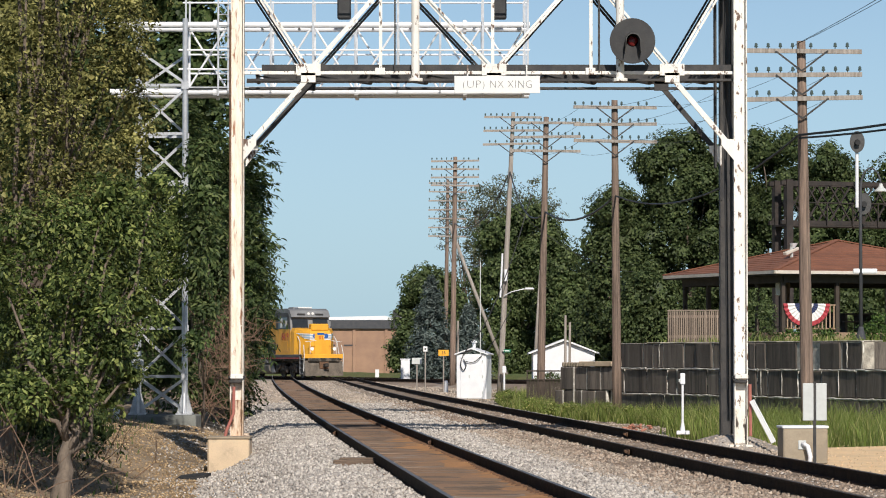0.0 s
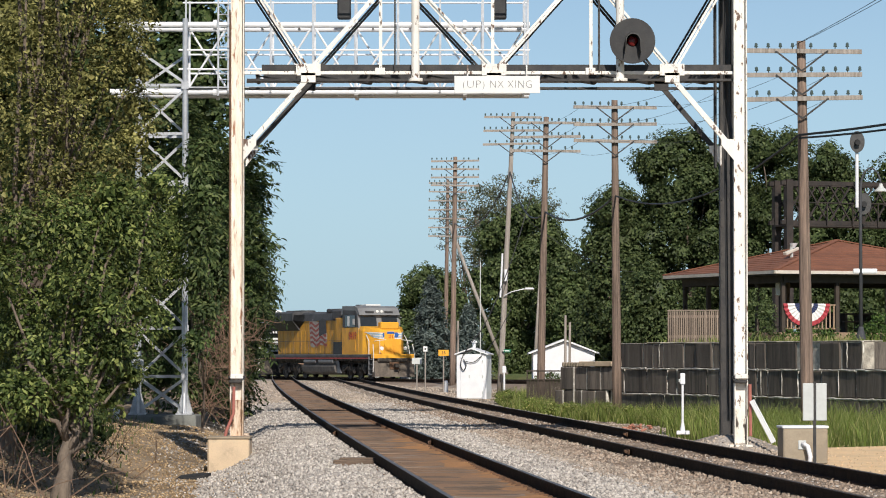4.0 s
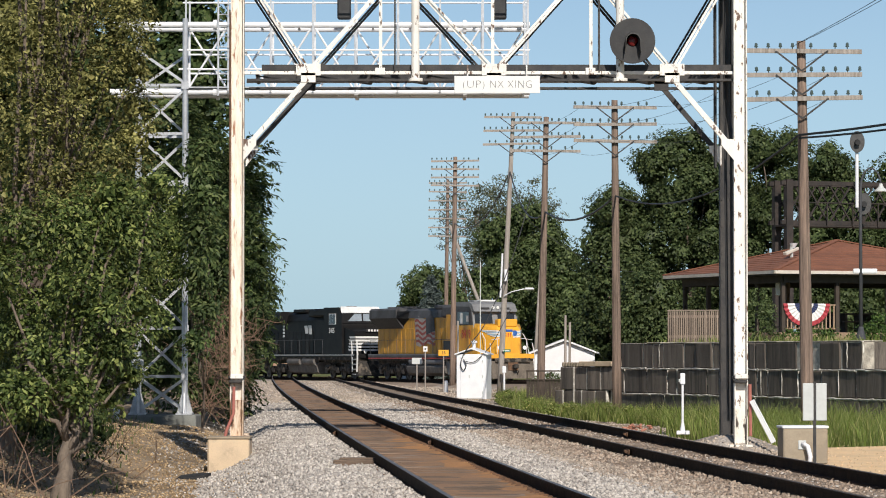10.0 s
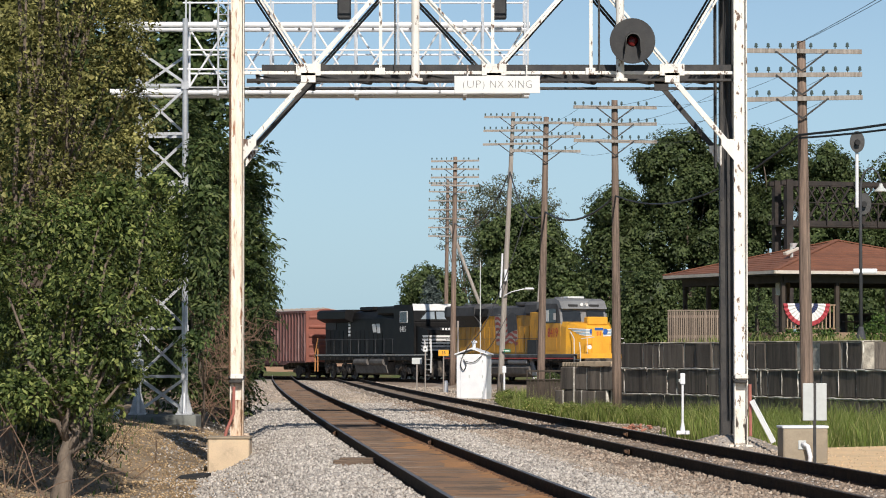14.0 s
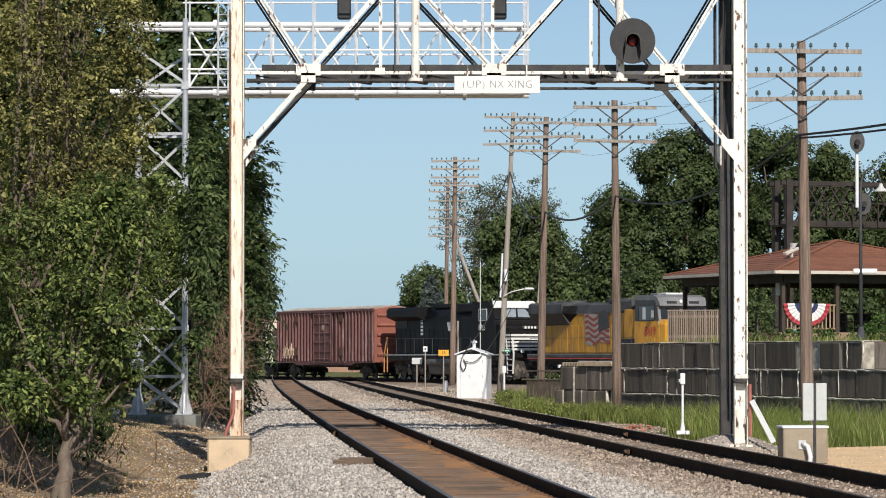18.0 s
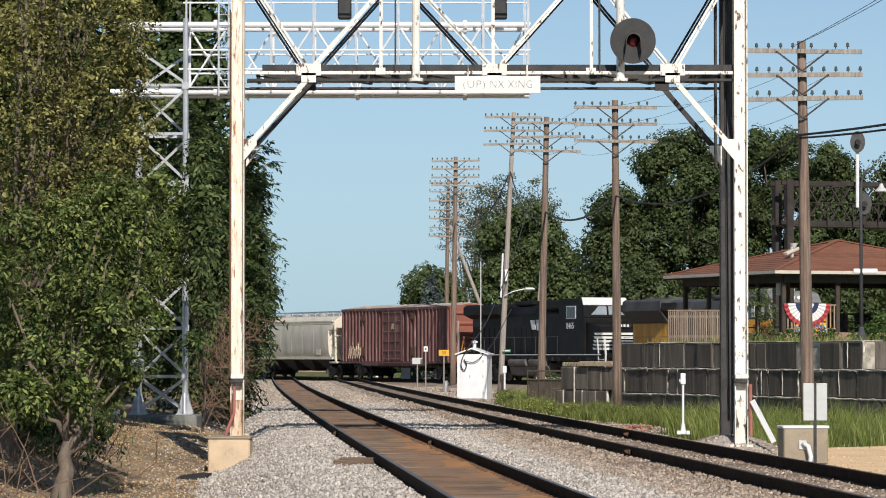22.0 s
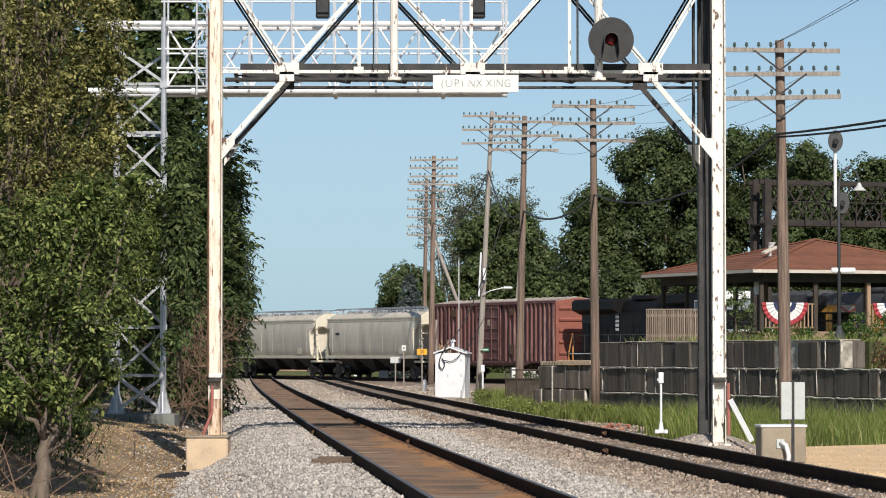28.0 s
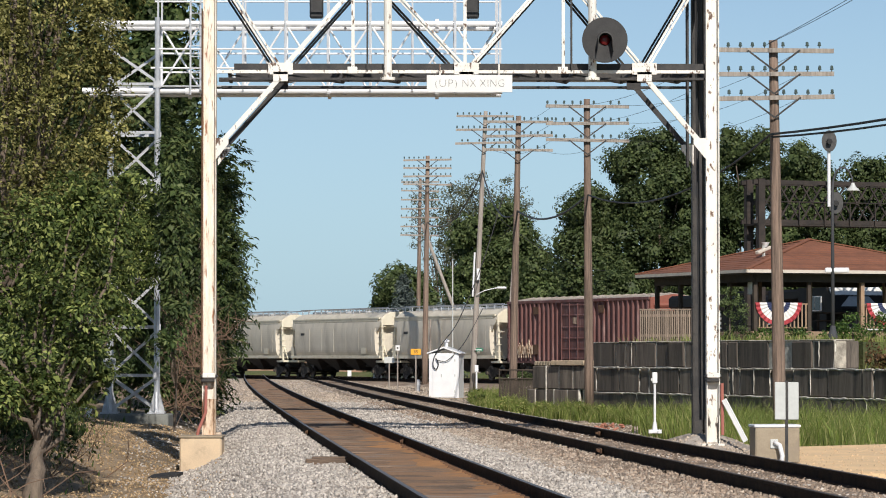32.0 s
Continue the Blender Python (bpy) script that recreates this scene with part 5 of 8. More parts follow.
for k in range(6):
    part("window", Geo().box((-7.6 + k * 1.9, -0.02, 3.2), (1.1, 0.1, 0.12)), "roof_dark", bb)
    part("pilaster", Geo().box((-6.7 + k * 3.0, -0.08, 2.35), (0.25, 0.16, 4.7)), "brick", bb)
part("roof_window", Geo().box((6.9, -0.32, 5.9), (0.5, 0.1, 0.5)), "white_metal", bb)
solid("white_roof_building", Geo().prism([(-5, 0), (5, 0), (5, 5.9), (3.5, 6.3), (-5, 6.1)], 0, 10, m=pose(-9.5, 360, -0.5)), "white_metal", "low white industrial building far behind", "building")
gar = thing("white_garage", pose(7.86, 224, -0.65), "small white garage with a low gable roof", "building")
part("wall", Geo().box((0, 2, 1.2), (4.0, 4, 2.4)), "white_metal", gar)
part("gable", Geo().prism([(-2.0, 2.4), (2.0, 2.4), (0, 3.15)], 0, 4), "white_metal", gar)
part("roof", Geo().prism([(-2.3, 2.32), (0, 3.2), (2.3, 2.32), (2.3, 2.42), (0, 3.32), (-2.3, 2.42)], -0.3, 4.3), "white_metal", gar)
part("window", Geo().box((-0.6, -0.02, 0.9), (1.0, 0.05, 0.5)), "grey_board", gar)


# ---- cables ----
def cable(points, r, label, name="overhead_cable"):
    solid(name, Geo().tube(points, r, 5), "wire", label, "cable")


def sag(p, q, drop, n=12):
    p, q = Vector(p), Vector(q)
    return [p.lerp(q, i / n) - Vector((0, 0, drop * 4 * (i / n) * (1 - i / n))) for i in range(n + 1)]


cable(sag((9.3, 90, 7.3), (14.5, 60, 7.1), 0.24), 0.033, "thick black cable hung from the pole line")
cable(sag((9.3, 90, 7.22), (14.5, 60, 7.02), 0.3), 0.028, "thick black cable hung from the pole line")
cable(sag((9.28, 90, 9.7), (13.6, 62, 11.9), 0.25), 0.008, "thin wire running up from a pole")
cable(sag((9.2, 90, 9.65), (13.5, 62, 11.7), 0.3), 0.008, "thin wire running up from a pole")
cable(sag((9.3, 90, 7.3), (6.3, 126, 7.4), 0.9), 0.03, "black cable between two poles")
cable(sag((6.3, 126, 7.4), (4.5, 152, 7.9), 0.6), 0.042, "black cable between two poles")
cable(sag((4.5, 152, 7.9), (3.5, 180, 11.2), 1.1), 0.035, "black cable between two poles")
cable(sag((3.5, 180, 11.2), (0.74, 219, 10.0), 1.3), 0.035, "black cable between two poles")
cable(sag((3.5, 180, 9.5), (12, 215, 6.8), 0.8), 0.02, "thin service wire to the far trees")
for k in range(3):
    for o in (-1.2, 0.9):
        cable(sag((9.3 + o, 90, 9.55 - 0.62 * k), (6.3 + o, 126, 10.7 - 0.62 * k), 0.5), 0.006, "thin telegraph wire between two poles")
        cable(sag((6.3 + o, 126, 10.7 - 0.62 * k), (4.5 + o, 152, 11.9 - 0.62 * k), 0.4), 0.006, "thin telegraph wire between two poles")


# ---- trees ----
def leaf_mesh(name, centres, normals, size, rng, aspect=0.55, fold=0.25, loose=0.55):
    """Folded rhombic leaves: two triangles each, at centres, facing roughly along normals."""
    n = len(centres)
    nrm = normals + rng.normal(0, loose, (n, 3))
    nrm /= np.linalg.norm(nrm, axis=1)[:, None] + 1e-9
    t = rng.normal(0, 1, (n, 3))
    t -= nrm * (t * nrm).sum(1)[:, None]
    t /= np.linalg.norm(t, axis=1)[:, None] + 1e-9
    b = np.cross(nrm, t)
    s = (size * rng.uniform(0.6, 1.35, n))[:, None]
    v = np.empty((n, 4, 3))
    v[:, 0] = centres - t * s * 0.5
    v[:, 1] = centres + b * s * aspect * 0.5 + nrm * s * fold * 0.5
    v[:, 2] = centres + t * s * 0.5
    v[:, 3] = centres - b * s * aspect * 0.5 + nrm * s * fold * 0.5
    i = np.arange(n) * 4
    tri = np.empty((n, 2, 3), int)
    tri[:, 0] = np.stack([i, i + 2, i + 1], 1)
    tri[:, 1] = np.stack([i, i + 3, i + 2], 1)
    return quick_mesh(name, v.reshape(-1, 3), tri.reshape(-1, 3))


def pads(rng, blobs, per, pr, leaf, count, aspect=0.55, name="crown", spread=0.35):
    """Leaves on flat drooping fans that stand out from ellipsoids one above the other, with dark gaps between."""
    cs, os_ = [], []
    for x, y, z, rx, ry, rz in blobs:
        k = max(5, int(per * (rx * ry * rz) ** (2 / 3)))
        d = rng.normal(0, 1, (k, 3))
        d /= np.linalg.norm(d, axis=1)[:, None]
        cs.append(np.array((x, y, z)) + d * (rng.uniform(0.2, 1.05, k) ** 0.5)[:, None] * np.array((rx, ry, rz)))
        os_.append(d)
    c, o = np.concatenate(cs), np.concatenate(os_)
    n = len(c)
    unit = lambda v: v / (np.linalg.norm(v, axis=-1)[..., None] + 1e-9)
    nn = unit(o * 0.6 + np.array((0, -0.15, 0.75)) + rng.normal(0, 0.25, (n, 3)))
    t = unit(np.cross(nn, rng.normal(0, 1, (n, 3))))
    b = np.cross(nn, t)
    a = rng.uniform(0, 2 * math.pi, (n, count))
    q = np.sqrt(rng.uniform(0, 1, (n, count)))[..., None]
    R = (pr * rng.uniform(0.55, 1.45, n))[:, None, None]
    out = np.cos(a)[..., None] * t[:, None] + np.sin(a)[..., None] * b[:, None]
    p = c[:, None] + out * q * R - nn[:, None] * q * q * R * 0.4 + nn[:, None] * rng.normal(0, 0.16, (n, count, 1)) * R
    ln = unit(nn[:, None] + out * q * 0.6 + rng.normal(0, spread, p.shape))
    ax = out + rng.normal(0, 0.5, p.shape) - np.array((0, 0, 0.3))
    ax = unit(ax - ln * (ax * ln).sum(-1)[..., None])
    w = np.cross(ln, ax)
    s = (leaf * rng.uniform(0.6, 1.3, (n, count)))[..., None]
    v = np.stack([p, p + ax * s * 0.45 + w * s * aspect * 0.5 + ln * s * 0.1, p + ax * s, p + ax * s * 0.45 - w * s * aspect * 0.5 + ln * s * 0.1], 2).reshape(-1, 4, 3)
    i = np.arange(len(v)) * 4
    tri = np.stack([np.stack([i, i + 2, i + 1], 1), np.stack([i, i + 3, i + 2], 1)], 1)
    return quick_mesh(name, v.reshape(-1, 3), tri.reshape(-1, 3))


def bough_shells(rng, blobs, per, leaf, name="crown", aspect=0.7):
    """Leaves over the rounded boughs of a big crown, thick on the outside."""
    ps, ns = [], []
    for x, y, z, rx, ry, rz in blobs:
        k = int(per * (rx * ry * rz) ** (2 / 3))
        d = rng.normal(0, 1, (k, 3))
        d /= np.linalg.norm(d, axis=1)[:, None]
        bump = 1 + 0.2 * np.sin(d[:, 0] * 7 + x * 3) * np.cos(d[:, 2] * 7 + z * 3) + 0.1 * np.sin(d[:, 1] * 15 + y) * np.sin(d[:, 0] * 13 + z)
        ps.append(np.array((x, y, z)) + d * (rng.uniform(0.78, 1.06, k) * bump)[:, None] * np.array((rx, ry, rz)))
        ns.append(d + np.array((0, 0, 0.3)))
    return leaf_mesh(name, np.concatenate(ps), np.concatenate(ns), leaf, rng, aspect, 0.2, 0.34)


def shade_tree(seed, base, crown, n, mat, label, size=1.0, per=400, leaf=0.2, r0=0.35, group="", core=0.75):
    """A large tree: trunk, limbs and a closed crown of rounded boughs."""
    rng = np.random.default_rng(seed)
    root = thing("tree", pose(0, 0, 0), label, "tree", group)
    blobs = bough_crown(seed, *crown, n, size)
    limbs(rng, root, base, [b[:3] for b in blobs[::max(1, n // 12)]], r0)
    part("crown", dress(bough_shells(rng, blobs, per, leaf), mat), "", root)
    b = np.repeat(np.array(blobs), 34, 0)
    d = rng.normal(0, 1, (len(b), 3))
    d /= np.linalg.norm(d, axis=1)[:, None]
    pts = b[:, :3] + d * b[:, 3:] * rng.uniform(0.1, 0.66, len(b))[:, None]
    part("inner_foliage", dress(leaf_mesh("inner_foliage", pts, d, core * size, rng, 0.85), mat), "", root)
    return root


def clumps(rng, blobs, per, r, inner=0.45):
    """Clump centres: inside the shells of ellipsoids (x, y, z, rx, ry, rz)."""
    out = []
    for x, y, z, rx, ry, rz in blobs:
        k = max(4, int(per * (rx * ry * rz) ** (2 / 3)))
        d = rng.normal(0, 1, (k, 3))
        d /= np.linalg.norm(d, axis=1)[:, None]
        rad = rng.uniform(inner, 1.0, k) ** 0.5
        bump = 1 + 0.16 * np.sin(d[:, 0] * 5 + x) * np.cos(d[:, 2] * 6 + y)
        out.append(np.array((x, y, z)) + d * (rad * bump)[:, None] * np.array((rx, ry, rz)))
    return np.concatenate(out)


def foliage(rng, cl, r, per, size, name="crown", aspect=0.55):
    """Leaves gathered in small clumps, thinning outwards, facing outwards and up."""
    n = len(cl) * per
    d = rng.normal(0, 1, (n, 3))
    d /= np.linalg.norm(d, axis=1)[:, None]
    rr = rng.uniform(0.15, 1, n) ** 0.6
    base = np.repeat(cl, per, 0)
    rad = np.repeat(r * rng.uniform(0.6, 1.3, len(cl)), per)
    pts = base + d * (rr * rad)[:, None] * np.array((1, 1, 0.72))
    nrm = d + np.array((0, -0.15, 0.55))
    return leaf_mesh(name, pts, nrm, size, rng, aspect)


def sprays(rng, cl, per, length, leaf, name="crown", aspect=0.34, pairs=6):
    """Arching twigs with paired leaflets, growing outwards from the clump centres."""
    mid = cl.mean(0)
    c = np.repeat(cl, per, 0)
    n = len(c)
    out = c - mid
    out /= np.linalg.norm(out, axis=1)[:, None] + 1e-9
    d = out * 0.55 + rng.normal(0, 0.6, (n, 3)) + np.array((0, -0.1, 0.12))
    d /= np.linalg.norm(d, axis=1)[:, None]
    ln = length * rng.uniform(0.6, 1.25, n)
    s = np.linspace(0.2, 1.0, pairs)
    droop = rng.uniform(0.15, 0.55, n)
    p = c[:, None] + d[:, None] * (ln[:, None] * s)[..., None]
    p[..., 2] -= ln[:, None] * droop[:, None] * s ** 2
    t = np.repeat(d[:, None], pairs, 1).copy()
    t[..., 2] -= 2 * droop[:, None] * s
    t /= np.linalg.norm(t, axis=2)[..., None]
    side = np.cross(t, np.array((0, 0, 1.0)) + rng.normal(0, 0.3, (n, 1, 3)))
    side /= np.linalg.norm(side, axis=2)[..., None] + 1e-9
    v = []
    for q in (-1, 1):
        ax = side * q * 0.85 + t * 0.5 + rng.normal(0, 0.22, p.shape) - np.array((0, 0, 0.25))
        ax /= np.linalg.norm(ax, axis=2)[..., None]
        w = np.cross(ax, np.cross(t, side) + rng.normal(0, 0.35, p.shape))
        w /= np.linalg.norm(w, axis=2)[..., None] + 1e-9
        nn = np.cross(w, ax)
        l = (leaf * rng.uniform(0.65, 1.25, p.shape[:2]))[..., None]
        v.append(np.stack([p, p + ax * l * 0.45 + w * l * aspect * 0.5 + nn * l * 0.06, p + ax * l - np.array((0, 0, 0.12)) * l, p + ax * l * 0.45 - w * l * aspect * 0.5 + nn * l * 0.06], 2).reshape(-1, 4, 3))
    v = np.concatenate(v)
    i = np.arange(len(v)) * 4
    tri = np.stack([np.stack([i, i + 2, i + 1], 1), np.stack([i, i + 3, i + 2], 1)], 1)
    return quick_mesh(name, v.reshape(-1, 3), tri.reshape(-1, 3))


def limbs(rng, root, base, heads, r0, mat="bark", fork=0.35):
    """A tapered trunk and limbs reaching into the crown."""
    base = Vector(base)
    mid = sum((Vector(h) for h in heads), Vector()) / len(heads)
    split = base.lerp(mid, fork)
    split.x, split.y = base.x + (mid.x - base.x) * 0.3, base.y + (mid.y - base.y) * 0.3
    trunk = [base.lerp(split, k / 5) + Vector((rng.normal(0, 0.05), rng.normal(0, 0.05), 0)) * (k > 0) for k in range(6)]
    part("trunk", Geo().tube([trunk[0] - Vector((0, 0, 0.3))] + trunk, [r0 * 1.35, r0 * 1.15] + [r0 * (1 - 0.09 * k) for k in range(1, 6)], 10), mat, root, smooth=True)
    for h in heads:
        h = Vector(h)
        a = trunk[3 + int(rng.integers(0, 3))]
        pts = [a.lerp(h, k / 5) + Vector(rng.normal(0, 0.12, 3)) * (0 < k < 5) + Vector((0, 0, 0.25 * math.sin(math.pi * k / 5))) for k in range(6)]
        part("limb", Geo().tube(pts, [r0 * 0.34 * (1 - 0.16 * k) for k in range(6)], 7), mat, root, smooth=True)


def tree(seed, base, blobs, mat, label, per_clump, per_leaf, clump_r, leaf, r0=0.2, name="tree", category="tree", group="", aspect=0.55, inner=0.45, core=0.0, spray=None, fans=None):
    rng = np.random.default_rng(seed)
    root = thing(name, pose(0, 0, 0), label, category, group)
    limbs(rng, root, base, [(b[0], b[1], b[2] - b[5] * 0.2) for b in blobs], r0)
    cl = clumps(rng, blobs, per_clump, clump_r, inner)
    if fans:
        part("crown", dress(pads(rng, blobs, *fans), mat), "", root)
    elif spray:
        part("crown", dress(sprays(rng, cl, *spray), mat), "", root)
    else:
        part("crown", dress(foliage(rng, cl, clump_r, per_leaf, leaf, aspect=aspect), mat), "", root)
    if core:
        # larger leaves deep inside, which close the crown
        b = np.array(blobs)
        b = np.repeat(b, 110, 0)
        d = rng.normal(0, 1, (len(b), 3))
        d /= np.linalg.norm(d, axis=1)[:, None]
        pts = b[:, :3] + d * b[:, 3:] * rng.uniform(0.1, 0.58, len(b))[:, None]
        part("inner_foliage", dress(leaf_mesh("inner_foliage", pts, d, core, rng, 0.8), mat), "", root)
    return root


def blob_crown(seed, cx, cy, cz, rx, ry, rz, n, k=0.5):
    """n overlapping ellipsoids filling an uneven crown."""
    r = random.Random(seed)
    out = []
    for i in range(n):
        u = r.uniform(-1, 1)
        a = r.uniform(0, 2 * math.pi)
        q = math.sqrt(1 - u * u) * r.uniform(0.35, 0.8)
        s = r.uniform(0.75, 1.25) * k
        out.append((cx + rx * q * math.cos(a), cy + ry * q * math.sin(a), cz + rz * 0.72 * u, rx * s, ry * s, rz * s))
    return out


def bough_crown(seed, cx, cy, cz, rx, ry, rz, n, size=1.0):
    """A broad crown of n rounded boughs that stand out from an ellipsoid, with a few more inside."""
    r = random.Random(seed)
    out = []
    for i in range(n):
        u = 1 - 1.85 * (i + 0.5) / n
        a = i * 2.39996 + r.uniform(-0.4, 0.4)
        q = math.sqrt(1 - u * u)
        f = r.uniform(0.84, 1.04) if i % 5 else r.uniform(0.5, 0.75)
        s = r.uniform(0.7, 1.4) * size
        out.append((cx + (rx - size * 0.8) * q * f * math.cos(a), cy + (ry - size * 0.8) * q * f * math.sin(a), cz + (rz - size * 0.8) * u * f, s, s, 0.85 * s))
    return out


# the bank of trees close on the left
tree(1, (-6.2, 56, -0.75), [(-6.9, 57, 3.5, 1.0, 1.0, 0.9), (-5.95, 57, 3.5, 0.85, 0.9, 0.8), (-5.3, 57.5, 3.7, 0.55, 0.7, 0.5), (-5.0, 57.5, 2.3, 0.4, 0.5, 0.4), (-5.3, 57, 1.75, 0.45, 0.5, 0.4), (-5.15, 57, 1.15, 0.35, 0.4, 0.3), (-5.55, 57, 0.8, 0.35, 0.4, 0.3), (-5.2, 57.5, 2.95, 0.45, 0.6, 0.45), (-5.85, 56.5, 2.4, 0.9, 0.9, 0.8),
     (-6.9, 57, 2.0, 1.0, 1.0, 0.9), (-6.15, 56.5, 1.15, 0.75, 0.8, 0.6), (-7.0, 56, 0.9, 0.7, 0.7, 0.6), (-4.8, 58, 4.4, 0.42, 0.5, 0.42), (-5.6, 57, 1.6, 0.55, 0.6, 0.5), (-5.5, 57, 4.2, 0.6, 0.6, 0.5), (-6.9, 55.5, 1.0, 0.6, 0.6, 0.4), (-5.95, 56, 1.0, 0.5, 0.6, 0.35), (-7.3, 56, 2.9, 0.8, 0.8, 0.7)],
     "leaf_near", "leafy green tree with a grey trunk beside the track", 92, 34, 0.26, 0.105, 0.155, group="trees on the bank", core=0.13, fans=(52, 0.29, 0.1, 48, 0.5))
# Upper crown lies out of view, added to shade the tower and bank.
tree(2, (-7.6, 60, -0.2), [(-7.2, 60, 7.1, 1.1, 1.2, 1.1), (-6.2, 60, 6.2, 0.95, 1, 0.9), (-7.1, 60, 5.5, 1.1, 1.1, 1.0), (-6.0, 60.5, 4.9, 0.8, 0.9, 0.8), (-5.75, 60.5, 7.1, 0.65, 0.8, 0.9), (-6.6, 60, 4.3, 0.9, 0.9, 0.8),
     (-7.9, 60, 4.3, 1.0, 1, 1), (-6.3, 60.5, 8.1, 1.0, 1, 0.9), (-5.5, 61, 5.9, 0.5, 0.6, 0.55), (-7.4, 60, 9.6, 1.6, 1.6, 1.3), (-6.2, 60.5, 10.8, 1.5, 1.5, 1.3), (-8.4, 60, 11.6, 1.7, 1.7, 1.4), (-7.0, 60.5, 13.2, 1.7, 1.7, 1.4), (-5.4, 61, 12.4, 1.2, 1.2, 1.2), (-7.8, 60, 15, 1.5, 1.5, 1.4), (-6.7, 62.5, 17.2, 1.5, 1.5, 1.3), (-5.4, 60.5, 6.6, 0.5, 0.6, 0.6), (-5.4, 60.5, 5.3, 0.45, 0.6, 0.5), (-5.5, 60.5, 7.7, 0.55, 0.6, 0.5), (-5.2, 61, 10.6, 1.2, 1.2, 1.0), (-4.8, 61.5, 14.2, 1.2, 1.2, 1.0), (-5.5, 64, 18.8, 1.4, 1.4, 1.2), (-4.9, 65, 20.2, 1.2, 1.3, 1.1)],
     "leaf_olive", "tall tree with dull olive foliage", 58, 32, 0.3, 0.09, 0.16, group="trees on the bank", core=0.12, fans=(46, 0.31, 0.082, 50, 0.5))
tree(3, (-8.6, 69, -0.1), blob_crown(13, -8.2, 69, 3.6, 1.9, 1.8, 3.4, 13, 0.42), "leaf_near", "leafy green tree among others on the bank", 34, 30, 0.38, 0.12, 0.16, group="trees on the bank", core=0.2, fans=(52, 0.28, 0.1, 40, 0.5))
tree(11, (-8.7, 88, -0.1), [(-8.1, 88, 4.5, 0.8, 0.8, 0.8), (-7.6, 88, 3.6, 0.6, 0.7, 0.6), (-7.75, 88, 5.5, 0.65, 0.7, 0.7), (-8.7, 88, 3.4, 0.8, 0.8, 0.8), (-7.35, 88.5, 4.7, 0.45, 0.6, 0.5), (-8.6, 88, 5.5, 0.8, 0.8, 0.8), (-9.4, 88, 4.5, 0.9, 0.9, 1.0), (-7.6, 88, 2.9, 0.45, 0.5, 0.35), (-7.3, 88, 4.0, 0.45, 0.5, 0.5), (-7.3, 88, 5.7, 0.45, 0.5, 0.5), (-8.0, 88, 2.9, 0.55, 0.5, 0.5), (-6.85, 88, 5.2, 0.5, 0.5, 0.55), (-6.75, 88, 4.4, 0.5, 0.5, 0.5), (-6.8, 88, 3.7, 0.45, 0.5, 0.45)],
     "leaf_near", "leafy green tree close in front of the tower", 60, 30, 0.33, 0.14, 0.12, group="trees on the bank", core=0.18, fans=(84, 0.26, 0.1, 44, 0.45))
tree(13, (-6.25, 89.5, -0.4), [(-6.05, 86, 6.6, 0.4, 0.5, 0.5), (-5.95, 86, 5.6, 0.45, 0.5, 0.5), (-6.1, 86, 4.6, 0.45, 0.5, 0.5), (-6.15, 86, 3.6, 0.45, 0.5, 0.5), (-5.85, 86, 2.7, 0.4, 0.5, 0.45), (-6.2, 86, 1.9, 0.35, 0.4, 0.4), (-6.6, 89, 4.7, 0.55, 0.5, 0.5), (-6.4, 89, 5.5, 0.5, 0.5, 0.5), (-6.3, 89, 6.3, 0.5, 0.5, 0.5), (-6.05, 89, 7.0, 0.4, 0.5, 0.45), (-6.95, 89, 5.0, 0.45, 0.5, 0.45), (-7.4, 89.5, 4.6, 0.5, 0.5, 0.5)],
     "leaf_deep", "slender dark green tree beside the tower", 55, 30, 0.33, 0.15, 0.035, group="trees on the bank", core=0.2, fans=(62, 0.3, 0.16, 34, 0.4))
# Added tree, placed so that its shadow falls on the bank by the tower.
tree(17, (-9.40, 84, -0.1), [(-7.75, 83, 4.2, 0.55, 0.6, 0.5), (-7.20, 83, 4.6, 0.5, 0.6, 0.5), (-7.00, 83, 3.9, 0.4, 0.5, 0.4), (-8.20, 83, 3.6, 0.6, 0.6, 0.5), (-7.40, 83, 5.15, 0.45, 0.5, 0.4), (-8.10, 83.5, 4.9, 0.5, 0.6, 0.5), (-8.90, 84, 4.4, 0.7, 0.7, 0.7), (-8.80, 83.5, 3.2, 0.6, 0.6, 0.5), (-6.75, 83, 4.7, 0.35, 0.5, 0.35)],
     "leaf_near", "leafy green tree leaning out over the bank", 60, 30, 0.33, 0.14, 0.11, group="trees on the bank", core=0.18, fans=(70, 0.26, 0.1, 44, 0.45))
tree(14, (-8.3, 65, -0.2), [(-8.2, 65, 0.8, 1.0, 1.0, 0.8), (-7.3, 66, 0.7, 0.7, 0.8, 0.6), (-9.2, 66, 1.2, 1.0, 1, 1.1), (-7.8, 66, 1.7, 0.9, 0.9, 0.7), (-8.6, 70, 1.0, 1.0, 1.0, 0.9), (-6.9, 62.5, 0.2, 0.8, 0.7, 0.7), (-7.7, 62.5, 0.3, 0.8, 0.7, 0.8), (-6.45, 64, 0.2, 0.55, 0.6, 0.6), (-6.9, 65, 0.9, 0.7, 0.7, 0.6), (-7.4, 64, 1.3, 0.8, 0.7, 0.7)],
     "leaf_deep", "low dark thicket under the taller trees", 60, 28, 0.3, 0.11, 0.06, group="trees on the bank", core=0.18, fans=(44, 0.28, 0.1, 40, 0.45))
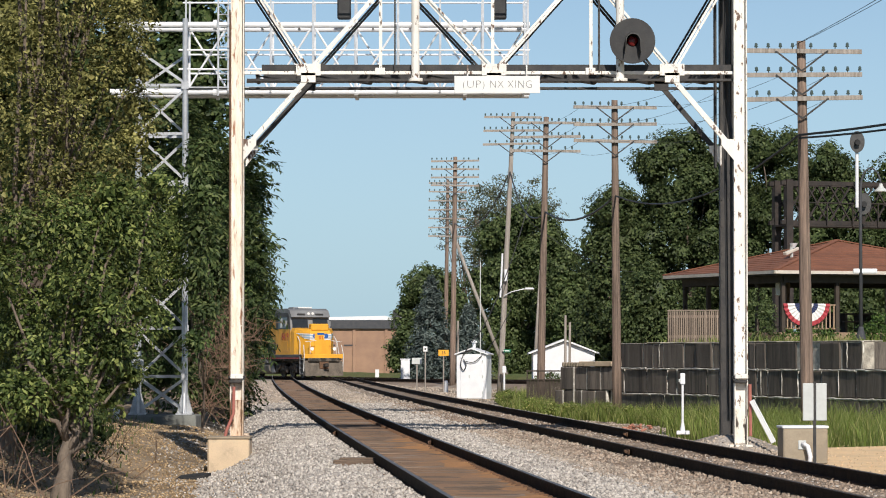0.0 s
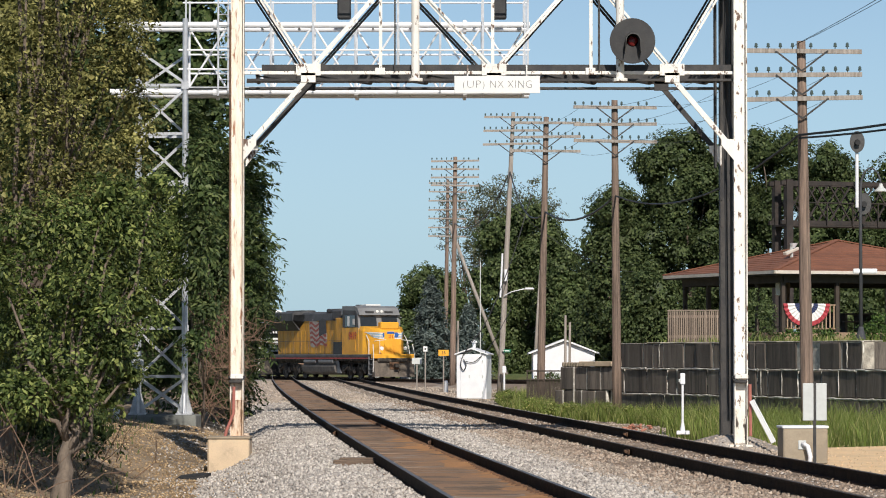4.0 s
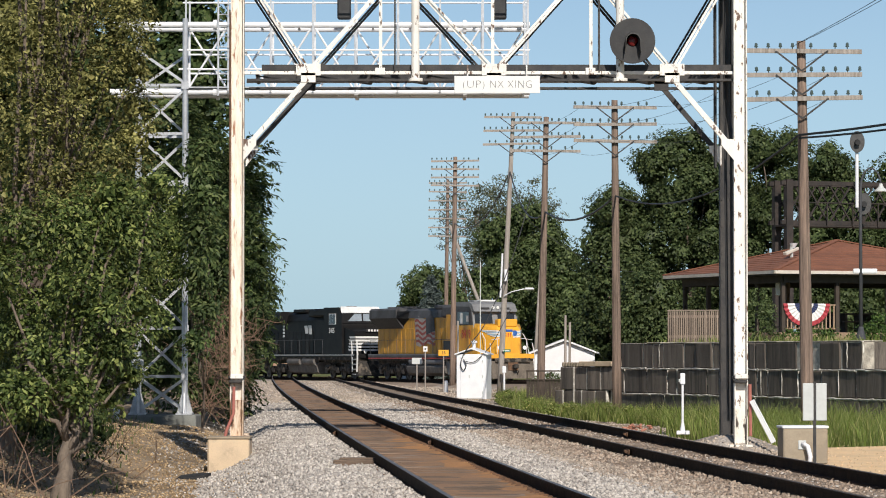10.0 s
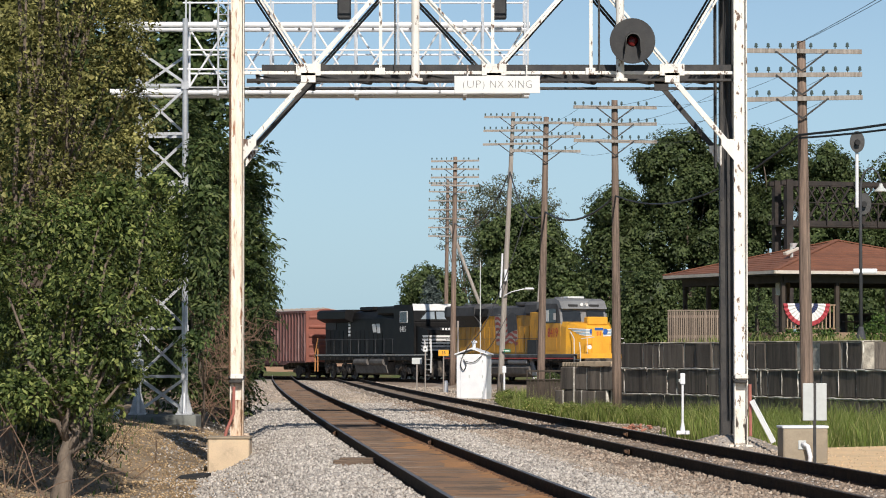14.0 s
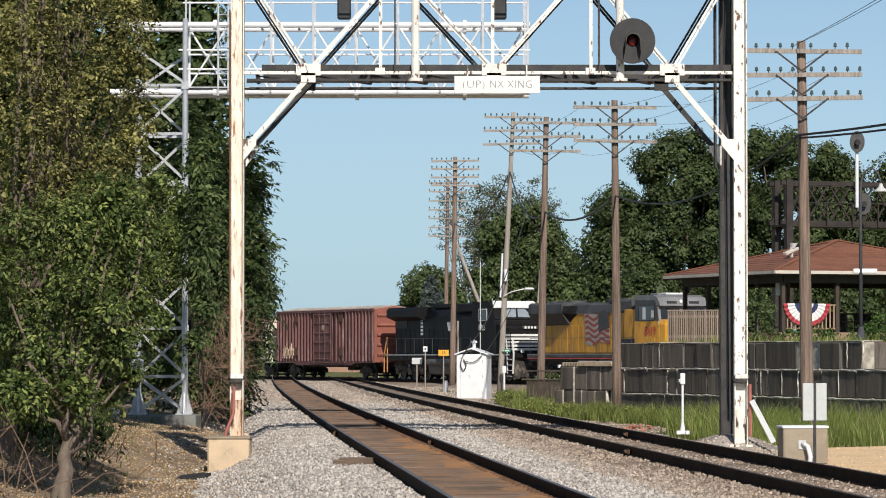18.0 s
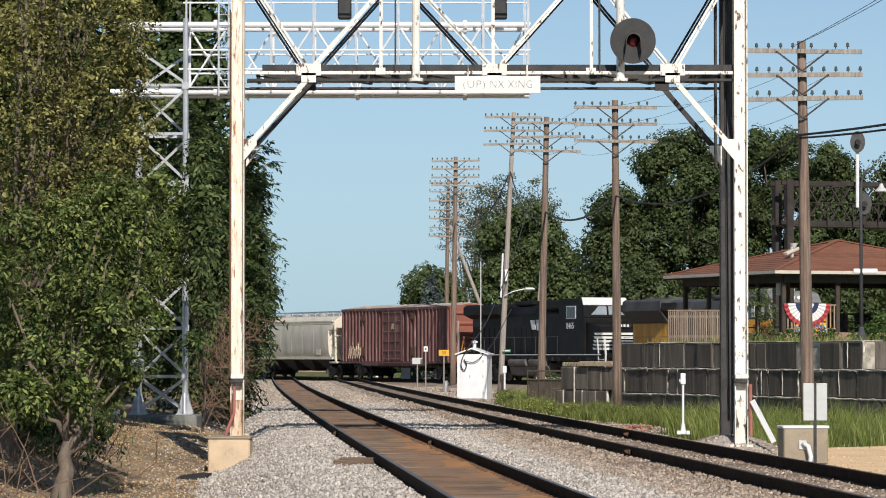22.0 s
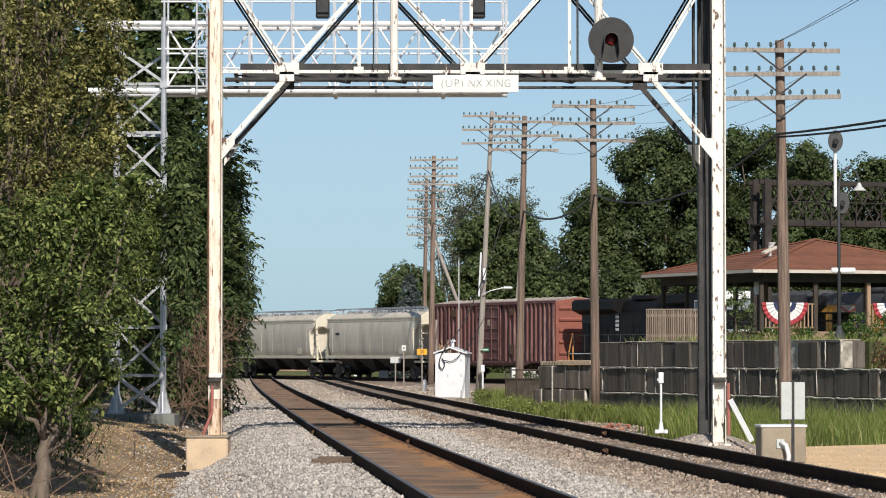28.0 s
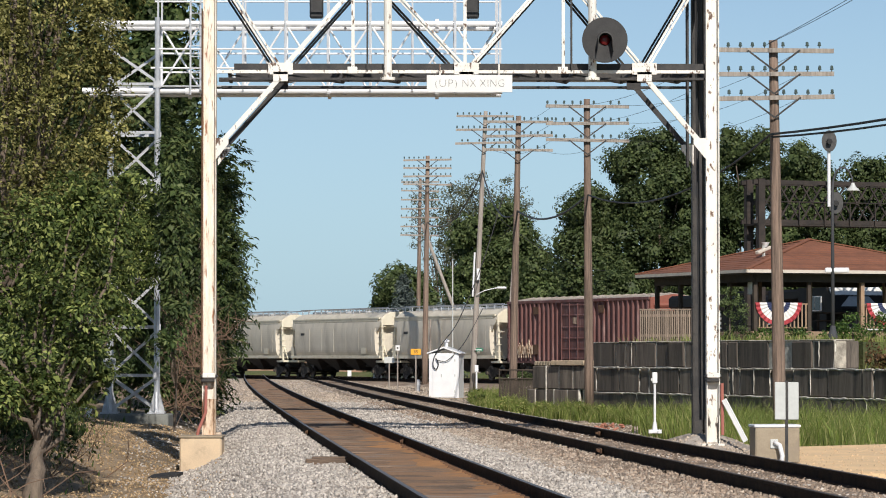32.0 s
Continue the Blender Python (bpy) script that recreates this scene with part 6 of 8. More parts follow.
tree(4, (-7.2, 100.5, 0.0), blob_crown(14, -7.0, 100.5, 5.6, 1.35, 1.6, 3.0, 14, 0.42) + [(-5.6, 100, 7.25, 0.42, 0.4, 0.32), (-5.5, 100, 6.0, 0.4, 0.4, 0.35), (-6.0, 100, 6.6, 0.5, 0.4, 0.5)], "leaf_deep", "dark green tree with broad leaves near the tower", 28, 30, 0.42, 0.18, 0.16, group="trees on the bank", spray=(6, 0.7, 0.2, "crown", 0.32, 8))
tree(5, (-7.0, 108, -0.1), blob_crown(15, -6.65, 108, 3.7, 1.1, 1.6, 3.7, 15, 0.42), "leaf_deep", "dark green tree with long drooping feathered leaves", 30, 30, 0.42, 0.2, 0.17, group="trees on the bank", spray=(6, 0.75, 0.21, "crown", 0.32, 8))
shade_tree(6, (-9.9, 116, 0), (-9.5, 116, 8.0, 2.4, 2.4, 9.0), 64, "leaf_deep", "tall dark green tree behind the tower", leaf=0.22, r0=0.2, group="trees on the bank")
tree(7, (-9.3, 132, -0.2), blob_crown(17, -8.6, 132, 3.4, 2.0, 2.4, 3.6, 15, 0.42), "leaf_deep", "dark green tree in the row beside the track", 13, 30, 0.5, 0.22, 0.2, group="trees on the bank", spray=(7, 0.8, 0.24, "crown", 0.34, 8))
tree(8, (-11.5, 160, -0.3), blob_crown(18, -10.6, 160, 3.0, 2.4, 2.8, 3.6, 15, 0.42), "leaf_far", "green tree in the row beside the track", 16, 28, 0.6, 0.26, 0.22, group="trees on the bank")
shade_tree(9, (-11.6, 84, 0.2), (-11.3, 84, 6.5, 2.6, 2.4, 7.5), 60, "leaf_olive", "tall tree with dull olive foliage", leaf=0.15, r0=0.2, group="trees on the bank")
shade_tree(10, (-14.0, 124, 0), (-13.6, 124, 8.0, 3.0, 2.6, 9.5), 64, "leaf_deep", "tall dark green tree behind the tower", leaf=0.24, r0=0.25, group="trees on the bank")
tree(12, (-8.9, 72, -0.1), blob_crown(41, -8.6, 73, 1.6, 1.8, 1.6, 1.8, 12, 0.42), "leaf_deep", "low dark thicket under the taller trees", 30, 28, 0.38, 0.13, 0.1, group="trees on the bank")
tree(15, (-8.4, 101, -0.1), [(-7.2, 99.5, 0.7, 0.9, 0.8, 0.9), (-8.3, 100, 0.9, 1.0, 0.9, 1.1), (-9.4, 100.5, 0.9, 1.1, 0.9, 1.1), (-7.6, 100.5, 2.1, 1.0, 0.9, 1.0), (-8.8, 101, 2.4, 1.1, 1, 1.1), (-6.5, 101, 1.6, 0.7, 0.8, 0.9), (-6.6, 100, 0.5, 0.7, 0.7, 0.6), (-10.4, 101, 1.4, 1.1, 1, 1.5), (-8.0, 102, 3.4, 1.2, 1, 1.0), (-9.6, 102, 3.6, 1.2, 1, 1.2), (-6.7, 102, 2.8, 0.8, 0.8, 0.9)],
     "leaf_deep", "low dark thicket behind the tower", 40, 28, 0.36, 0.16, 0.07, group="trees on the bank", core=0.28, fans=(26, 0.36, 0.15, 36, 0.45))
tree(16, (-9.6, 78, -0.1), blob_crown(43, -9.4, 78, 1.8, 1.5, 1.5, 2.0, 12, 0.42), "leaf_deep", "low dark thicket under the taller trees", 32, 28, 0.38, 0.13, 0.1, group="trees on the bank", core=0.22, fans=(34, 0.3, 0.12, 36, 0.45))

# woods behind the park
FAR = [(20, 11.2, 225, 6.3, 2.4, 3.0, 7.0, 52), (21, 16.0, 226, 9.3, 4.4, 3.6, 7.9, 100), (22, 22.0, 227, 9.2, 3.8, 3.4, 7.9, 84), (23, 25.4, 224, 8.6, 2.9, 3.2, 7.6, 66),
       (24, 30.2, 226, 7.8, 2.8, 3.2, 7.4, 60), (25, 12.9, 216, 3.4, 2.6, 2.4, 4.0, 34), (26, 18.4, 214, 4.0, 3.2, 2.6, 4.6, 40), (27, 24.6, 212, 4.0, 3.4, 2.6, 4.6, 40), (28, 35, 224, 8, 3.8, 4, 7.6, 60), (29, 19.0, 232, 8.4, 3.2, 3, 7.2, 50)]
for sd, x, y, z, rx, ry, rz, n in FAR:
    shade_tree(sd, (x, y, -0.6), (x, y, z, rx, ry, rz), n, "leaf_far", "large dark green shade tree behind the park", group="shade trees behind the park")
shade_tree(30, (6.0, 268, -0.6), (6.2, 268, 6.6, 4.5, 3.6, 7.2), 84, "leaf_mid", "broad light green tree beyond the crossing line", leaf=0.24)
shade_tree(31, (10.0, 262, -0.6), (9.6, 262, 4.8, 2.6, 2.6, 5.6), 44, "leaf_mid", "light green tree beyond the crossing line", leaf=0.24)
tree(32, (2.6, 300, -0.6), blob_crown(32, 2.6, 300, 11.4, 3.1, 3, 5.6, 26, 0.33), "leaf_pale", "thin grey-green tree with sparse foliage", 10, 22, 0.7, 0.22, 0.3)
shade_tree(33, (-1.0, 285, -0.6), (-0.9, 285, 3.0, 3.8, 3.0, 6.4), 64, "leaf_mid", "light green tree near a brick building", leaf=0.24, r0=0.25)
tree(34, (8.4, 300, -0.6), blob_crown(34, 8.3, 300, 11.6, 2.7, 3, 5.4, 24, 0.33), "leaf_pale", "grey-green tree behind lighter trees", 10, 22, 0.7, 0.22, 0.3)
tree(38, (5.6, 304, -0.6), blob_crown(38, 5.6, 304, 12.0, 3.4, 3, 5.6, 26, 0.33), "leaf_pale", "grey-green tree behind lighter trees", 10, 22, 0.7, 0.22, 0.3)
shade_tree(35, (13.5, 250, -0.6), (12.4, 250, 2.8, 3.6, 2.8, 4.0), 40, "leaf_far", "dark green bushy tree behind the white garage", r0=0.25)
shade_tree(36, (4.8, 266, -0.6), (4.6, 266, 1.6, 3.1, 2.6, 3.4), 34, "leaf_mid", "low green tree beyond the crossing line", r0=0.2)
shade_tree(37, (33, 172, -0.5), (34.5, 172, 7, 4.2, 4, 7), 60, "leaf_far", "large dark green shade tree behind the park", group="shade trees behind the park")


def spruce(seed, x, y, zb, zt, r):
    rng = np.random.default_rng(seed)
    root = thing("blue_spruce", pose(0, 0, 0), "conical blue-grey spruce beyond the crossing line", "tree")
    part("trunk", Geo().tube([(x, y, zb - 0.3), (x, y, zt)], [0.18, 0.02], 8), "bark", root)
    pts, nr = [], []
    layers = 26
    for k in range(layers):
        z = zb + 0.5 + (zt - zb - 0.5) * k / layers
        rad = r * (1 - k / layers) ** 0.85 + 0.12
        for j in range(9 + int(14 * (1 - k / layers))):
            a = rng.uniform(0, 2 * math.pi)
            ln = rad * rng.uniform(0.75, 1.08)
            for q in np.linspace(0.25, 1, 9):
                for w in range(4):
                    p = np.array((x + ln * q * math.cos(a), y + ln * q * math.sin(a), z - 0.35 * ln * q * q + 0.05)) + rng.normal(0, 0.09, 3)
                    pts.append(p)
                    nr.append((math.cos(a) * 0.5, math.sin(a) * 0.5, 0.8))
    part("crown", dress(leaf_mesh("crown", np.array(pts), np.array(nr), 0.27, rng, 0.35), "needle"), "", root)


spruce(50, -0.8, 240, -0.5, 7.2, 2.5)
spruce(51, 1.75, 238, -0.5, 5.1, 1.7)


def shrub(seed, x, y, z, r, h, mat="shrub", label="leafy green shrub at the edge of the park"):
    rng = np.random.default_rng(seed)
    root = thing("shrub", pose(0, 0, 0), label, "shrub", "shrubs of the park")
    part("stem", Geo().tube([(x, y, z - 0.1), (x, y, z + h * 0.5)], [0.05, 0.02], 6), "bark", root)
    cl = clumps(rng, [(x, y, z + h * 0.5, r, r, h * 0.5), (x + r * 0.4, y, z + h * 0.35, r * 0.7, r * 0.7, h * 0.4)], 75, 0.25)
    part("crown", dress(foliage(rng, cl, 0.24, 26, 0.1), mat), "", root)


shrub(60, 11.45, 125.5, 1.9, 0.6, 2.2, "leaf_mid")
shrub(61, 16.7, 121, 1.9, 0.8, 1.3)
shrub(62, 15.1, 124, 1.9, 0.6, 0.75)
shrub(63, 13.5, 124, 1.9, 0.7, 0.6)
shrub(64, 12.6, 125, 1.9, 0.6, 0.6)
shrub(65, 14.65, 115.3, 1.9, 0.5, 1.1)
shrub(67, 14.78, 110.6, 1.05, 0.48, 1.05, "leaf_red", "reddish-brown shrub on the step of the lawn")
shrub(66, 6.2, 205, -0.6, 1.2, 1.3, "leaf_far", "dark bush beside the crossing line")


# ---- brush and dry twigs under the trees ----
def twigs(seed, spots, n, ln, up=0.3):
    rng = np.random.default_rng(seed)
    g = Geo()
    for x, y, z, spread in spots:
        for k in range(n):
            p = Vector((x + rng.normal(0, spread), y + rng.normal(0, spread), z))
            d = Vector((rng.normal(0.1, 0.6), rng.normal(0, 0.3), rng.uniform(up, 1))).normalized()
            l = ln * rng.uniform(0.5, 1.2)
            q = [p, p + d * l * 0.5 + Vector(rng.normal(0, 0.05, 3)), p + d * l + Vector(rng.normal(0, 0.14, 3))]
            g.tube(q, [0.014, 0.010, 0.004], 4, False)
            for j in range(2):
                o = q[1].lerp(q[2], rng.uniform(0, 0.6))
                g.tube([o, o + Vector(rng.normal(0, 1, 3)).normalized() * l * 0.3], [0.006, 0.003], 3, False)
    return g


solid("dry_brush", twigs(70, [(-6.9, 54, -0.7, 0.5), (-7.5, 57, -0.6, 0.6), (-6.6, 60, -0.6, 0.5), (-7.4, 63, -0.4, 0.6)], 15, 1.3), "twig", "bare brown twigs and dry brush under the trees", "brush", kind="stuff")
solid("dry_brush", twigs(71, [(-6.6, 97, 0.1, 0.3), (-6.4, 98, 0.9, 0.35), (-6.5, 98, 1.7, 0.35), (-6.3, 98, 2.6, 0.35), (-6.0, 97, 1.2, 0.3), (-5.9, 97, 2.0, 0.3)], 40, 1.0, -0.6), "twig", "tangle of bare brown twigs beside the tower", "brush", kind="stuff")


# ---- grass ----
def grass(seed, n, region, z_of, h, name, label, mat="grass"):
    """Bent blades, three triangles each."""
    rng = np.random.default_rng(seed)
    pts = []
    while len(pts) < n:
        o, d = region(rng)
        p = on_line(o, d)
        pts.append((p.x, p.y, z_of(o, d, p)))
    p = np.array(pts)
    k = len(p)
    a = rng.uniform(0, 2 * math.pi, k)
    w = rng.uniform(0.007, 0.016, k) * 1.1
    hh = h * rng.uniform(0.35, 1.15, k) * (1 + 0.35 * np.sin(p[:, 1] * 0.9) * np.cos(p[:, 0] * 1.7))
    side = np.stack([np.cos(a) * w, np.sin(a) * w, np.zeros(k)], 1)
    lean = np.stack([rng.normal(0, 0.28, k), rng.normal(0, 0.28, k), np.ones(k)], 1)
    v = np.empty((k, 5, 3))
    v[:, 0], v[:, 1] = p - side, p + side
    m = p + lean * (hh * 0.55)[:, None] * np.array((0.6, 0.6, 1))
    v[:, 2], v[:, 3] = m - side * 0.7, m + side * 0.7
    v[:, 4] = p + lean * hh[:, None] * np.array((1.3, 1.3, 0.95))
    i = np.arange(k) * 5
    tri = np.stack([np.stack([i, i + 1, i + 3], 1), np.stack([i, i + 3, i + 2], 1), np.stack([i + 2, i + 3, i + 4], 1)], 1)
    me = dress(quick_mesh(name, v.reshape(-1, 3), tri.reshape(-1, 3)), mat)
    solid(name, me, "", label, "grass", kind="stuff")


def verge(rng):
    d = rng.uniform(78, 178) if rng.uniform() < 0.5 else rng.uniform(78, 125)
    wall_off = 6.62 + (128.5 - d) * 0.341 if d < 128.5 else 5.3 + (148 - d) * 0.12 if d < 150 else 6.5
    lo = steps(((0, 11.0), (116, 11.0), (134, 8.2), (145, 7.6), (300, 7.5)), d) + 0.2 * math.sin(d * 0.35) + 0.2 * math.sin(d * 1.9)
    hi = wall_off - line_a(d) - 0.1
    if d > 124:
        lo = max(lo, 0.0172 * d - line_a(d))
    return (rng.uniform(lo, max(hi, lo + 0.4)), d)


grass(80, 46000, verge, lambda o, d, p: ground_z(o, d) - 0.03, 0.62, "verge_grass", "tall green grass between the track and the wall")
grass(81, 12000, lambda r: (r.uniform(9.5, 18), r.uniform(79, 100)), lambda o, d, p: ground_z(o, d) - 0.03, 1.0, "verge_grass", "tall green grass beside the dirt path")
grass(82, 7000, lambda r: (r.uniform(10, 26), r.uniform(100, 128)), lambda o, d, p: (1.95 if p.y > 113.5 or p.x < 13.6 else 1.05) if p.x > 6.62 + (128.5 - p.y) * 0.341 + 0.9 else -5, 0.32, "park_grass", "short green grass on the raised park lawn")
grass(83, 500, lambda r: (r.uniform(-9, -4.8), r.uniform(50, 100)), lambda o, d, p: ground_z(o, d) - 0.02, 0.22, "bank_weeds", "sparse weeds on the brown bank", "shrub")


# leafy weeds among the grass
rng = np.random.default_rng(88)
spots = []
for k in range(46):
    d = float(rng.uniform(84, 170))
    o = float(rng.uniform(11.1, 12.6)) if d < 112 else max(steps(((0, 11.2), (116, 11.2), (134, 8.5), (145, 8.0), (300, 7.9)), d) + float(rng.uniform(0, 0.9)), 0.0178 * d - line_a(d))
    p = on_line(o, d, ground_z(o, d) + 0.25)
    spots += [(p.x + float(rng.normal(0, 0.18)), p.y + float(rng.normal(0, 0.3)), p.z + float(rng.uniform(-0.1, 0.3))) for _ in range(5)]
solid("verge_weeds", dress(foliage(rng, np.array(spots), 0.2, 46, 0.085), "grass"), "", "leafy green weeds among the tall grass", "weeds", kind="stuff")


# ---- rolling stock: x forward, y to the left, z up from the rail heads ----
WHEELS = []


def wheelset(root, x, r):
    """An axle with two flanged wheels, turning about its own axis."""
    key = round(r, 2)
    if key not in AXLES:
        g = Geo()
        turn = pose(0, 0, 0, 90)
        for s in (-1, 1):
            g.lathe([(0.1, -0.09), (r * 0.72, -0.05), (r * 0.8, -0.07), (r, -0.07), (r, 0.04), (r + 0.025, 0.05), (r + 0.02, 0.07), (r * 0.8, 0.07), (r * 0.7, 0.03), (0.1, 0.06)] if s > 0 else
                    [(0.1, -0.06), (r * 0.7, -0.03), (r * 0.8, -0.07), (r + 0.02, -0.07), (r + 0.025, -0.05), (r, -0.04), (r, 0.07), (r * 0.8, 0.07), (r * 0.72, 0.05), (0.1, 0.09)], 20, pose(0, s * -0.755, 0) @ turn)
        g.tube([(0, -0.72, 0), (0, 0.72, 0)], 0.08, 8)
        for a in range(4):
            g.box((0.0, 0, r * 0.5), (0.07, 1.62, 0.1), Matrix.Rotation(a * math.pi / 2, 4, "Y"))
        AXLES[key] = dress(g.make("wheelset"), "wheel_steel")
    ob = new("wheelset", AXLES[key])
    ob.parent = root
    ob.location = (x, 0, r)
    WHEELS.append((ob, x, r))
    return ob


AXLES = {}


def truck3(root, x):
    """A three-axle locomotive truck."""
    for dx in (-2.05, 0, 2.05):
        wheelset(root, x + dx, 0.53)
    g = Geo()
    for s in (-1, 1):
        y = s * 1.12
        g.prism([(x - 2.7, 0.62), (x - 2.5, 0.9), (x - 1.5, 0.98), (x - 0.9, 0.78), (x + 0.9, 0.78), (x + 1.5, 0.98), (x + 2.5, 0.9), (x + 2.7, 0.62), (x + 2.3, 0.5), (x - 2.3, 0.5)], y - 0.09, y + 0.09)
        for dx in (-2.05, 0, 2.05):
            g.box((x + dx, y + s * 0.1, 0.55), (0.42, 0.2, 0.42), bev=0.05)
        for dx in (-1.35, -0.7, 0.7, 1.35):
            g.tube([(x + dx, y + s * 0.05, 0.55), (x + dx, y + s * 0.05, 0.95)], 0.1, 8)
        g.box((x + 1.0, y + s * 0.12, 0.72), (0.5, 0.1, 0.16), bev=0.03)
        g.tube([(x - 1.2, y + s * 0.16, 0.85), (x - 1.9, y + s * 0.16, 0.5)], 0.07, 6)
    part("truck_frame", g, "under", root)


def truck2(root, x):
    """A two-axle freight truck."""
    for dx in (-0.87, 0.87):
        wheelset(root, x + dx, 0.46)
    g = Geo()
    for s in (-1, 1):
        y = s * 1.0
        g.prism([(x - 1.2, 0.38), (x - 1.15, 0.6), (x - 0.45, 0.78), (x + 0.45, 0.78), (x + 1.15, 0.6), (x + 1.2, 0.38), (x + 0.7, 0.4), (x + 0.35, 0.22), (x - 0.35, 0.22), (x - 0.7, 0.4)], y - 0.08, y + 0.08)
        for k in range(3):
            g.tube([(x - 0.16 + 0.16 * k, y, 0.3), (x - 0.16 + 0.16 * k, y, 0.66)], 0.06, 6)
        for dx in (-0.87, 0.87):
            g.box((x + dx, y + s * 0.08, 0.46), (0.26, 0.14, 0.24), bev=0.03)
    g.box((x, 0, 0.6), (0.4, 2.2, 0.3), bev=0.04)
    part("truck_frame", g, "under", root)


def coupler(root, x, s):
    g = Geo().box((x + s * 0.25, 0, 0.88), (0.6, 0.18, 0.2), bev=0.03).box((x + s * 0.6, 0.03, 0.88), (0.25, 0.3, 0.28), bev=0.06)
    g.tube([(x, 0.3 , 0.75), (x + s * 0.3, 0.28, 0.45), (x + s * 0.6, 0.2, 0.6)], 0.03, 6)
    part("coupler", g, "under", root)


def handrail(root, pts, posts, mat, r=0.022, foot=1.62):
    g = Geo().tube(pts, r, 6)
    for x, y, z in posts:
        g.tube([(x, y, foot), (x, y, z)], r * 0.9, 6)
    part("handrail", g, mat, root)


def yellow_locomotive():
    root = thing("yellow_locomotive", pose(0, 0, 0), "yellow six-axle diesel locomotive with a grey roof and waving flag", "locomotive")
    truck3(root, 6.6)
    truck3(root, -6.6)
    coupler(root, 10.7, 1)
    coupler(root, -10.7, -1)
    part("frame", Geo().box((0, 0, 1.38), (21.0, 2.9, 0.36), bev=0.03).box((0, 0, 1.15), (20.6, 1.6, 0.3)), "under", root)
    for s in (-1, 1):
        part("side_sill", Geo().box((-0.2, s * 1.5, 1.5), (20.4, 0.06, 0.16), bev=0.01), "loco_soot", root)
        part("sill_stripe", Geo().box((-0.2, s * 1.5, 1.37), (20.4, 0.05, 0.07)), "red_livery", root)
    part("walkway", Geo().box((0, 0, 1.6), (20.8, 3.06, 0.06)), "loco_grey", root)
    # fuel tank with its air reservoirs
    part("fuel_tank", Geo().prism([(-1.3, 1.0), (1.3, 1.0), (1.5, 0.8), (1.42, 0.45), (1.0, 0.25), (-1.0, 0.25), (-1.42, 0.45), (-1.5, 0.8)], -3.4, 3.2, "x"), "tank_grey", root)
    for s in (-1, 1):
        for a, b in ((-3.0, -0.6), (0.0, 2.9)):
            part("air_reservoir", Geo().tube([(a, s * 1.36, 1.16), (b, s * 1.36, 1.16)], 0.16, 12), "loco_grey", root)
        part("splash_plate", Geo().prism([(3.0, 1.2), (3.5, 1.2), (4.1, 0.35), (3.4, 0.35)], s * 1.28 - 0.04, s * 1.28 + 0.04), "loco_grey", root)
    # long hood
    part("long_hood", Geo().box((-2.6, 0, 2.85), (14.6, 2.0, 2.46), bev=0.04), "hood_yellow", root)
    for k in range(16):
        for s in (-1, 1):
            part("hood_door", Geo().box((-9.0 + k * 0.78, s * 1.012, 2.5), (0.70, 0.03, 1.55), bev=0.008), "hood_yellow", root)
    part("hood_roof", Geo().prism([(-1.06, 3.95), (1.06, 3.95), (0.95, 4.42), (0.7, 4.55), (-0.7, 4.55), (-0.95, 4.42)], -6.0, 4.7, "x"), "loco_soot", root)
    # flared radiator at the rear
    part("radiator", Geo().prism([(-1.02, 3.3), (1.02, 3.3), (1.56, 3.98), (1.56, 4.5), (1.4, 4.62), (-1.4, 4.62), (-1.56, 4.5), (-1.56, 3.98)], -10.1, -5.2, "x"), "loco_soot", root)
    for s in (-1, 1):
        part("radiator_intake", Geo().add([(-10.0, s * 1.05, 3.3), (-5.6, s * 1.05, 3.3), (-5.25, s * 1.58, 3.96), (-10.05, s * 1.58, 3.96), (-10.0, s * 1.03, 3.3), (-5.6, s * 1.03, 3.3), (-5.25, s * 1.56, 3.96), (-10.05, s * 1.56, 3.96)],
                                          [(0, 1, 2, 3), (7, 6, 5, 4), (0, 4, 5, 1), (1, 5, 6, 2), (2, 6, 7, 3), (3, 7, 4, 0)]), "black", root)
        part("side_intake", Geo().add([(-5.6, s * 1.0, 3.3), (-4.2, s * 1.0, 3.9), (-5.2, s * 1.55, 4.0), (-5.3, s * 1.5, 4.4), (-4.2, s * 1.0, 4.4)], [(0, 1, 2), (2, 1, 4, 3), (0, 2, 3, 4, 1)]), "black", root)
    for x in (-9.0, -7.7, -6.4):
        part("roof_fan", Geo().lathe([(0.62, 4.6), (0.62, 4.72), (0.5, 4.74)], 20, pose(x, 0, 0)), "loco_soot", root)
    part("roof_box", Geo().box((1.3, 0, 4.62), (2.3, 1.9, 0.26), bev=0.08), "loco_soot", root)
    part("brake_hatch", Geo().box((3.0, 0, 4.3), (2.0, 2.5, 0.75), bev=0.12), "roof_dark", root)
    part("exhaust", Geo().box((-1.2, 0, 4.66), (0.9, 0.5, 0.24), bev=0.03), "black", root)
    part("inverter_cabinet", Geo().box((4.1, -1.15, 2.95), (1.7, 0.55, 2.3), bev=0.04), "hood_yellow", root)
    part("inverter_cabinet", Geo().box((4.1, 1.15, 2.95), (1.7, 0.55, 2.3), bev=0.04), "hood_yellow", root)
    for s in (-1, 1):
        part("battery_box", Geo().box((3.9, s * 1.3, 2.05), (1.9, 0.36, 0.85), bev=0.03), "black", root)
    # flag on the side of the hood
    for s in (-1, 1):
        y = s * 1.04
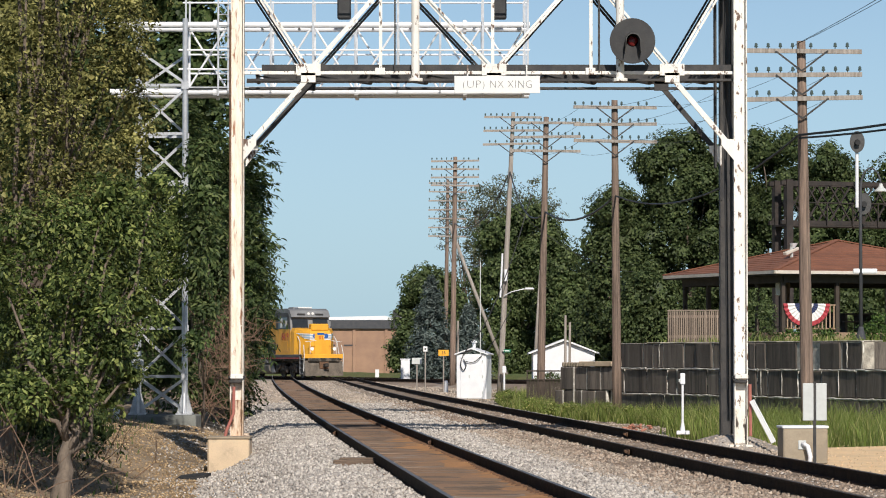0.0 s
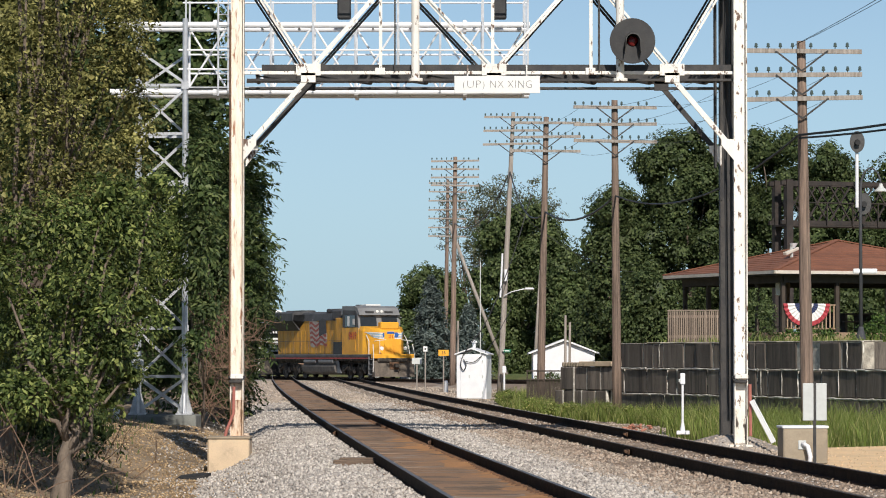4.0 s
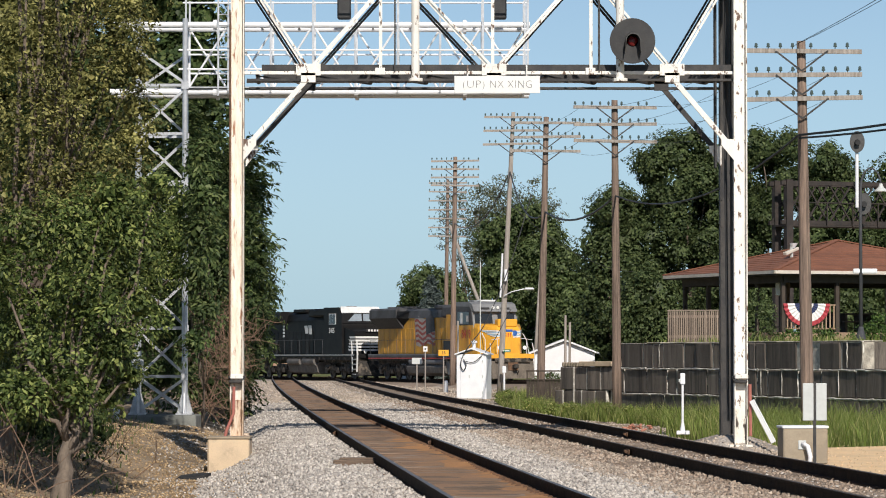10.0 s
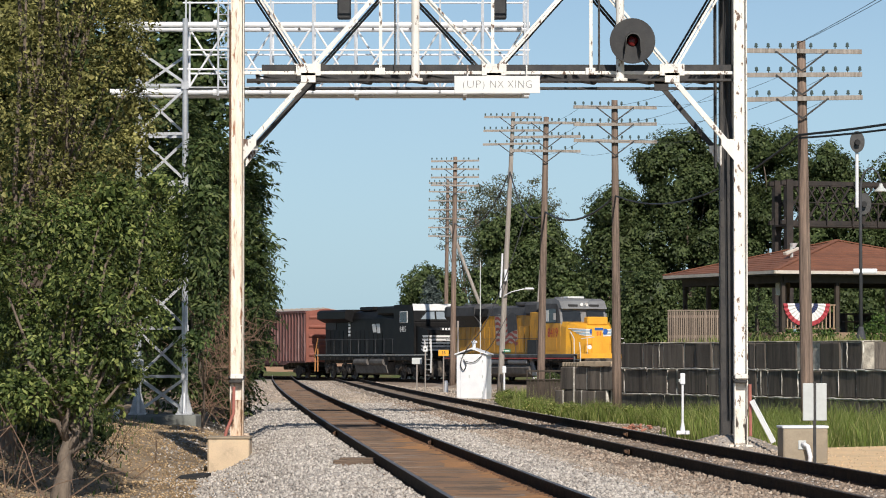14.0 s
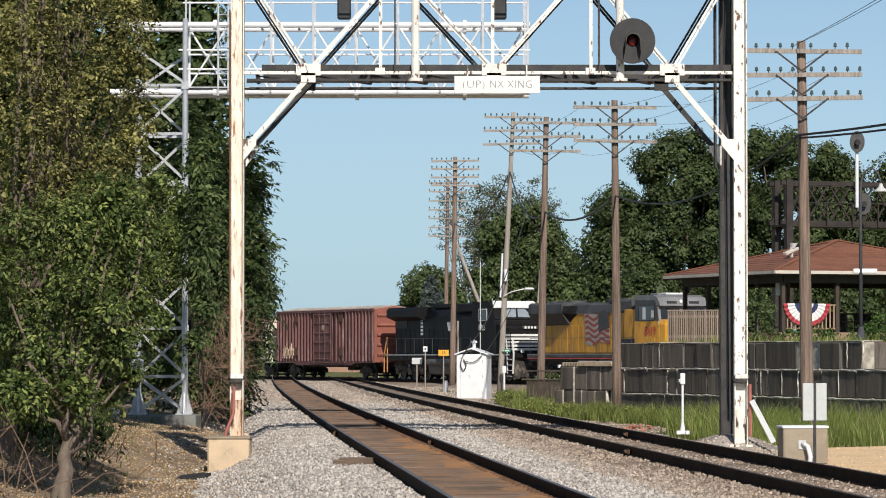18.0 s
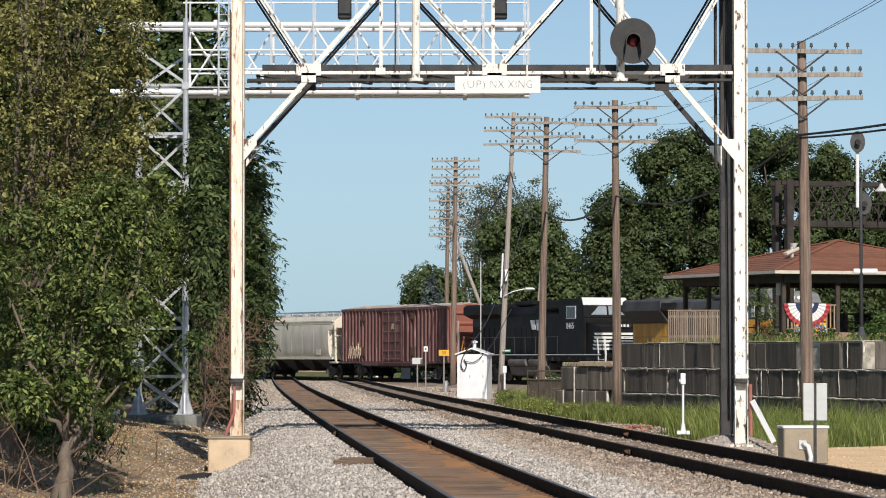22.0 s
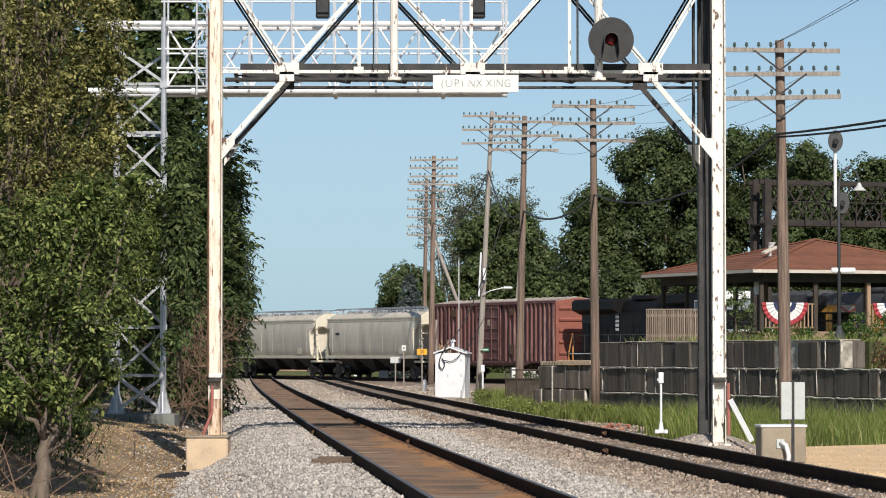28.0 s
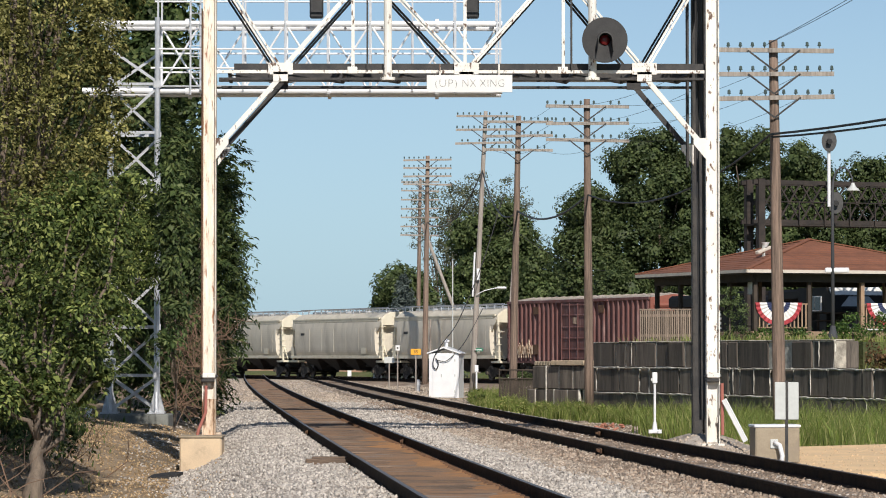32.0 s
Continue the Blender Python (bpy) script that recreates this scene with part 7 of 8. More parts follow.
        fl = part("flag_field", Geo().prism([(-3.1, 3.9), (-2.4, 4.05), (-1.2, 3.85), (-0.4, 4.0), (0.3, 3.9), (0.5, 2.5), (-0.4, 2.25), (-1.3, 2.4), (-2.1, 2.1), (-2.8, 2.2)], y - 0.006, y + 0.006), "flag_white", root, "painted waving flag")
        for k in range(5):
            pts = []
            for q in range(9):
                u = q / 8
                pts.append((-3.0 + 3.35 * u + 0.05 * k, 3.78 - 0.33 * k + 0.14 * math.sin(u * 11 + 0.6)))
            g = Geo()
            for (x0, z0), (x1, z1) in zip(pts, pts[1:]):
                g.add([(x0, y * 1.012, z0), (x1, y * 1.012, z1), (x1, y * 1.012, z1 - 0.17), (x0, y * 1.012, z0 - 0.17)], [(0, 1, 2, 3)])
            part("stripe", g, "flag_red", fl)
        part("canton", Geo().prism([(-1.1, 3.9), (-0.35, 4.15), (0.35, 4.0), (0.5, 3.1), (-0.3, 3.0), (-1.0, 2.85)], y * 1.02 - 0.004, y * 1.02 + 0.004), "roof_dark", fl)
    # cab and nose
    part("cab", Geo().prism([(4.9, 1.62), (8.1, 1.62), (8.1, 3.1), (8.0, 3.42), (4.9, 3.42)], -1.55, 1.55), "loco_yellow", root)
    part("cab_upper", Geo().prism([(4.95, 3.42), (8.0, 3.42), (7.75, 4.3), (7.5, 4.55), (4.95, 4.6)], -1.53, 1.53), "loco_soot", root)
    part("cab_roof", Geo().prism([(4.7, 4.35), (7.55, 4.3), (8.15, 4.25), (7.75, 4.72), (7.2, 4.86), (4.8, 4.88)], -1.5, 1.5), "loco_grey", root)
    part("windscreen_surround", Geo().add([(8.13, -1.53, 3.12), (8.13, 1.53, 3.12), (7.83, 1.5, 4.25), (7.83, -1.5, 4.25), (8.0, -1.53, 3.12), (8.0, 1.53, 3.12), (7.7, 1.5, 4.25), (7.7, -1.5, 4.25)],
                                          [(0, 1, 2, 3), (7, 6, 5, 4), (0, 4, 5, 1), (1, 5, 6, 2), (2, 6, 7, 3), (3, 7, 4, 0)]), "loco_grey", root)
    for s in (-1, 1):
        part("windscreen", Geo().add([(8.135, s * 0.2, 3.4), (8.085, s * 1.38, 3.4), (7.9, s * 1.36, 4.1), (7.95, s * 0.2, 4.12), (8.155, s * 0.2, 3.42), (8.105, s * 1.36, 3.42), (7.92, s * 1.34, 4.08), (7.97, s * 0.2, 4.1)],
                                     [(0, 1, 2, 3), (7, 6, 5, 4), (0, 4, 5, 1), (1, 5, 6, 2), (2, 6, 7, 3), (3, 7, 4, 0)]), "glass", root)
        part("side_window", Geo().box((6.5, s * 1.56, 3.85), (1.9, 0.03, 0.78), bev=0.01), "glass", root)
        part("window_frame", Geo().box((6.2, s * 1.575, 3.85), (0.36, 0.03, 0.66), bev=0.01), "white_paint", root)
        part("mirror", Geo().box((7.5, s * 1.68, 3.8), (0.06, 0.18, 0.4), bev=0.01), "loco_grey", root)
    vs, fs = [], []
    for q, (dx, w, top) in enumerate(((8.1, 1.55, 3.5), (8.75, 1.52, 3.45), (10.15, 0.82, 3.38))):
        back = 0.22 if q == 2 else 0.0
        vs += [(dx, -w, 1.62), (dx, w, 1.62), (dx, w - 0.02, top - 0.26), (dx - back, w - 0.12, top), (dx - back, 0.12 - w, top), (dx, 0.02 - w, top - 0.26)]
        if q:
            fs += [(6 * q - 6 + j, 6 * q - 6 + (j + 1) % 6, 6 * q + (j + 1) % 6, 6 * q + j) for j in range(6)]
    fs += [(5, 4, 3, 2, 1, 0), (12, 13, 14, 17), (17, 14, 15, 16)]
    part("nose", Geo().add(vs, fs), "loco_yellow", root, "yellow tapered nose")
    part("nose_door", Geo().box((10.18, -0.1, 2.35), (0.06, 0.72, 1.5), bev=0.02), "loco_yellow", root)
    part("headlight_box", Geo().box((9.8, 0, 3.52), (0.6, 1.35, 0.5), bev=0.08), "loco_yellow", root)
    # winged crest
    for s in (-1, 1):
        for k in range(5):
            z, reach = 3.06 - k * 0.085, 0.86 - k * 0.13
            far = (10.165 - 1.4 * reach, s * (0.835 + 0.7 * reach))
            part("wing", Geo().add([(10.165, s * 0.3, z - 0.02), (10.165, s * 0.82, z + 0.01), (*far, z + 0.06), (*far, z + 0.02), (10.165, s * 0.82, z - 0.06), (10.165, s * 0.3, z - 0.085),
                                    (10.135, s * 0.3, z - 0.02), (10.135, s * 0.8, z + 0.01), (far[0] - 0.02, far[1] - s * 0.03, z + 0.06), (far[0] - 0.02, far[1] - s * 0.03, z + 0.02), (10.135, s * 0.8, z - 0.06), (10.135, s * 0.3, z - 0.085)],
                                   [(0, 1, 4, 5), (1, 2, 3, 4), (11, 10, 7, 6), (10, 9, 8, 7)] + [(j, j + 6, (j + 1) % 6 + 6, (j + 1) % 6) for j in range(6)]),
                 ("white_paint", "sky_livery")[k % 2], root)
        part("crest_side", Geo().lathe([(0.17, 0), (0.17, 0.03)], 16, pose(10.16, s * 0.42, 2.92, 0, 90)), "blue_livery", root)
    part("crest", Geo().prism([(-0.26, 3.14), (0.26, 3.14), (0.3, 2.9), (0.2, 2.66), (0, 2.54), (-0.2, 2.66), (-0.3, 2.9)], 10.16, 10.2, "x"), "white_paint", root)
    part("crest_top", Geo().box((10.21, 0, 3.06), (0.02, 0.54, 0.15), bev=0.005), "blue_livery", root)
    for k in range(3):
        part("crest_bar", Geo().box((10.205, -0.12 + k * 0.12, 2.8), (0.014, 0.05, 0.24)), "red_livery", root)
    for s in (-1, 1):
        part("ditch_light", Geo().lathe([(0.02, 0.0), (0.13, 0.01), (0.13, 0.05)], 14, pose(10.72, s * 0.86, 2.02, 0, 90)), "dead_lamp", root)
        part("number_board", Geo().box((8.0, s * 0.7, 4.42), (0.1, 0.62, 0.18), bev=0.02), "black", root)
        part("head_lamp", Geo().lathe([(0.02, 0), (0.1, 0.01), (0.1, 0.03)], 12, pose(8.06, s * 0.16, 4.5, 0, 90)), "dead_lamp", root)
        part("horn", Geo().tube([(5.6, s * 0.3, 4.85), (6.3, s * 0.35, 4.9)], [0.03, 0.09], 8), "white_paint", root)
    part("roof_antenna", Geo().box((6.6, 0, 4.93), (0.7, 1.1, 0.12), bev=0.03), "white_paint", root)
    part("air_conditioner", Geo().box((5.6, 0, 4.86), (1.0, 1.3, 0.24), bev=0.05), "loco_grey", root)
    # front platform, pilot and steps
    part("front_sill", Geo().box((10.55, 0, 1.5), (0.5, 3.0, 0.3), bev=0.03), "loco_yellow", root)
    part("anticlimber", Geo().box((10.85, 0, 1.25), (0.26, 2.4, 0.26), bev=0.05), "under", root)
    part("pilot", Geo().prism([(10.4, 1.2), (10.78, 1.2), (11.0, 0.14), (10.4, 0.14)], -1.45, 1.45), "dusty_plough", root, "dusty grey-brown snow plough")
    part("drawbar_pocket", Geo().box((10.9, 0, 0.88), (0.1, 0.7, 0.5), bev=0.03), "rust_iron", root)
    for s in (-1, 1):
        for k in range(4):
            part("step", Geo().box((10.25, s * 1.42, 0.3 + k * 0.33), (0.6, 0.26, 0.04)), "loco_grey", root)
        part("step_well", Geo().box((10.0, s * 1.35, 0.85), (0.05, 0.4, 1.3)), "loco_grey", root)
        handrail(root, [(10.75, s * 1.5, 0.45), (10.85, s * 1.5, 1.6), (10.6, s * 1.45, 2.3)], [], "rail_grab", 0.03)
        handrail(root, [(10.0, s * 1.5, 0.45), (9.95, s * 1.5, 1.7), (9.75, s * 1.42, 2.5), (9.2, s * 1.4, 2.9)], [], "rail_grab", 0.03)
        handrail(root, [(4.6, s * 1.5, 2.55), (-10.0, s * 1.5, 2.55)], [(4.4 - k * 1.6, s * 1.5, 2.55) for k in range(10)], "loco_soot", 0.014)
        w = lettering("8419", 0.75, "red_livery", 0.004)
        part("number", w, "", root, m=pose(7.0, s * 1.575, 2.85) @ (pose(0, 0, 0) if s < 0 else pose(0, 0, 0, 0, 0, 180)))
        part("cab_door_panel", Geo().box((7.0, s * 1.56, 2.2), (1.1, 0.02, 0.7), bev=0.008), "loco_yellow", root)
    handrail(root, [(10.7, -1.4, 2.5), (10.75, -0.55, 2.6)], [(10.72, -1.0, 2.55)], "rail_grab")
    handrail(root, [(10.7, 1.4, 2.5), (10.75, 0.55, 2.6)], [(10.72, 1.0, 2.55)], "rail_grab")
    return root


def black_locomotive():
    root = thing("black_locomotive", pose(0, 0, 0), "black six-axle diesel locomotive with white nose stripes", "locomotive")
    truck3(root, 6.3)
    truck3(root, -6.3)
    coupler(root, 10.3, 1)
    coupler(root, -10.3, -1)
    part("frame", Geo().box((0, 0, 1.38), (20.4, 2.9, 0.34), bev=0.03).box((0, 0, 1.15), (20.0, 1.6, 0.3)), "under", root)
    for s in (-1, 1):
        part("side_sill", Geo().box((0, s * 1.5, 1.5), (20.0, 0.05, 0.12), bev=0.01), "loco_black", root)
        part("sill_stripe", Geo().box((0, s * 1.53, 1.57), (19.8, 0.02, 0.05)), "white_paint", root)
    part("walkway", Geo().box((0, 0, 1.6), (20.2, 3.06, 0.06)), "loco_black", root)
    part("fuel_tank", Geo().prism([(-1.2, 1.1), (1.2, 1.1), (1.42, 0.85), (1.3, 0.4), (0.9, 0.28), (-0.9, 0.28), (-1.3, 0.4), (-1.42, 0.85)], -2.9, 2.6, "x"), "tank_grey", root)
    for s in (-1, 1):
        for a, b in ((-2.8, -0.4), (0.1, 2.4)):
            part("air_reservoir", Geo().tube([(a, s * 1.36, 1.12), (b, s * 1.36, 1.12)], 0.24, 12), "tank_grey", root)
    part("long_hood", Geo().box((-2.7, 0, 2.85), (13.6, 1.9, 2.5), bev=0.05), "loco_black", root)
    for k in range(15):
        for s in (-1, 1):
            part("hood_door", Geo().box((-8.8 + k * 0.78, s * 0.965, 2.45), (0.70, 0.03, 1.5), bev=0.008), "loco_black", root)
    part("hood_roof", Geo().prism([(-0.98, 3.95), (0.98, 3.95), (0.8, 4.4), (0.5, 4.52), (-0.5, 4.52), (-0.8, 4.4)], -5.0, 4.2, "x"), "loco_black", root)
    part("radiator", Geo().prism([(-0.98, 3.75), (0.98, 3.75), (1.54, 4.0), (1.54, 4.45), (1.35, 4.6), (-1.35, 4.6), (-1.54, 4.45), (-1.54, 4.0)], -9.6, -4.4, "x"), "loco_black", root)
    part("radiator_intake", Geo().box((-8.4, 0, 3.55), (2.0, 1.98, 0.55), bev=0.02), "black", root)
    part("roof_box", Geo().box((-2.2, 0, 4.62), (2.4, 1.7, 0.26), bev=0.06), "loco_black", root)
    part("blower_box", Geo().box((2.4, 0, 4.45), (3.6, 2.5, 0.55), bev=0.1), "loco_black", root)
    part("exhaust", Geo().box((0.2, 0, 4.62), (0.8, 0.5, 0.25), bev=0.03), "black", root)
    for s in (-1, 1):
        part("equipment_cabinet", Geo().box((3.3, s * 1.12, 2.8), (1.9, 0.5, 2.3), bev=0.04), "loco_black", root)
        # cream road name and emblem reduced to plain shapes
        for k in range(5):
            part("emblem_bar", Geo().box((-4.9, s * 1.0, 2.9 + k * 0.23), (0.38, 0.012, 0.15)), "white_paint", root)
        part("emblem", Geo().prism([(-0.85, 3.6), (-0.25, 3.6), (-0.05, 3.05), (-0.62, 3.05)], s * 0.985 - 0.006, s * 0.985 + 0.006), "white_paint", root)
        part("emblem", Geo().prism([(-0.08, 3.62), (0.55, 3.62), (0.6, 3.0), (0.12, 3.0)], s * 0.985 - 0.006, s * 0.985 + 0.006), "white_paint", root)
        part("number", lettering("8465", 0.52, "white_paint", 0.004), "", root, m=pose(5.9, s * 1.575, 3.2) @ (pose(0, 0, 0) if s < 0 else pose(0, 0, 0, 0, 0, 180)))
    part("cab", Geo().prism([(4.3, 1.62), (7.7, 1.62), (7.7, 3.6), (7.5, 4.36), (7.1, 4.62), (4.3, 4.66)], -1.55, 1.55), "loco_black", root)
    part("cab_roof", Geo().prism([(4.2, 4.56), (7.05, 4.56), (7.0, 4.76), (4.2, 4.78)], -1.5, 1.5), "loco_black", root)
    part("brow", Geo().add([(7.62, -1.55, 4.38), (7.62, 1.55, 4.38), (7.15, 1.42, 4.82), (7.15, -1.42, 4.82), (7.5, -1.5, 4.34), (7.5, 1.5, 4.34), (6.95, 1.35, 4.7), (6.95, -1.35, 4.7)],
                           [(0, 1, 2, 3), (7, 6, 5, 4), (0, 4, 5, 1), (1, 5, 6, 2), (2, 6, 7, 3), (3, 7, 4, 0)]), "white_paint", root, "white brow above the windscreen")
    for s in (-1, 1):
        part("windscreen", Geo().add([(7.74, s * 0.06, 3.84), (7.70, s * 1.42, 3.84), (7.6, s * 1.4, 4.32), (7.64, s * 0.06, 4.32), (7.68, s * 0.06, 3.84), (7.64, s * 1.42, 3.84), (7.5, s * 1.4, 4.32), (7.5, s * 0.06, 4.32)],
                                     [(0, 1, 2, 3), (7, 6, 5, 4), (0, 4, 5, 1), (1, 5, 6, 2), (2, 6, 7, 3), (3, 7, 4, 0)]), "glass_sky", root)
        part("window_frame", Geo().box((6.0, s * 1.56, 3.98), (1.3, 0.03, 0.74), bev=0.01), "white_paint", root)
        part("side_window", Geo().box((5.72, s * 1.58, 3.98), (0.5, 0.03, 0.64), bev=0.01).box((6.28, s * 1.58, 3.98), (0.5, 0.03, 0.64), bev=0.01), "glass", root)
    part("windscreen_surround", Geo().prism([(7.6, 3.7), (7.735, 3.7), (7.61, 4.4), (7.5, 4.4)], -1.53, 1.53), "loco_black", root)
    part("nose", Geo().prism([(7.65, 1.62), (9.7, 1.62), (9.7, 2.95), (9.45, 3.15), (7.65, 3.42)], -1.4, 1.4), "loco_black", root)
    for k in range(5):
        part("nose_stripe", Geo().box((9.712, 0, 1.9 + k * 0.21), (0.02, 2.7, 0.13)), "white_paint", root)
        for s in (-1, 1):
            part("nose_stripe", Geo().prism([(9.7, 1.835 + k * 0.21), (9.7, 1.965 + k * 0.21), (8.5 + 0.05 * k, 1.965 + k * 0.21), (8.7 + 0.05 * k, 1.835 + k * 0.21)], s * 1.402 - 0.008, s * 1.402 + 0.008), "white_paint", root)
    part("number_plate_board", Geo().box((9.55, 0, 3.2), (0.2, 1.1, 0.22), bev=0.03), "black", root)
    for k in range(4):
        part("plate_bar", Geo().box((9.66, -0.33 + k * 0.22, 3.2), (0.012, 0.13, 0.14)), "white_paint", root)
    part("front_sill", Geo().box((10.15, 0, 1.5), (0.5, 3.0, 0.28), bev=0.03), "loco_black", root)
    part("pilot", Geo().prism([(10.05, 1.2), (10.35, 1.2), (10.6, 0.16), (10.05, 0.16)], -1.45, 1.45), "under", root)
    for s in (-1, 1):
        part("ditch_light", Geo().lathe([(0.02, 0.0), (0.12, 0.01), (0.12, 0.05)], 14, pose(10.4, s * 0.9, 1.8, 0, 90)), "dead_lamp", root)
        for k in range(4):
            part("step", Geo().box((9.85, s * 1.42, 0.3 + k * 0.33), (0.6, 0.26, 0.04)), "rail_grab", root)
        handrail(root, [(10.35, s * 1.5, 0.45), (10.45, s * 1.5, 1.6), (10.2, s * 1.45, 2.5)], [], "rail_grab", 0.06)
        handrail(root, [(9.55, s * 1.5, 0.45), (9.5, s * 1.5, 1.7), (9.3, s * 1.48, 2.5)], [], "rail_grab", 0.045)
        handrail(root, [(4.2, s * 1.5, 2.6), (-9.7, s * 1.5, 2.6)], [(4.0 - k * 1.5, s * 1.5, 2.6) for k in range(10)], "loco_soot", 0.018)
        handrail(root, [(-10.1, s * 1.5, 0.45), (-10.05, s * 1.5, 1.7), (-9.7, s * 1.45, 2.7)], [], "orange_rail", 0.04)
        handrail(root, [(-9.5, s * 1.52, 0.45), (-9.5, s * 1.52, 2.0)], [], "orange_rail", 0.04)
    part("rear_sill", Geo().box((-10.1, 0, 1.5), (0.4, 3.0, 0.3), bev=0.03), "loco_black", root)
    part("roof_horn", Geo().box((5.6, 0, 4.8), (0.7, 0.6, 0.14), bev=0.03), "loco_black", root)
    return root


def boxcar():
    root = thing("boxcar", pose(0, 0, 0), "weathered oxide-brown ribbed boxcar with faded paint and graffiti", "boxcar")
    H = 9.35
    truck2(root, 6.9)
    truck2(root, -6.9)
    coupler(root, H, 1)
    coupler(root, -H, -1)
    part("underframe", Geo().box((0, 0, 0.95), (18.0, 0.9, 0.45)).box((0, 0, 1.1), (18.4, 2.6, 0.16)).box((1.0, 0.6, 0.72), (1.2, 0.9, 0.4), bev=0.05), "under", root)
    part("body", Geo().box((0, 0, 2.75), (2 * H - 0.1, 2.94, 3.4), bev=0.02), "box_brown", root)
    for s in (-1, 1):
        for k in range(31):
            x = -H + 0.2 + k * (2 * H - 0.4) / 30
            if abs(x) < 1.85:
                continue
            part("side_post", Geo().prism([(x - 0.11, s * 1.46), (x - 0.06, s * 1.58), (x + 0.06, s * 1.58), (x + 0.11, s * 1.46)], 1.12, 4.3, "z"), "box_brown", root)
        part("side_sill", Geo().prism([(-H, 1.12), (H, 1.12), (H, 1.02), (H - 3.4, 1.0), (H - 4.2, 0.85), (-H + 4.2, 0.85), (-H + 3.4, 1.0), (-H, 1.02)], s * 1.5 - 0.05, s * 1.5 + 0.05), "box_brown", root)
        part("top_rail", Geo().box((0, s * 1.52, 4.38), (2 * H, 0.12, 0.16), bev=0.02), "box_brown", root)
        dr = part("door", Geo().box((0, s * 1.56, 2.7), (3.6, 0.06, 3.2), bev=0.02), "box_brown", root)
        for z in (1.25, 1.75, 2.35, 2.95, 3.6, 4.15):
            part("door_rib", Geo().box((0, s * 1.61, z), (3.2, 0.06, 0.1), bev=0.02), "box_brown", dr)
        for x in (-1.6, -0.55, 0.55, 1.6):
            part("lock_rod", Geo().tube([(x, s * 1.64, 1.15), (x, s * 1.64, 4.25)], 0.03, 6), "box_brown", dr)
        part("placard", Geo().box((0.1, s * 1.6, 3.3), (0.5, 0.02, 0.35)), "white_steel_rusty", dr)
        part("door_track", Geo().box((1.0, s * 1.6, 1.05), (6.6, 0.1, 0.1)), "box_brown", root)
        part("door_track", Geo().box((1.0, s * 1.6, 4.34), (6.6, 0.1, 0.08)), "box_brown", root)
        # faint scribbles near the sill
        for k in range(7):
            x = -7.9 + k * 0.33
            part("graffiti_stroke", Geo().tube([(x, s * 1.6, 1.3), (x + 0.12, s * 1.6, 1.9 + 0.2 * (k % 3)), (x + 0.2, s * 1.6, 1.5), (x + 0.3, s * 1.6, 2.0)], 0.035, 4), "white_steel_rusty", root)
        for x in (-H + 0.35, H - 0.35):
            for k in range(5):
                part("grab_iron", Geo().tube([(x - 0.22, s * 1.62, 1.35 + k * 0.4), (x + 0.22, s * 1.62, 1.35 + k * 0.4)], 0.018, 5), "box_brown", root)
        for x in (2.1 + 1.4, -5.2):
            part("patch", Geo().box((x, s * 1.6, 1.75), (0.7, 0.02, 0.55)), "rust_iron", root)
            part("patch", Geo().box((x, s * 1.6, 3.9), (0.7, 0.02, 0.4)), "rust_iron", root)
    part("roof", Geo().prism([(-1.56, 4.44), (1.56, 4.44), (0, 4.66)], -H, H, "x"), "galv_roof", root)
    for k in range(18):
        x = -H + 0.5 + k * (2 * H - 1) / 17
        part("roof_seam", Geo().prism([(-1.57, 4.46), (0, 4.7), (1.57, 4.46), (0, 4.64)], x - 0.05, x + 0.05, "x"), "galv_roof", root)
    for s in (-1, 1):
        part("end", Geo().prism([(-1.5, 1.05), (1.5, 1.05), (1.5, 4.42), (0, 4.62), (-1.5, 4.42)], s * (H + 0.0) - 0.06, s * H + 0.06, "x"), "box_red", root, "ribbed end in a red brightened for sunlight")
        for k in range(5):
            part("end_rib", Geo().tube([(s * (H + 0.05), -1.3, 1.55 + k * 0.62), (s * (H + 0.05), 1.3, 1.55 + k * 0.62)], 0.12, 8), "box_red", root)
        part("end_plate", Geo().box((s * (H + 0.19), 0.95, 3.6), (0.02, 0.7, 0.24)), "white_steel_rusty", root)
        part("end_dot", Geo().lathe([(0.16, 0), (0.16, 0.02)], 14, pose(s * (H + 0.19), 0.95, 2.9, 0, 90)), "white_paint", root)
        part("brake_step", Geo().box((s * (H + 0.25), 0.3, 1.6), (0.35, 1.4, 0.05)), "box_red", root)
        for k in range(4):
            part("ladder_rung", Geo().tube([(s * (H + 0.16), 1.0, 1.4 + k * 0.4), (s * (H + 0.16), 1.45, 1.4 + k * 0.4)], 0.02, 5), "box_red", root)
    return root


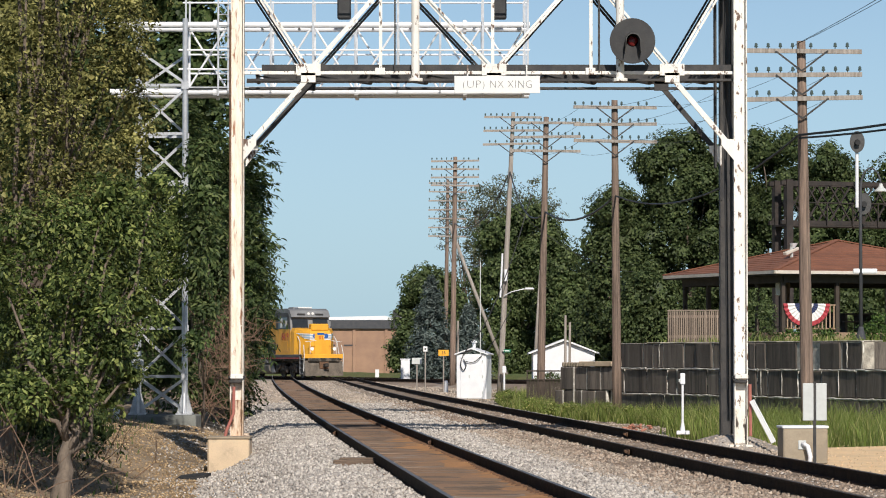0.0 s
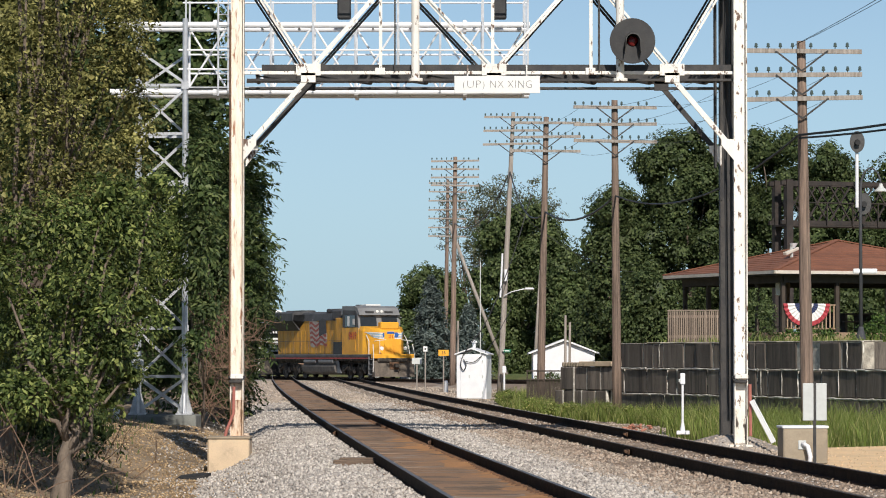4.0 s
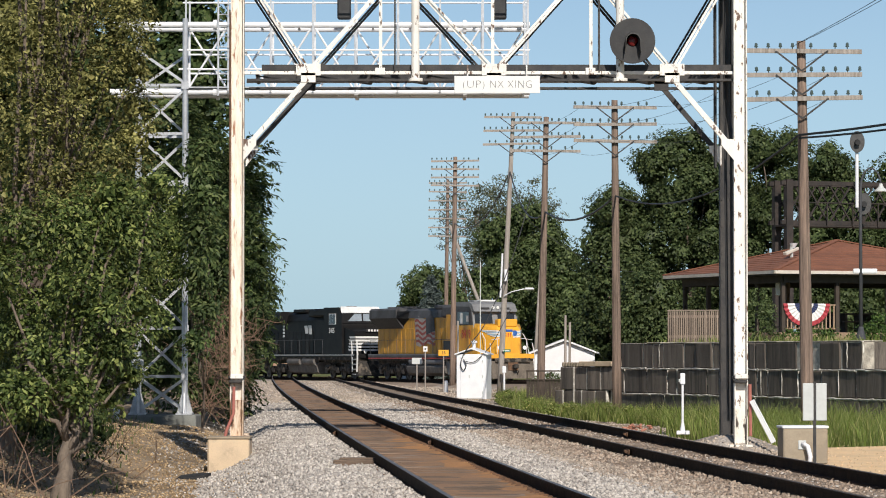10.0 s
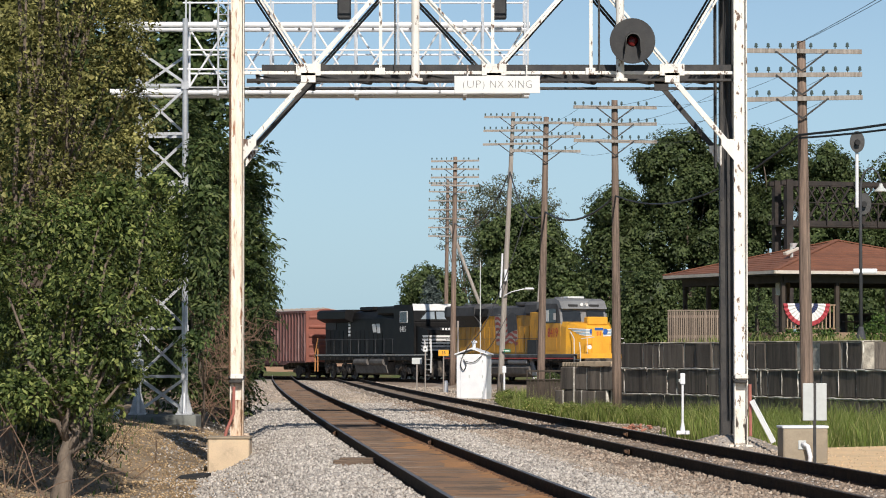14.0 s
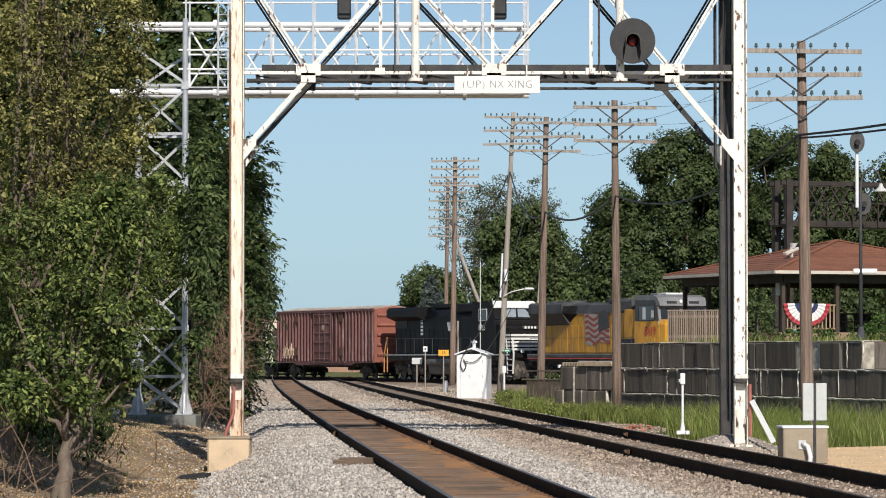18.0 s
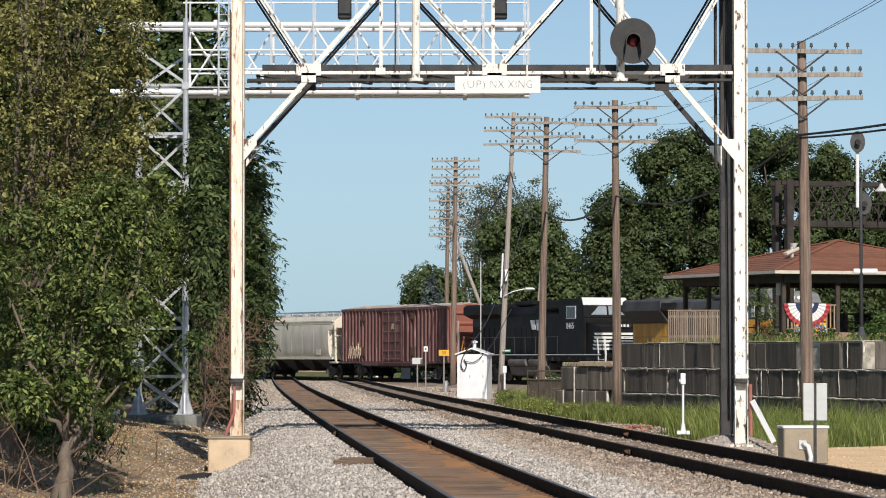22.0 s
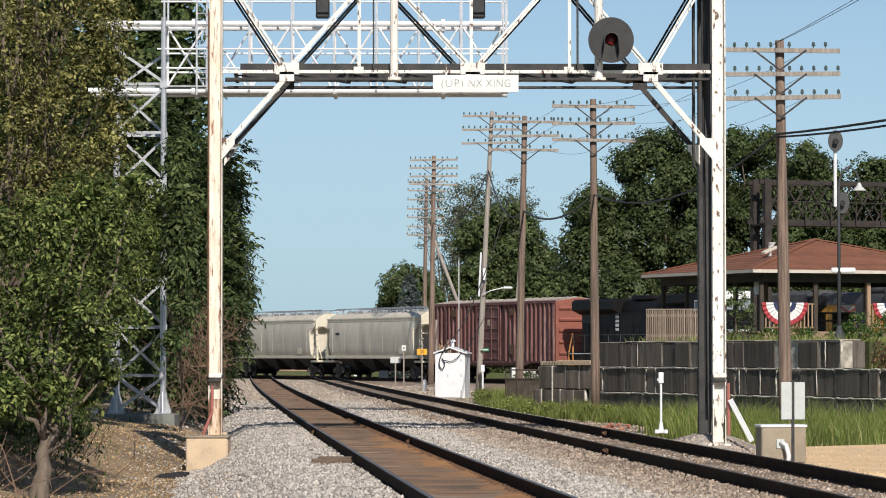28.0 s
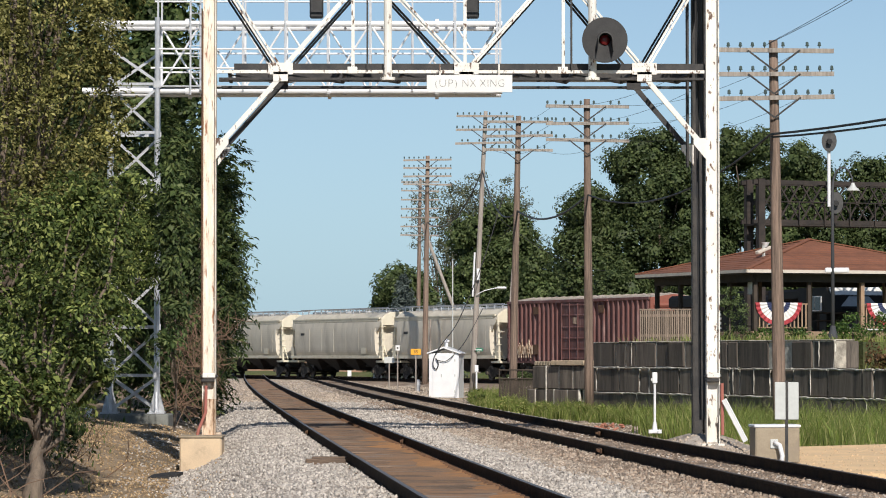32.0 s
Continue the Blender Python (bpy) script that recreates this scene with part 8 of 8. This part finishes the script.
def hopper(root_label):
    root = thing("covered_hopper", pose(0, 0, 0), root_label, "hopper car", "grey covered hoppers")
    H = 8.35
    truck2(root, 6.9)
    truck2(root, -6.9)
    coupler(root, 8.75, 1)
    coupler(root, -8.75, -1)
    # rounded body, sloped inward at the foot of each end
    prof = [(-1.28, 1.35), (-1.5, 1.75), (-1.57, 2.4), (-1.58, 3.0), (-1.52, 3.55), (-1.4, 3.95), (-1.1, 4.25), (-0.55, 4.42), (0.55, 4.42), (1.1, 4.25), (1.4, 3.95), (1.52, 3.55), (1.58, 3.0), (1.57, 2.4), (1.5, 1.75), (1.28, 1.35)]
    prof = [(p.x, p.y) for p in smooth_path([(a, b, 0) for a, b in prof], 4)]
    part("body", Geo().prism(prof, -7.5, 7.5, "x"), "hopper_grey", root, smooth=False)
    for s in (-1, 1):
        g = Geo()
        n = len(prof)
        ends = [(s * 7.5, y, z) for y, z in prof] + [(s * (8.2 if z > 3.4 else 7.5 - (3.4 - z) * 0.9), y * 0.98, z) for y, z in prof]
        g.add(ends, [(i, (i + 1) % n, n + (i + 1) % n, n + i) for i in range(n)] + [tuple(range(n, 2 * n))])
        part("end_slope", g, "hopper_grey", root)
        part("end_cap", Geo().prism([(-1.42, 3.55), (-1.3, 3.95), (-1.0, 4.25), (-0.5, 4.4), (0.5, 4.4), (1.0, 4.25), (1.3, 3.95), (1.42, 3.55)], s * 8.0 - 0.25, s * 8.0 + 0.25, "x"), "hopper_cream", root, "cream-coloured end cap")
        for y in (-1.35, 1.35):
            part("end_post", Geo().beam((s * 8.45, y, 1.2), (s * 8.2, y, 4.0), 0.16, 0.12), "hopper_cream", root)
            for k in range(6):
                part("ladder_rung", Geo().tube([(s * 8.5, y - 0.2, 1.35 + k * 0.42), (s * 8.5, y + 0.2, 1.35 + k * 0.42)], 0.022, 5), "hopper_cream", root)
        part("end_brace", Geo().beam((s * 8.5, -1.0, 1.3), (s * 7.0, -0.9, 2.6), 0.12).beam((s * 8.5, 1.0, 1.3), (s * 7.0, 0.9, 2.6), 0.12), "hopper_cream", root)
        part("platform", Geo().box((s * 8.1, 0, 1.12), (1.4, 2.9, 0.14), bev=0.02), "hopper_cream", root)
        part("end_panel", Geo().box((s * 8.3, -1.42, 1.75), (0.5, 0.05, 0.75)), "hopper_cream", root)
        part("side_sill", Geo().box((0, s * 1.52, 1.42), (16.6, 0.1, 0.2), bev=0.02), "hopper_cream", root)
        part("top_chord", Geo().box((0, s * 1.45, 4.0), (16.2, 0.12, 0.12), bev=0.02), "hopper_cream", root)
        part("stripe", Geo().box((0, s * 1.45, 3.88), (15.6, 0.08, 0.2), bev=0.02), "hopper_cream", root, "pale band along the top of the side")
        for k in range(7):
            part("weld_seam", Geo().box((-6.9 + k * 2.3, s * 1.585, 2.55), (0.035, 0.008, 1.6)), "hopper_grey", root)
        part("roof_walk_bar", Geo().tube([(-8.1, s * 0.85, 4.7), (8.1, s * 0.85, 4.7)], 0.035, 6), "galv", root)
        for k in range(14):
            part("roof_stanchion", Geo().beam((-7.8 + k * 1.2, s * 0.85, 4.38), (-7.8 + k * 1.2, s * 0.85, 4.7), 0.06), "galv", root)
        part("data_panel", Geo().box((5.6, s * 1.6, 1.85), (0.9, 0.01, 0.4)), "hopper_cream", root)
        part("data_panel", Geo().box((-5.9, s * 1.6, 3.0), (0.7, 0.01, 0.16)), "black", root)
    for k in range(4):
        part("roof_hatch", Geo().box((-5.6 + k * 3.7, 0, 4.5), (3.0, 0.8, 0.14), bev=0.04), "galv", root)
        x = -5.4 + k * 3.6
        part("outlet", Geo().add([(x - 1.5, -1.3, 1.36), (x + 1.5, -1.3, 1.36), (x + 1.5, 1.3, 1.36), (x - 1.5, 1.3, 1.36), (x - 0.4, -0.45, 0.5), (x + 0.4, -0.45, 0.5), (x + 0.4, 0.45, 0.5), (x - 0.4, 0.45, 0.5)],
                                 [(0, 1, 2, 3), (7, 6, 5, 4), (0, 4, 5, 1), (1, 5, 6, 2), (2, 6, 7, 3), (3, 7, 4, 0)]), "under_dark", root)
    part("centre_sill", Geo().box((0, 0, 0.95), (17.0, 0.5, 0.4)), "under_dark", root)
    return root


HEAD = math.degrees(math.atan2(ALONG.y, ALONG.x))


def stretch(root, kx, kz):
    """Stretches a whole car in length and height to fit the camera's view."""
    grow = Matrix.Diagonal((kx, 1, kz, 1))
    for o in root.children_recursive:
        if o.name.startswith("wheelset"):
            o.location.x *= kx
        else:
            loc = o.matrix_basis.copy()
            o.data.transform(loc.inverted() @ grow @ loc)
    for i, (w, x, r) in enumerate(WHEELS):
        if w.parent == root:
            WHEELS[i] = (w, x * kx, r)
    return root


TRAIN = [(stretch(yellow_locomotive(), 0.985, 1.03), -9.3), (stretch(black_locomotive(), 1.05, 1.04), -32.6), (stretch(boxcar(), 1.03, 1.075), -54.7), (hopper("grey covered hopper with cream ends and a curved side"), -74.4)]
for c in (-93.25, -112.15):
    TRAIN.append((copy_thing(TRAIN[3][0], pose(0, 0, 0)), c))
for ob, c in TRAIN[4:]:
    for w in ob.children:
        if w.name.startswith("wheelset"):
            WHEELS.append((w, w.location.x, w.location.z))

# distance run by the train, second by second, at four-second steps
RUN = ((0, 0.0), (4, 13.53), (8, 26.87), (12, 40.15), (16, 53.43), (20, 66.65), (24, 79.74), (28, 92.73), (32, 106.05))


def run_at(t):
    return steps(RUN, t)


def motions():
    for ob, c in TRAIN:
        rows = []
        for t, s in RUN:
            p = CROSS + ALONG * (c + s)
            rows.append((t, pose(p.x, p.y, 0.004, 0, 0, HEAD)))
        walk(ob, rows)
    for w, x, r in WHEELS:
        rows = []
        for k in range(161):
            t = k * 0.2
            rows.append((t, Matrix.Translation((x, 0, r)) @ Matrix.Rotation(run_at(t) / r, 4, "Y")))
        walk(w, rows)


# ---- ties, plates and loose stones, last ----
tie_mesh = dress(Geo().box((0, 0, 0), (2.6, 0.225, 0.17), bev=0.014).make("tie"), "tie")
rt = random.Random(9)
for root, off, count, z in ((track_a, 0, 200, -0.262), (track_b, GAP, 130, -0.272)):
    for k in range(count):
        d = 26 + k * 0.535 + rt.uniform(-0.03, 0.03)
        p = on_line(off + rt.uniform(-0.05, 0.05), d, z + rt.uniform(-0.008, 0.008))
        ob = new("tie", tie_mesh)
        ob.parent = root
        turn = math.degrees(math.atan2(-heading(d).x, heading(d).y)) * 1 + rt.uniform(-1, 1)
        ob.matrix_basis = pose(p.x, p.y, p.z, rt.uniform(-0.6, 0.6), 0, turn)
g = Geo()
for k in range(120):
    d = 26 + k * 0.535
    for off in (0,):
        for s in (-1, 1):
            g.box(tuple(on_line(off + s * 0.755, d, -0.172)), (0.3, 0.19, 0.018)).box(tuple(on_line(off + s * 0.755 - s * 0.11, d + 0.02, -0.15)), (0.05, 0.06, 0.05)).box(tuple(on_line(off + s * 0.755 - s * 0.085, d + 0.17, -0.16)), (0.05, 0.05, 0.05))
solid("tie_plates_and_anchors", g, "rust_iron", "rusty tie plates, spikes and rail anchors", "track fastening", kind="stuff")
g = Geo()
for k in range(260):
    d = 133 + k * 0.535
    if d < 252:
        g.box(tuple(on_line(0, d, -0.265)), (2.6, 0.22, 0.17))
        g.box(tuple(on_line(GAP, d, -0.27)), (2.6, 0.22, 0.17))
far_ties = solid("far_ties", g, "tie", "distant weathered ties", "railway tie", kind="stuff")
# rail joints
for off, s, d in ((0, 1, 64.5), (0, -1, 72.5), (GAP, -1, 58), (GAP, 1, 71)):
    g = Geo()
    for q in (-1, 1):
        c0 = on_line(off + s * 0.755 + q * 0.03, d, -0.095)
        g.box(tuple(c0), (0.03, 0.9, 0.09), bev=0.01)
        for k in range(4):
            g.box((c0.x + q * 0.03, c0.y - 0.33 + k * 0.22, c0.z), (0.04, 0.05, 0.05), bev=0.008)
    part("joint_bar", g, "rust_iron", track_a if off == 0 else track_b)
# plate of old timber lying in the ballast
for dx, y in ((0, 53.1), (0.06, 54.3)):
    solid("old_timber", Geo().box((0, 0, 0), (0.62, 0.24, 0.12), bev=0.02), "tie", "old timber end half buried in ballast", "timber", "old timbers in the ballast", m=pose(-1.38 + dx, y, -0.14, 0, 0, 3))
solid("rubber_mat", Geo().prism([(-0.35, -0.1), (-0.2, 0.18), (0.2, 0.22), (0.36, 0.05), (0.2, -0.14), (-0.2, -0.16)], 0, 0.07, "z", pose(-4.81, 66.5, ground_z(-3.72, 66.5) + 0.015, 8, -6, 10)), "black", "scrap of black rubber on the slope", "scrap")
g = Geo()
rr = random.Random(31)
for k in range(16):
    g.box((0, 0, 0), (rr.uniform(0.08, 0.2), rr.uniform(0.06, 0.12), rr.uniform(0.05, 0.09)), pose(5.95 + rr.gauss(0, 0.26), 105.5 + rr.gauss(0, 0.7), -0.73 + rr.uniform(0, 0.13), rr.uniform(-40, 40), rr.uniform(-40, 40), rr.uniform(0, 180)), bev=0.015)
solid("brick_rubble", g, "old_brick", "scattered broken red-brown bricks beside the grass", "rubble", kind="stuff")


def stones(seed, n, pick, size, name, mat, label):
    """Crushed stones: jittered chips of six corners."""
    rng = np.random.default_rng(seed)
    chip = np.array([(1, 0, 0), (-1, 0, 0), (0, 1, 0), (0, -1, 0), (0, 0, 1), (0, 0, -1)], float) * 1.35
    tri = np.array([(0, 2, 4), (2, 1, 4), (1, 3, 4), (3, 0, 4), (2, 0, 5), (1, 2, 5), (3, 1, 5), (0, 3, 5)])
    pts = np.array([pick(rng) for _ in range(n)])
    v = (chip[None] + rng.uniform(-0.45, 0.45, (n, 6, 3))) * rng.uniform(0.55, 1.15, (n, 1, 3)) * (size * rng.uniform(0.55, 1.2, n) / 2)[:, None, None]
    q = rng.normal(0, 1, (n, 4))
    q /= np.linalg.norm(q, axis=1)[:, None]
    w, x, y, z = q.T
    R = np.stack([np.stack([1 - 2 * (y * y + z * z), 2 * (x * y - z * w), 2 * (x * z + y * w)], 1), np.stack([2 * (x * y + z * w), 1 - 2 * (x * x + z * z), 2 * (y * z - x * w)], 1),
                  np.stack([2 * (x * z - y * w), 2 * (y * z + x * w), 1 - 2 * (x * x + y * y)], 1)], 1)
    v = np.einsum("nij,nkj->nki", R, v) + pts[:, None]
    t = tri[None] + (np.arange(n) * 6)[:, None, None]
    solid(name, dress(quick_mesh(name, v.reshape(-1, 3), t.reshape(-1, 3)), mat), "", label, "stone", kind="stuff")


def bed_z(o):
    return steps(BED, o)


def on_bed(lo, hi, d0, d1, skip=True, bank=False):
    def pick(r):
        while True:
            d = d0 + (d1 - d0) * r.uniform() ** 1.7
            o = r.uniform(lo, hi)
            if skip and (abs(o) < 0.82 or abs(o - GAP) < 0.8):
                continue
            if skip and 0 < abs(o - GAP) < 1.6 and r.uniform() < 0.6:
                continue
            if o < -2.5 and (ground_z(o, d) > bed_z(o)) != bank and r.uniform() < 0.88:
                continue
            p = on_line(o, d, max(bed_z(o), ground_z(o, d)) + 0.012)
            return (p.x, p.y, p.z)
    return pick


stones(90, 28000, on_bed(-4.6, 2.4, 31, 84), 0.052, "ballast_stones", "stone", "loose grey crushed stone lying on the ballast")
stones(102, 18000, on_bed(2.2, 7.6, 31, 84), 0.052, "ballast_stones", "tan_stone", "dusty tan crushed stone round the second track")
stones(91, 11000, on_bed(-4.4, 9.5, 80, 130), 0.06, "ballast_stones", "stone", "loose grey crushed stone further along the track")
stones(95, 6000, on_bed(-3.2, 7.4, 125, 240), 0.085, "ballast_stones", "tan_stone", "distant loose stone along the tracks")
stones(92, 8000, on_bed(-0.7, 0.7, 32, 110, False), 0.045, "stained_stones", "brownstone", "rust-stained stones between the rails")
stones(97, 900, on_bed(GAP - 0.72, GAP + 0.72, 40, 125, False), 0.06, "ballast_stones", "stone", "grey stones between the rails of the second track")
stones(93, 8000, on_bed(GAP - 1.6, GAP + 1.3, 40, 125, False), 0.06, "stained_stones", "dirt_stone", "dirt-coated stones round the rails of the second track")
stones(99, 6500, on_bed(2.4, 7.6, 42, 125, False), 0.05, "stained_stones", "dirt_stone", "brown dirt-coated stones among the grey ballast")


def on_apron(r):
    d, o = r.uniform(150, 238), r.uniform(6.8, 12.5)
    p = on_line(o, d, ground_z(o, d) + 0.03)
    return (p.x, p.y, p.z)


stones(100, 3500, on_apron, 0.12, "apron_stones", "tan_stone", "loose brown rubble round the signal shed")


def on_shoulder(r):
    d, o = r.uniform(74, 165), r.uniform(7.4, 11.3)
    p = on_line(o, d, max(bed_z(o), ground_z(o, d)) + 0.01)
    return (p.x, p.y, p.z)


stones(101, 9000, on_shoulder, 0.06, "shoulder_stones", "tan_stone", "tan gravel on the shoulder of the track")


def on_mound(r):
    a, q = r.uniform(0, 2 * math.pi), math.sqrt(r.uniform(0.02, 1))
    return (5.9 + 1.75 * q * math.cos(a), 71 + 2.6 * q * math.sin(a), -0.72 + 0.62 * (1 - q ** 1.25) + 0.02)


stones(96, 3600, on_mound, 0.07, "mound_stones", "tan_stone", "loose stones on the gravel heap")
stones(94, 18000, on_bed(-7.6, -2.6, 36, 94, False, True), 0.04, "bank_stones", "bank_stone", "tan stones and clods on the bank")


def on_path(r):
    d = r.uniform(57.5, 78)
    return (r.uniform(7.0, 7.0 + (d - 50) * 0.35), d, -0.49)


stones(98, 900, on_path, 0.03, "path_pebbles", "sand_stone", "tan pebbles scattered on the dirt path")

motions()
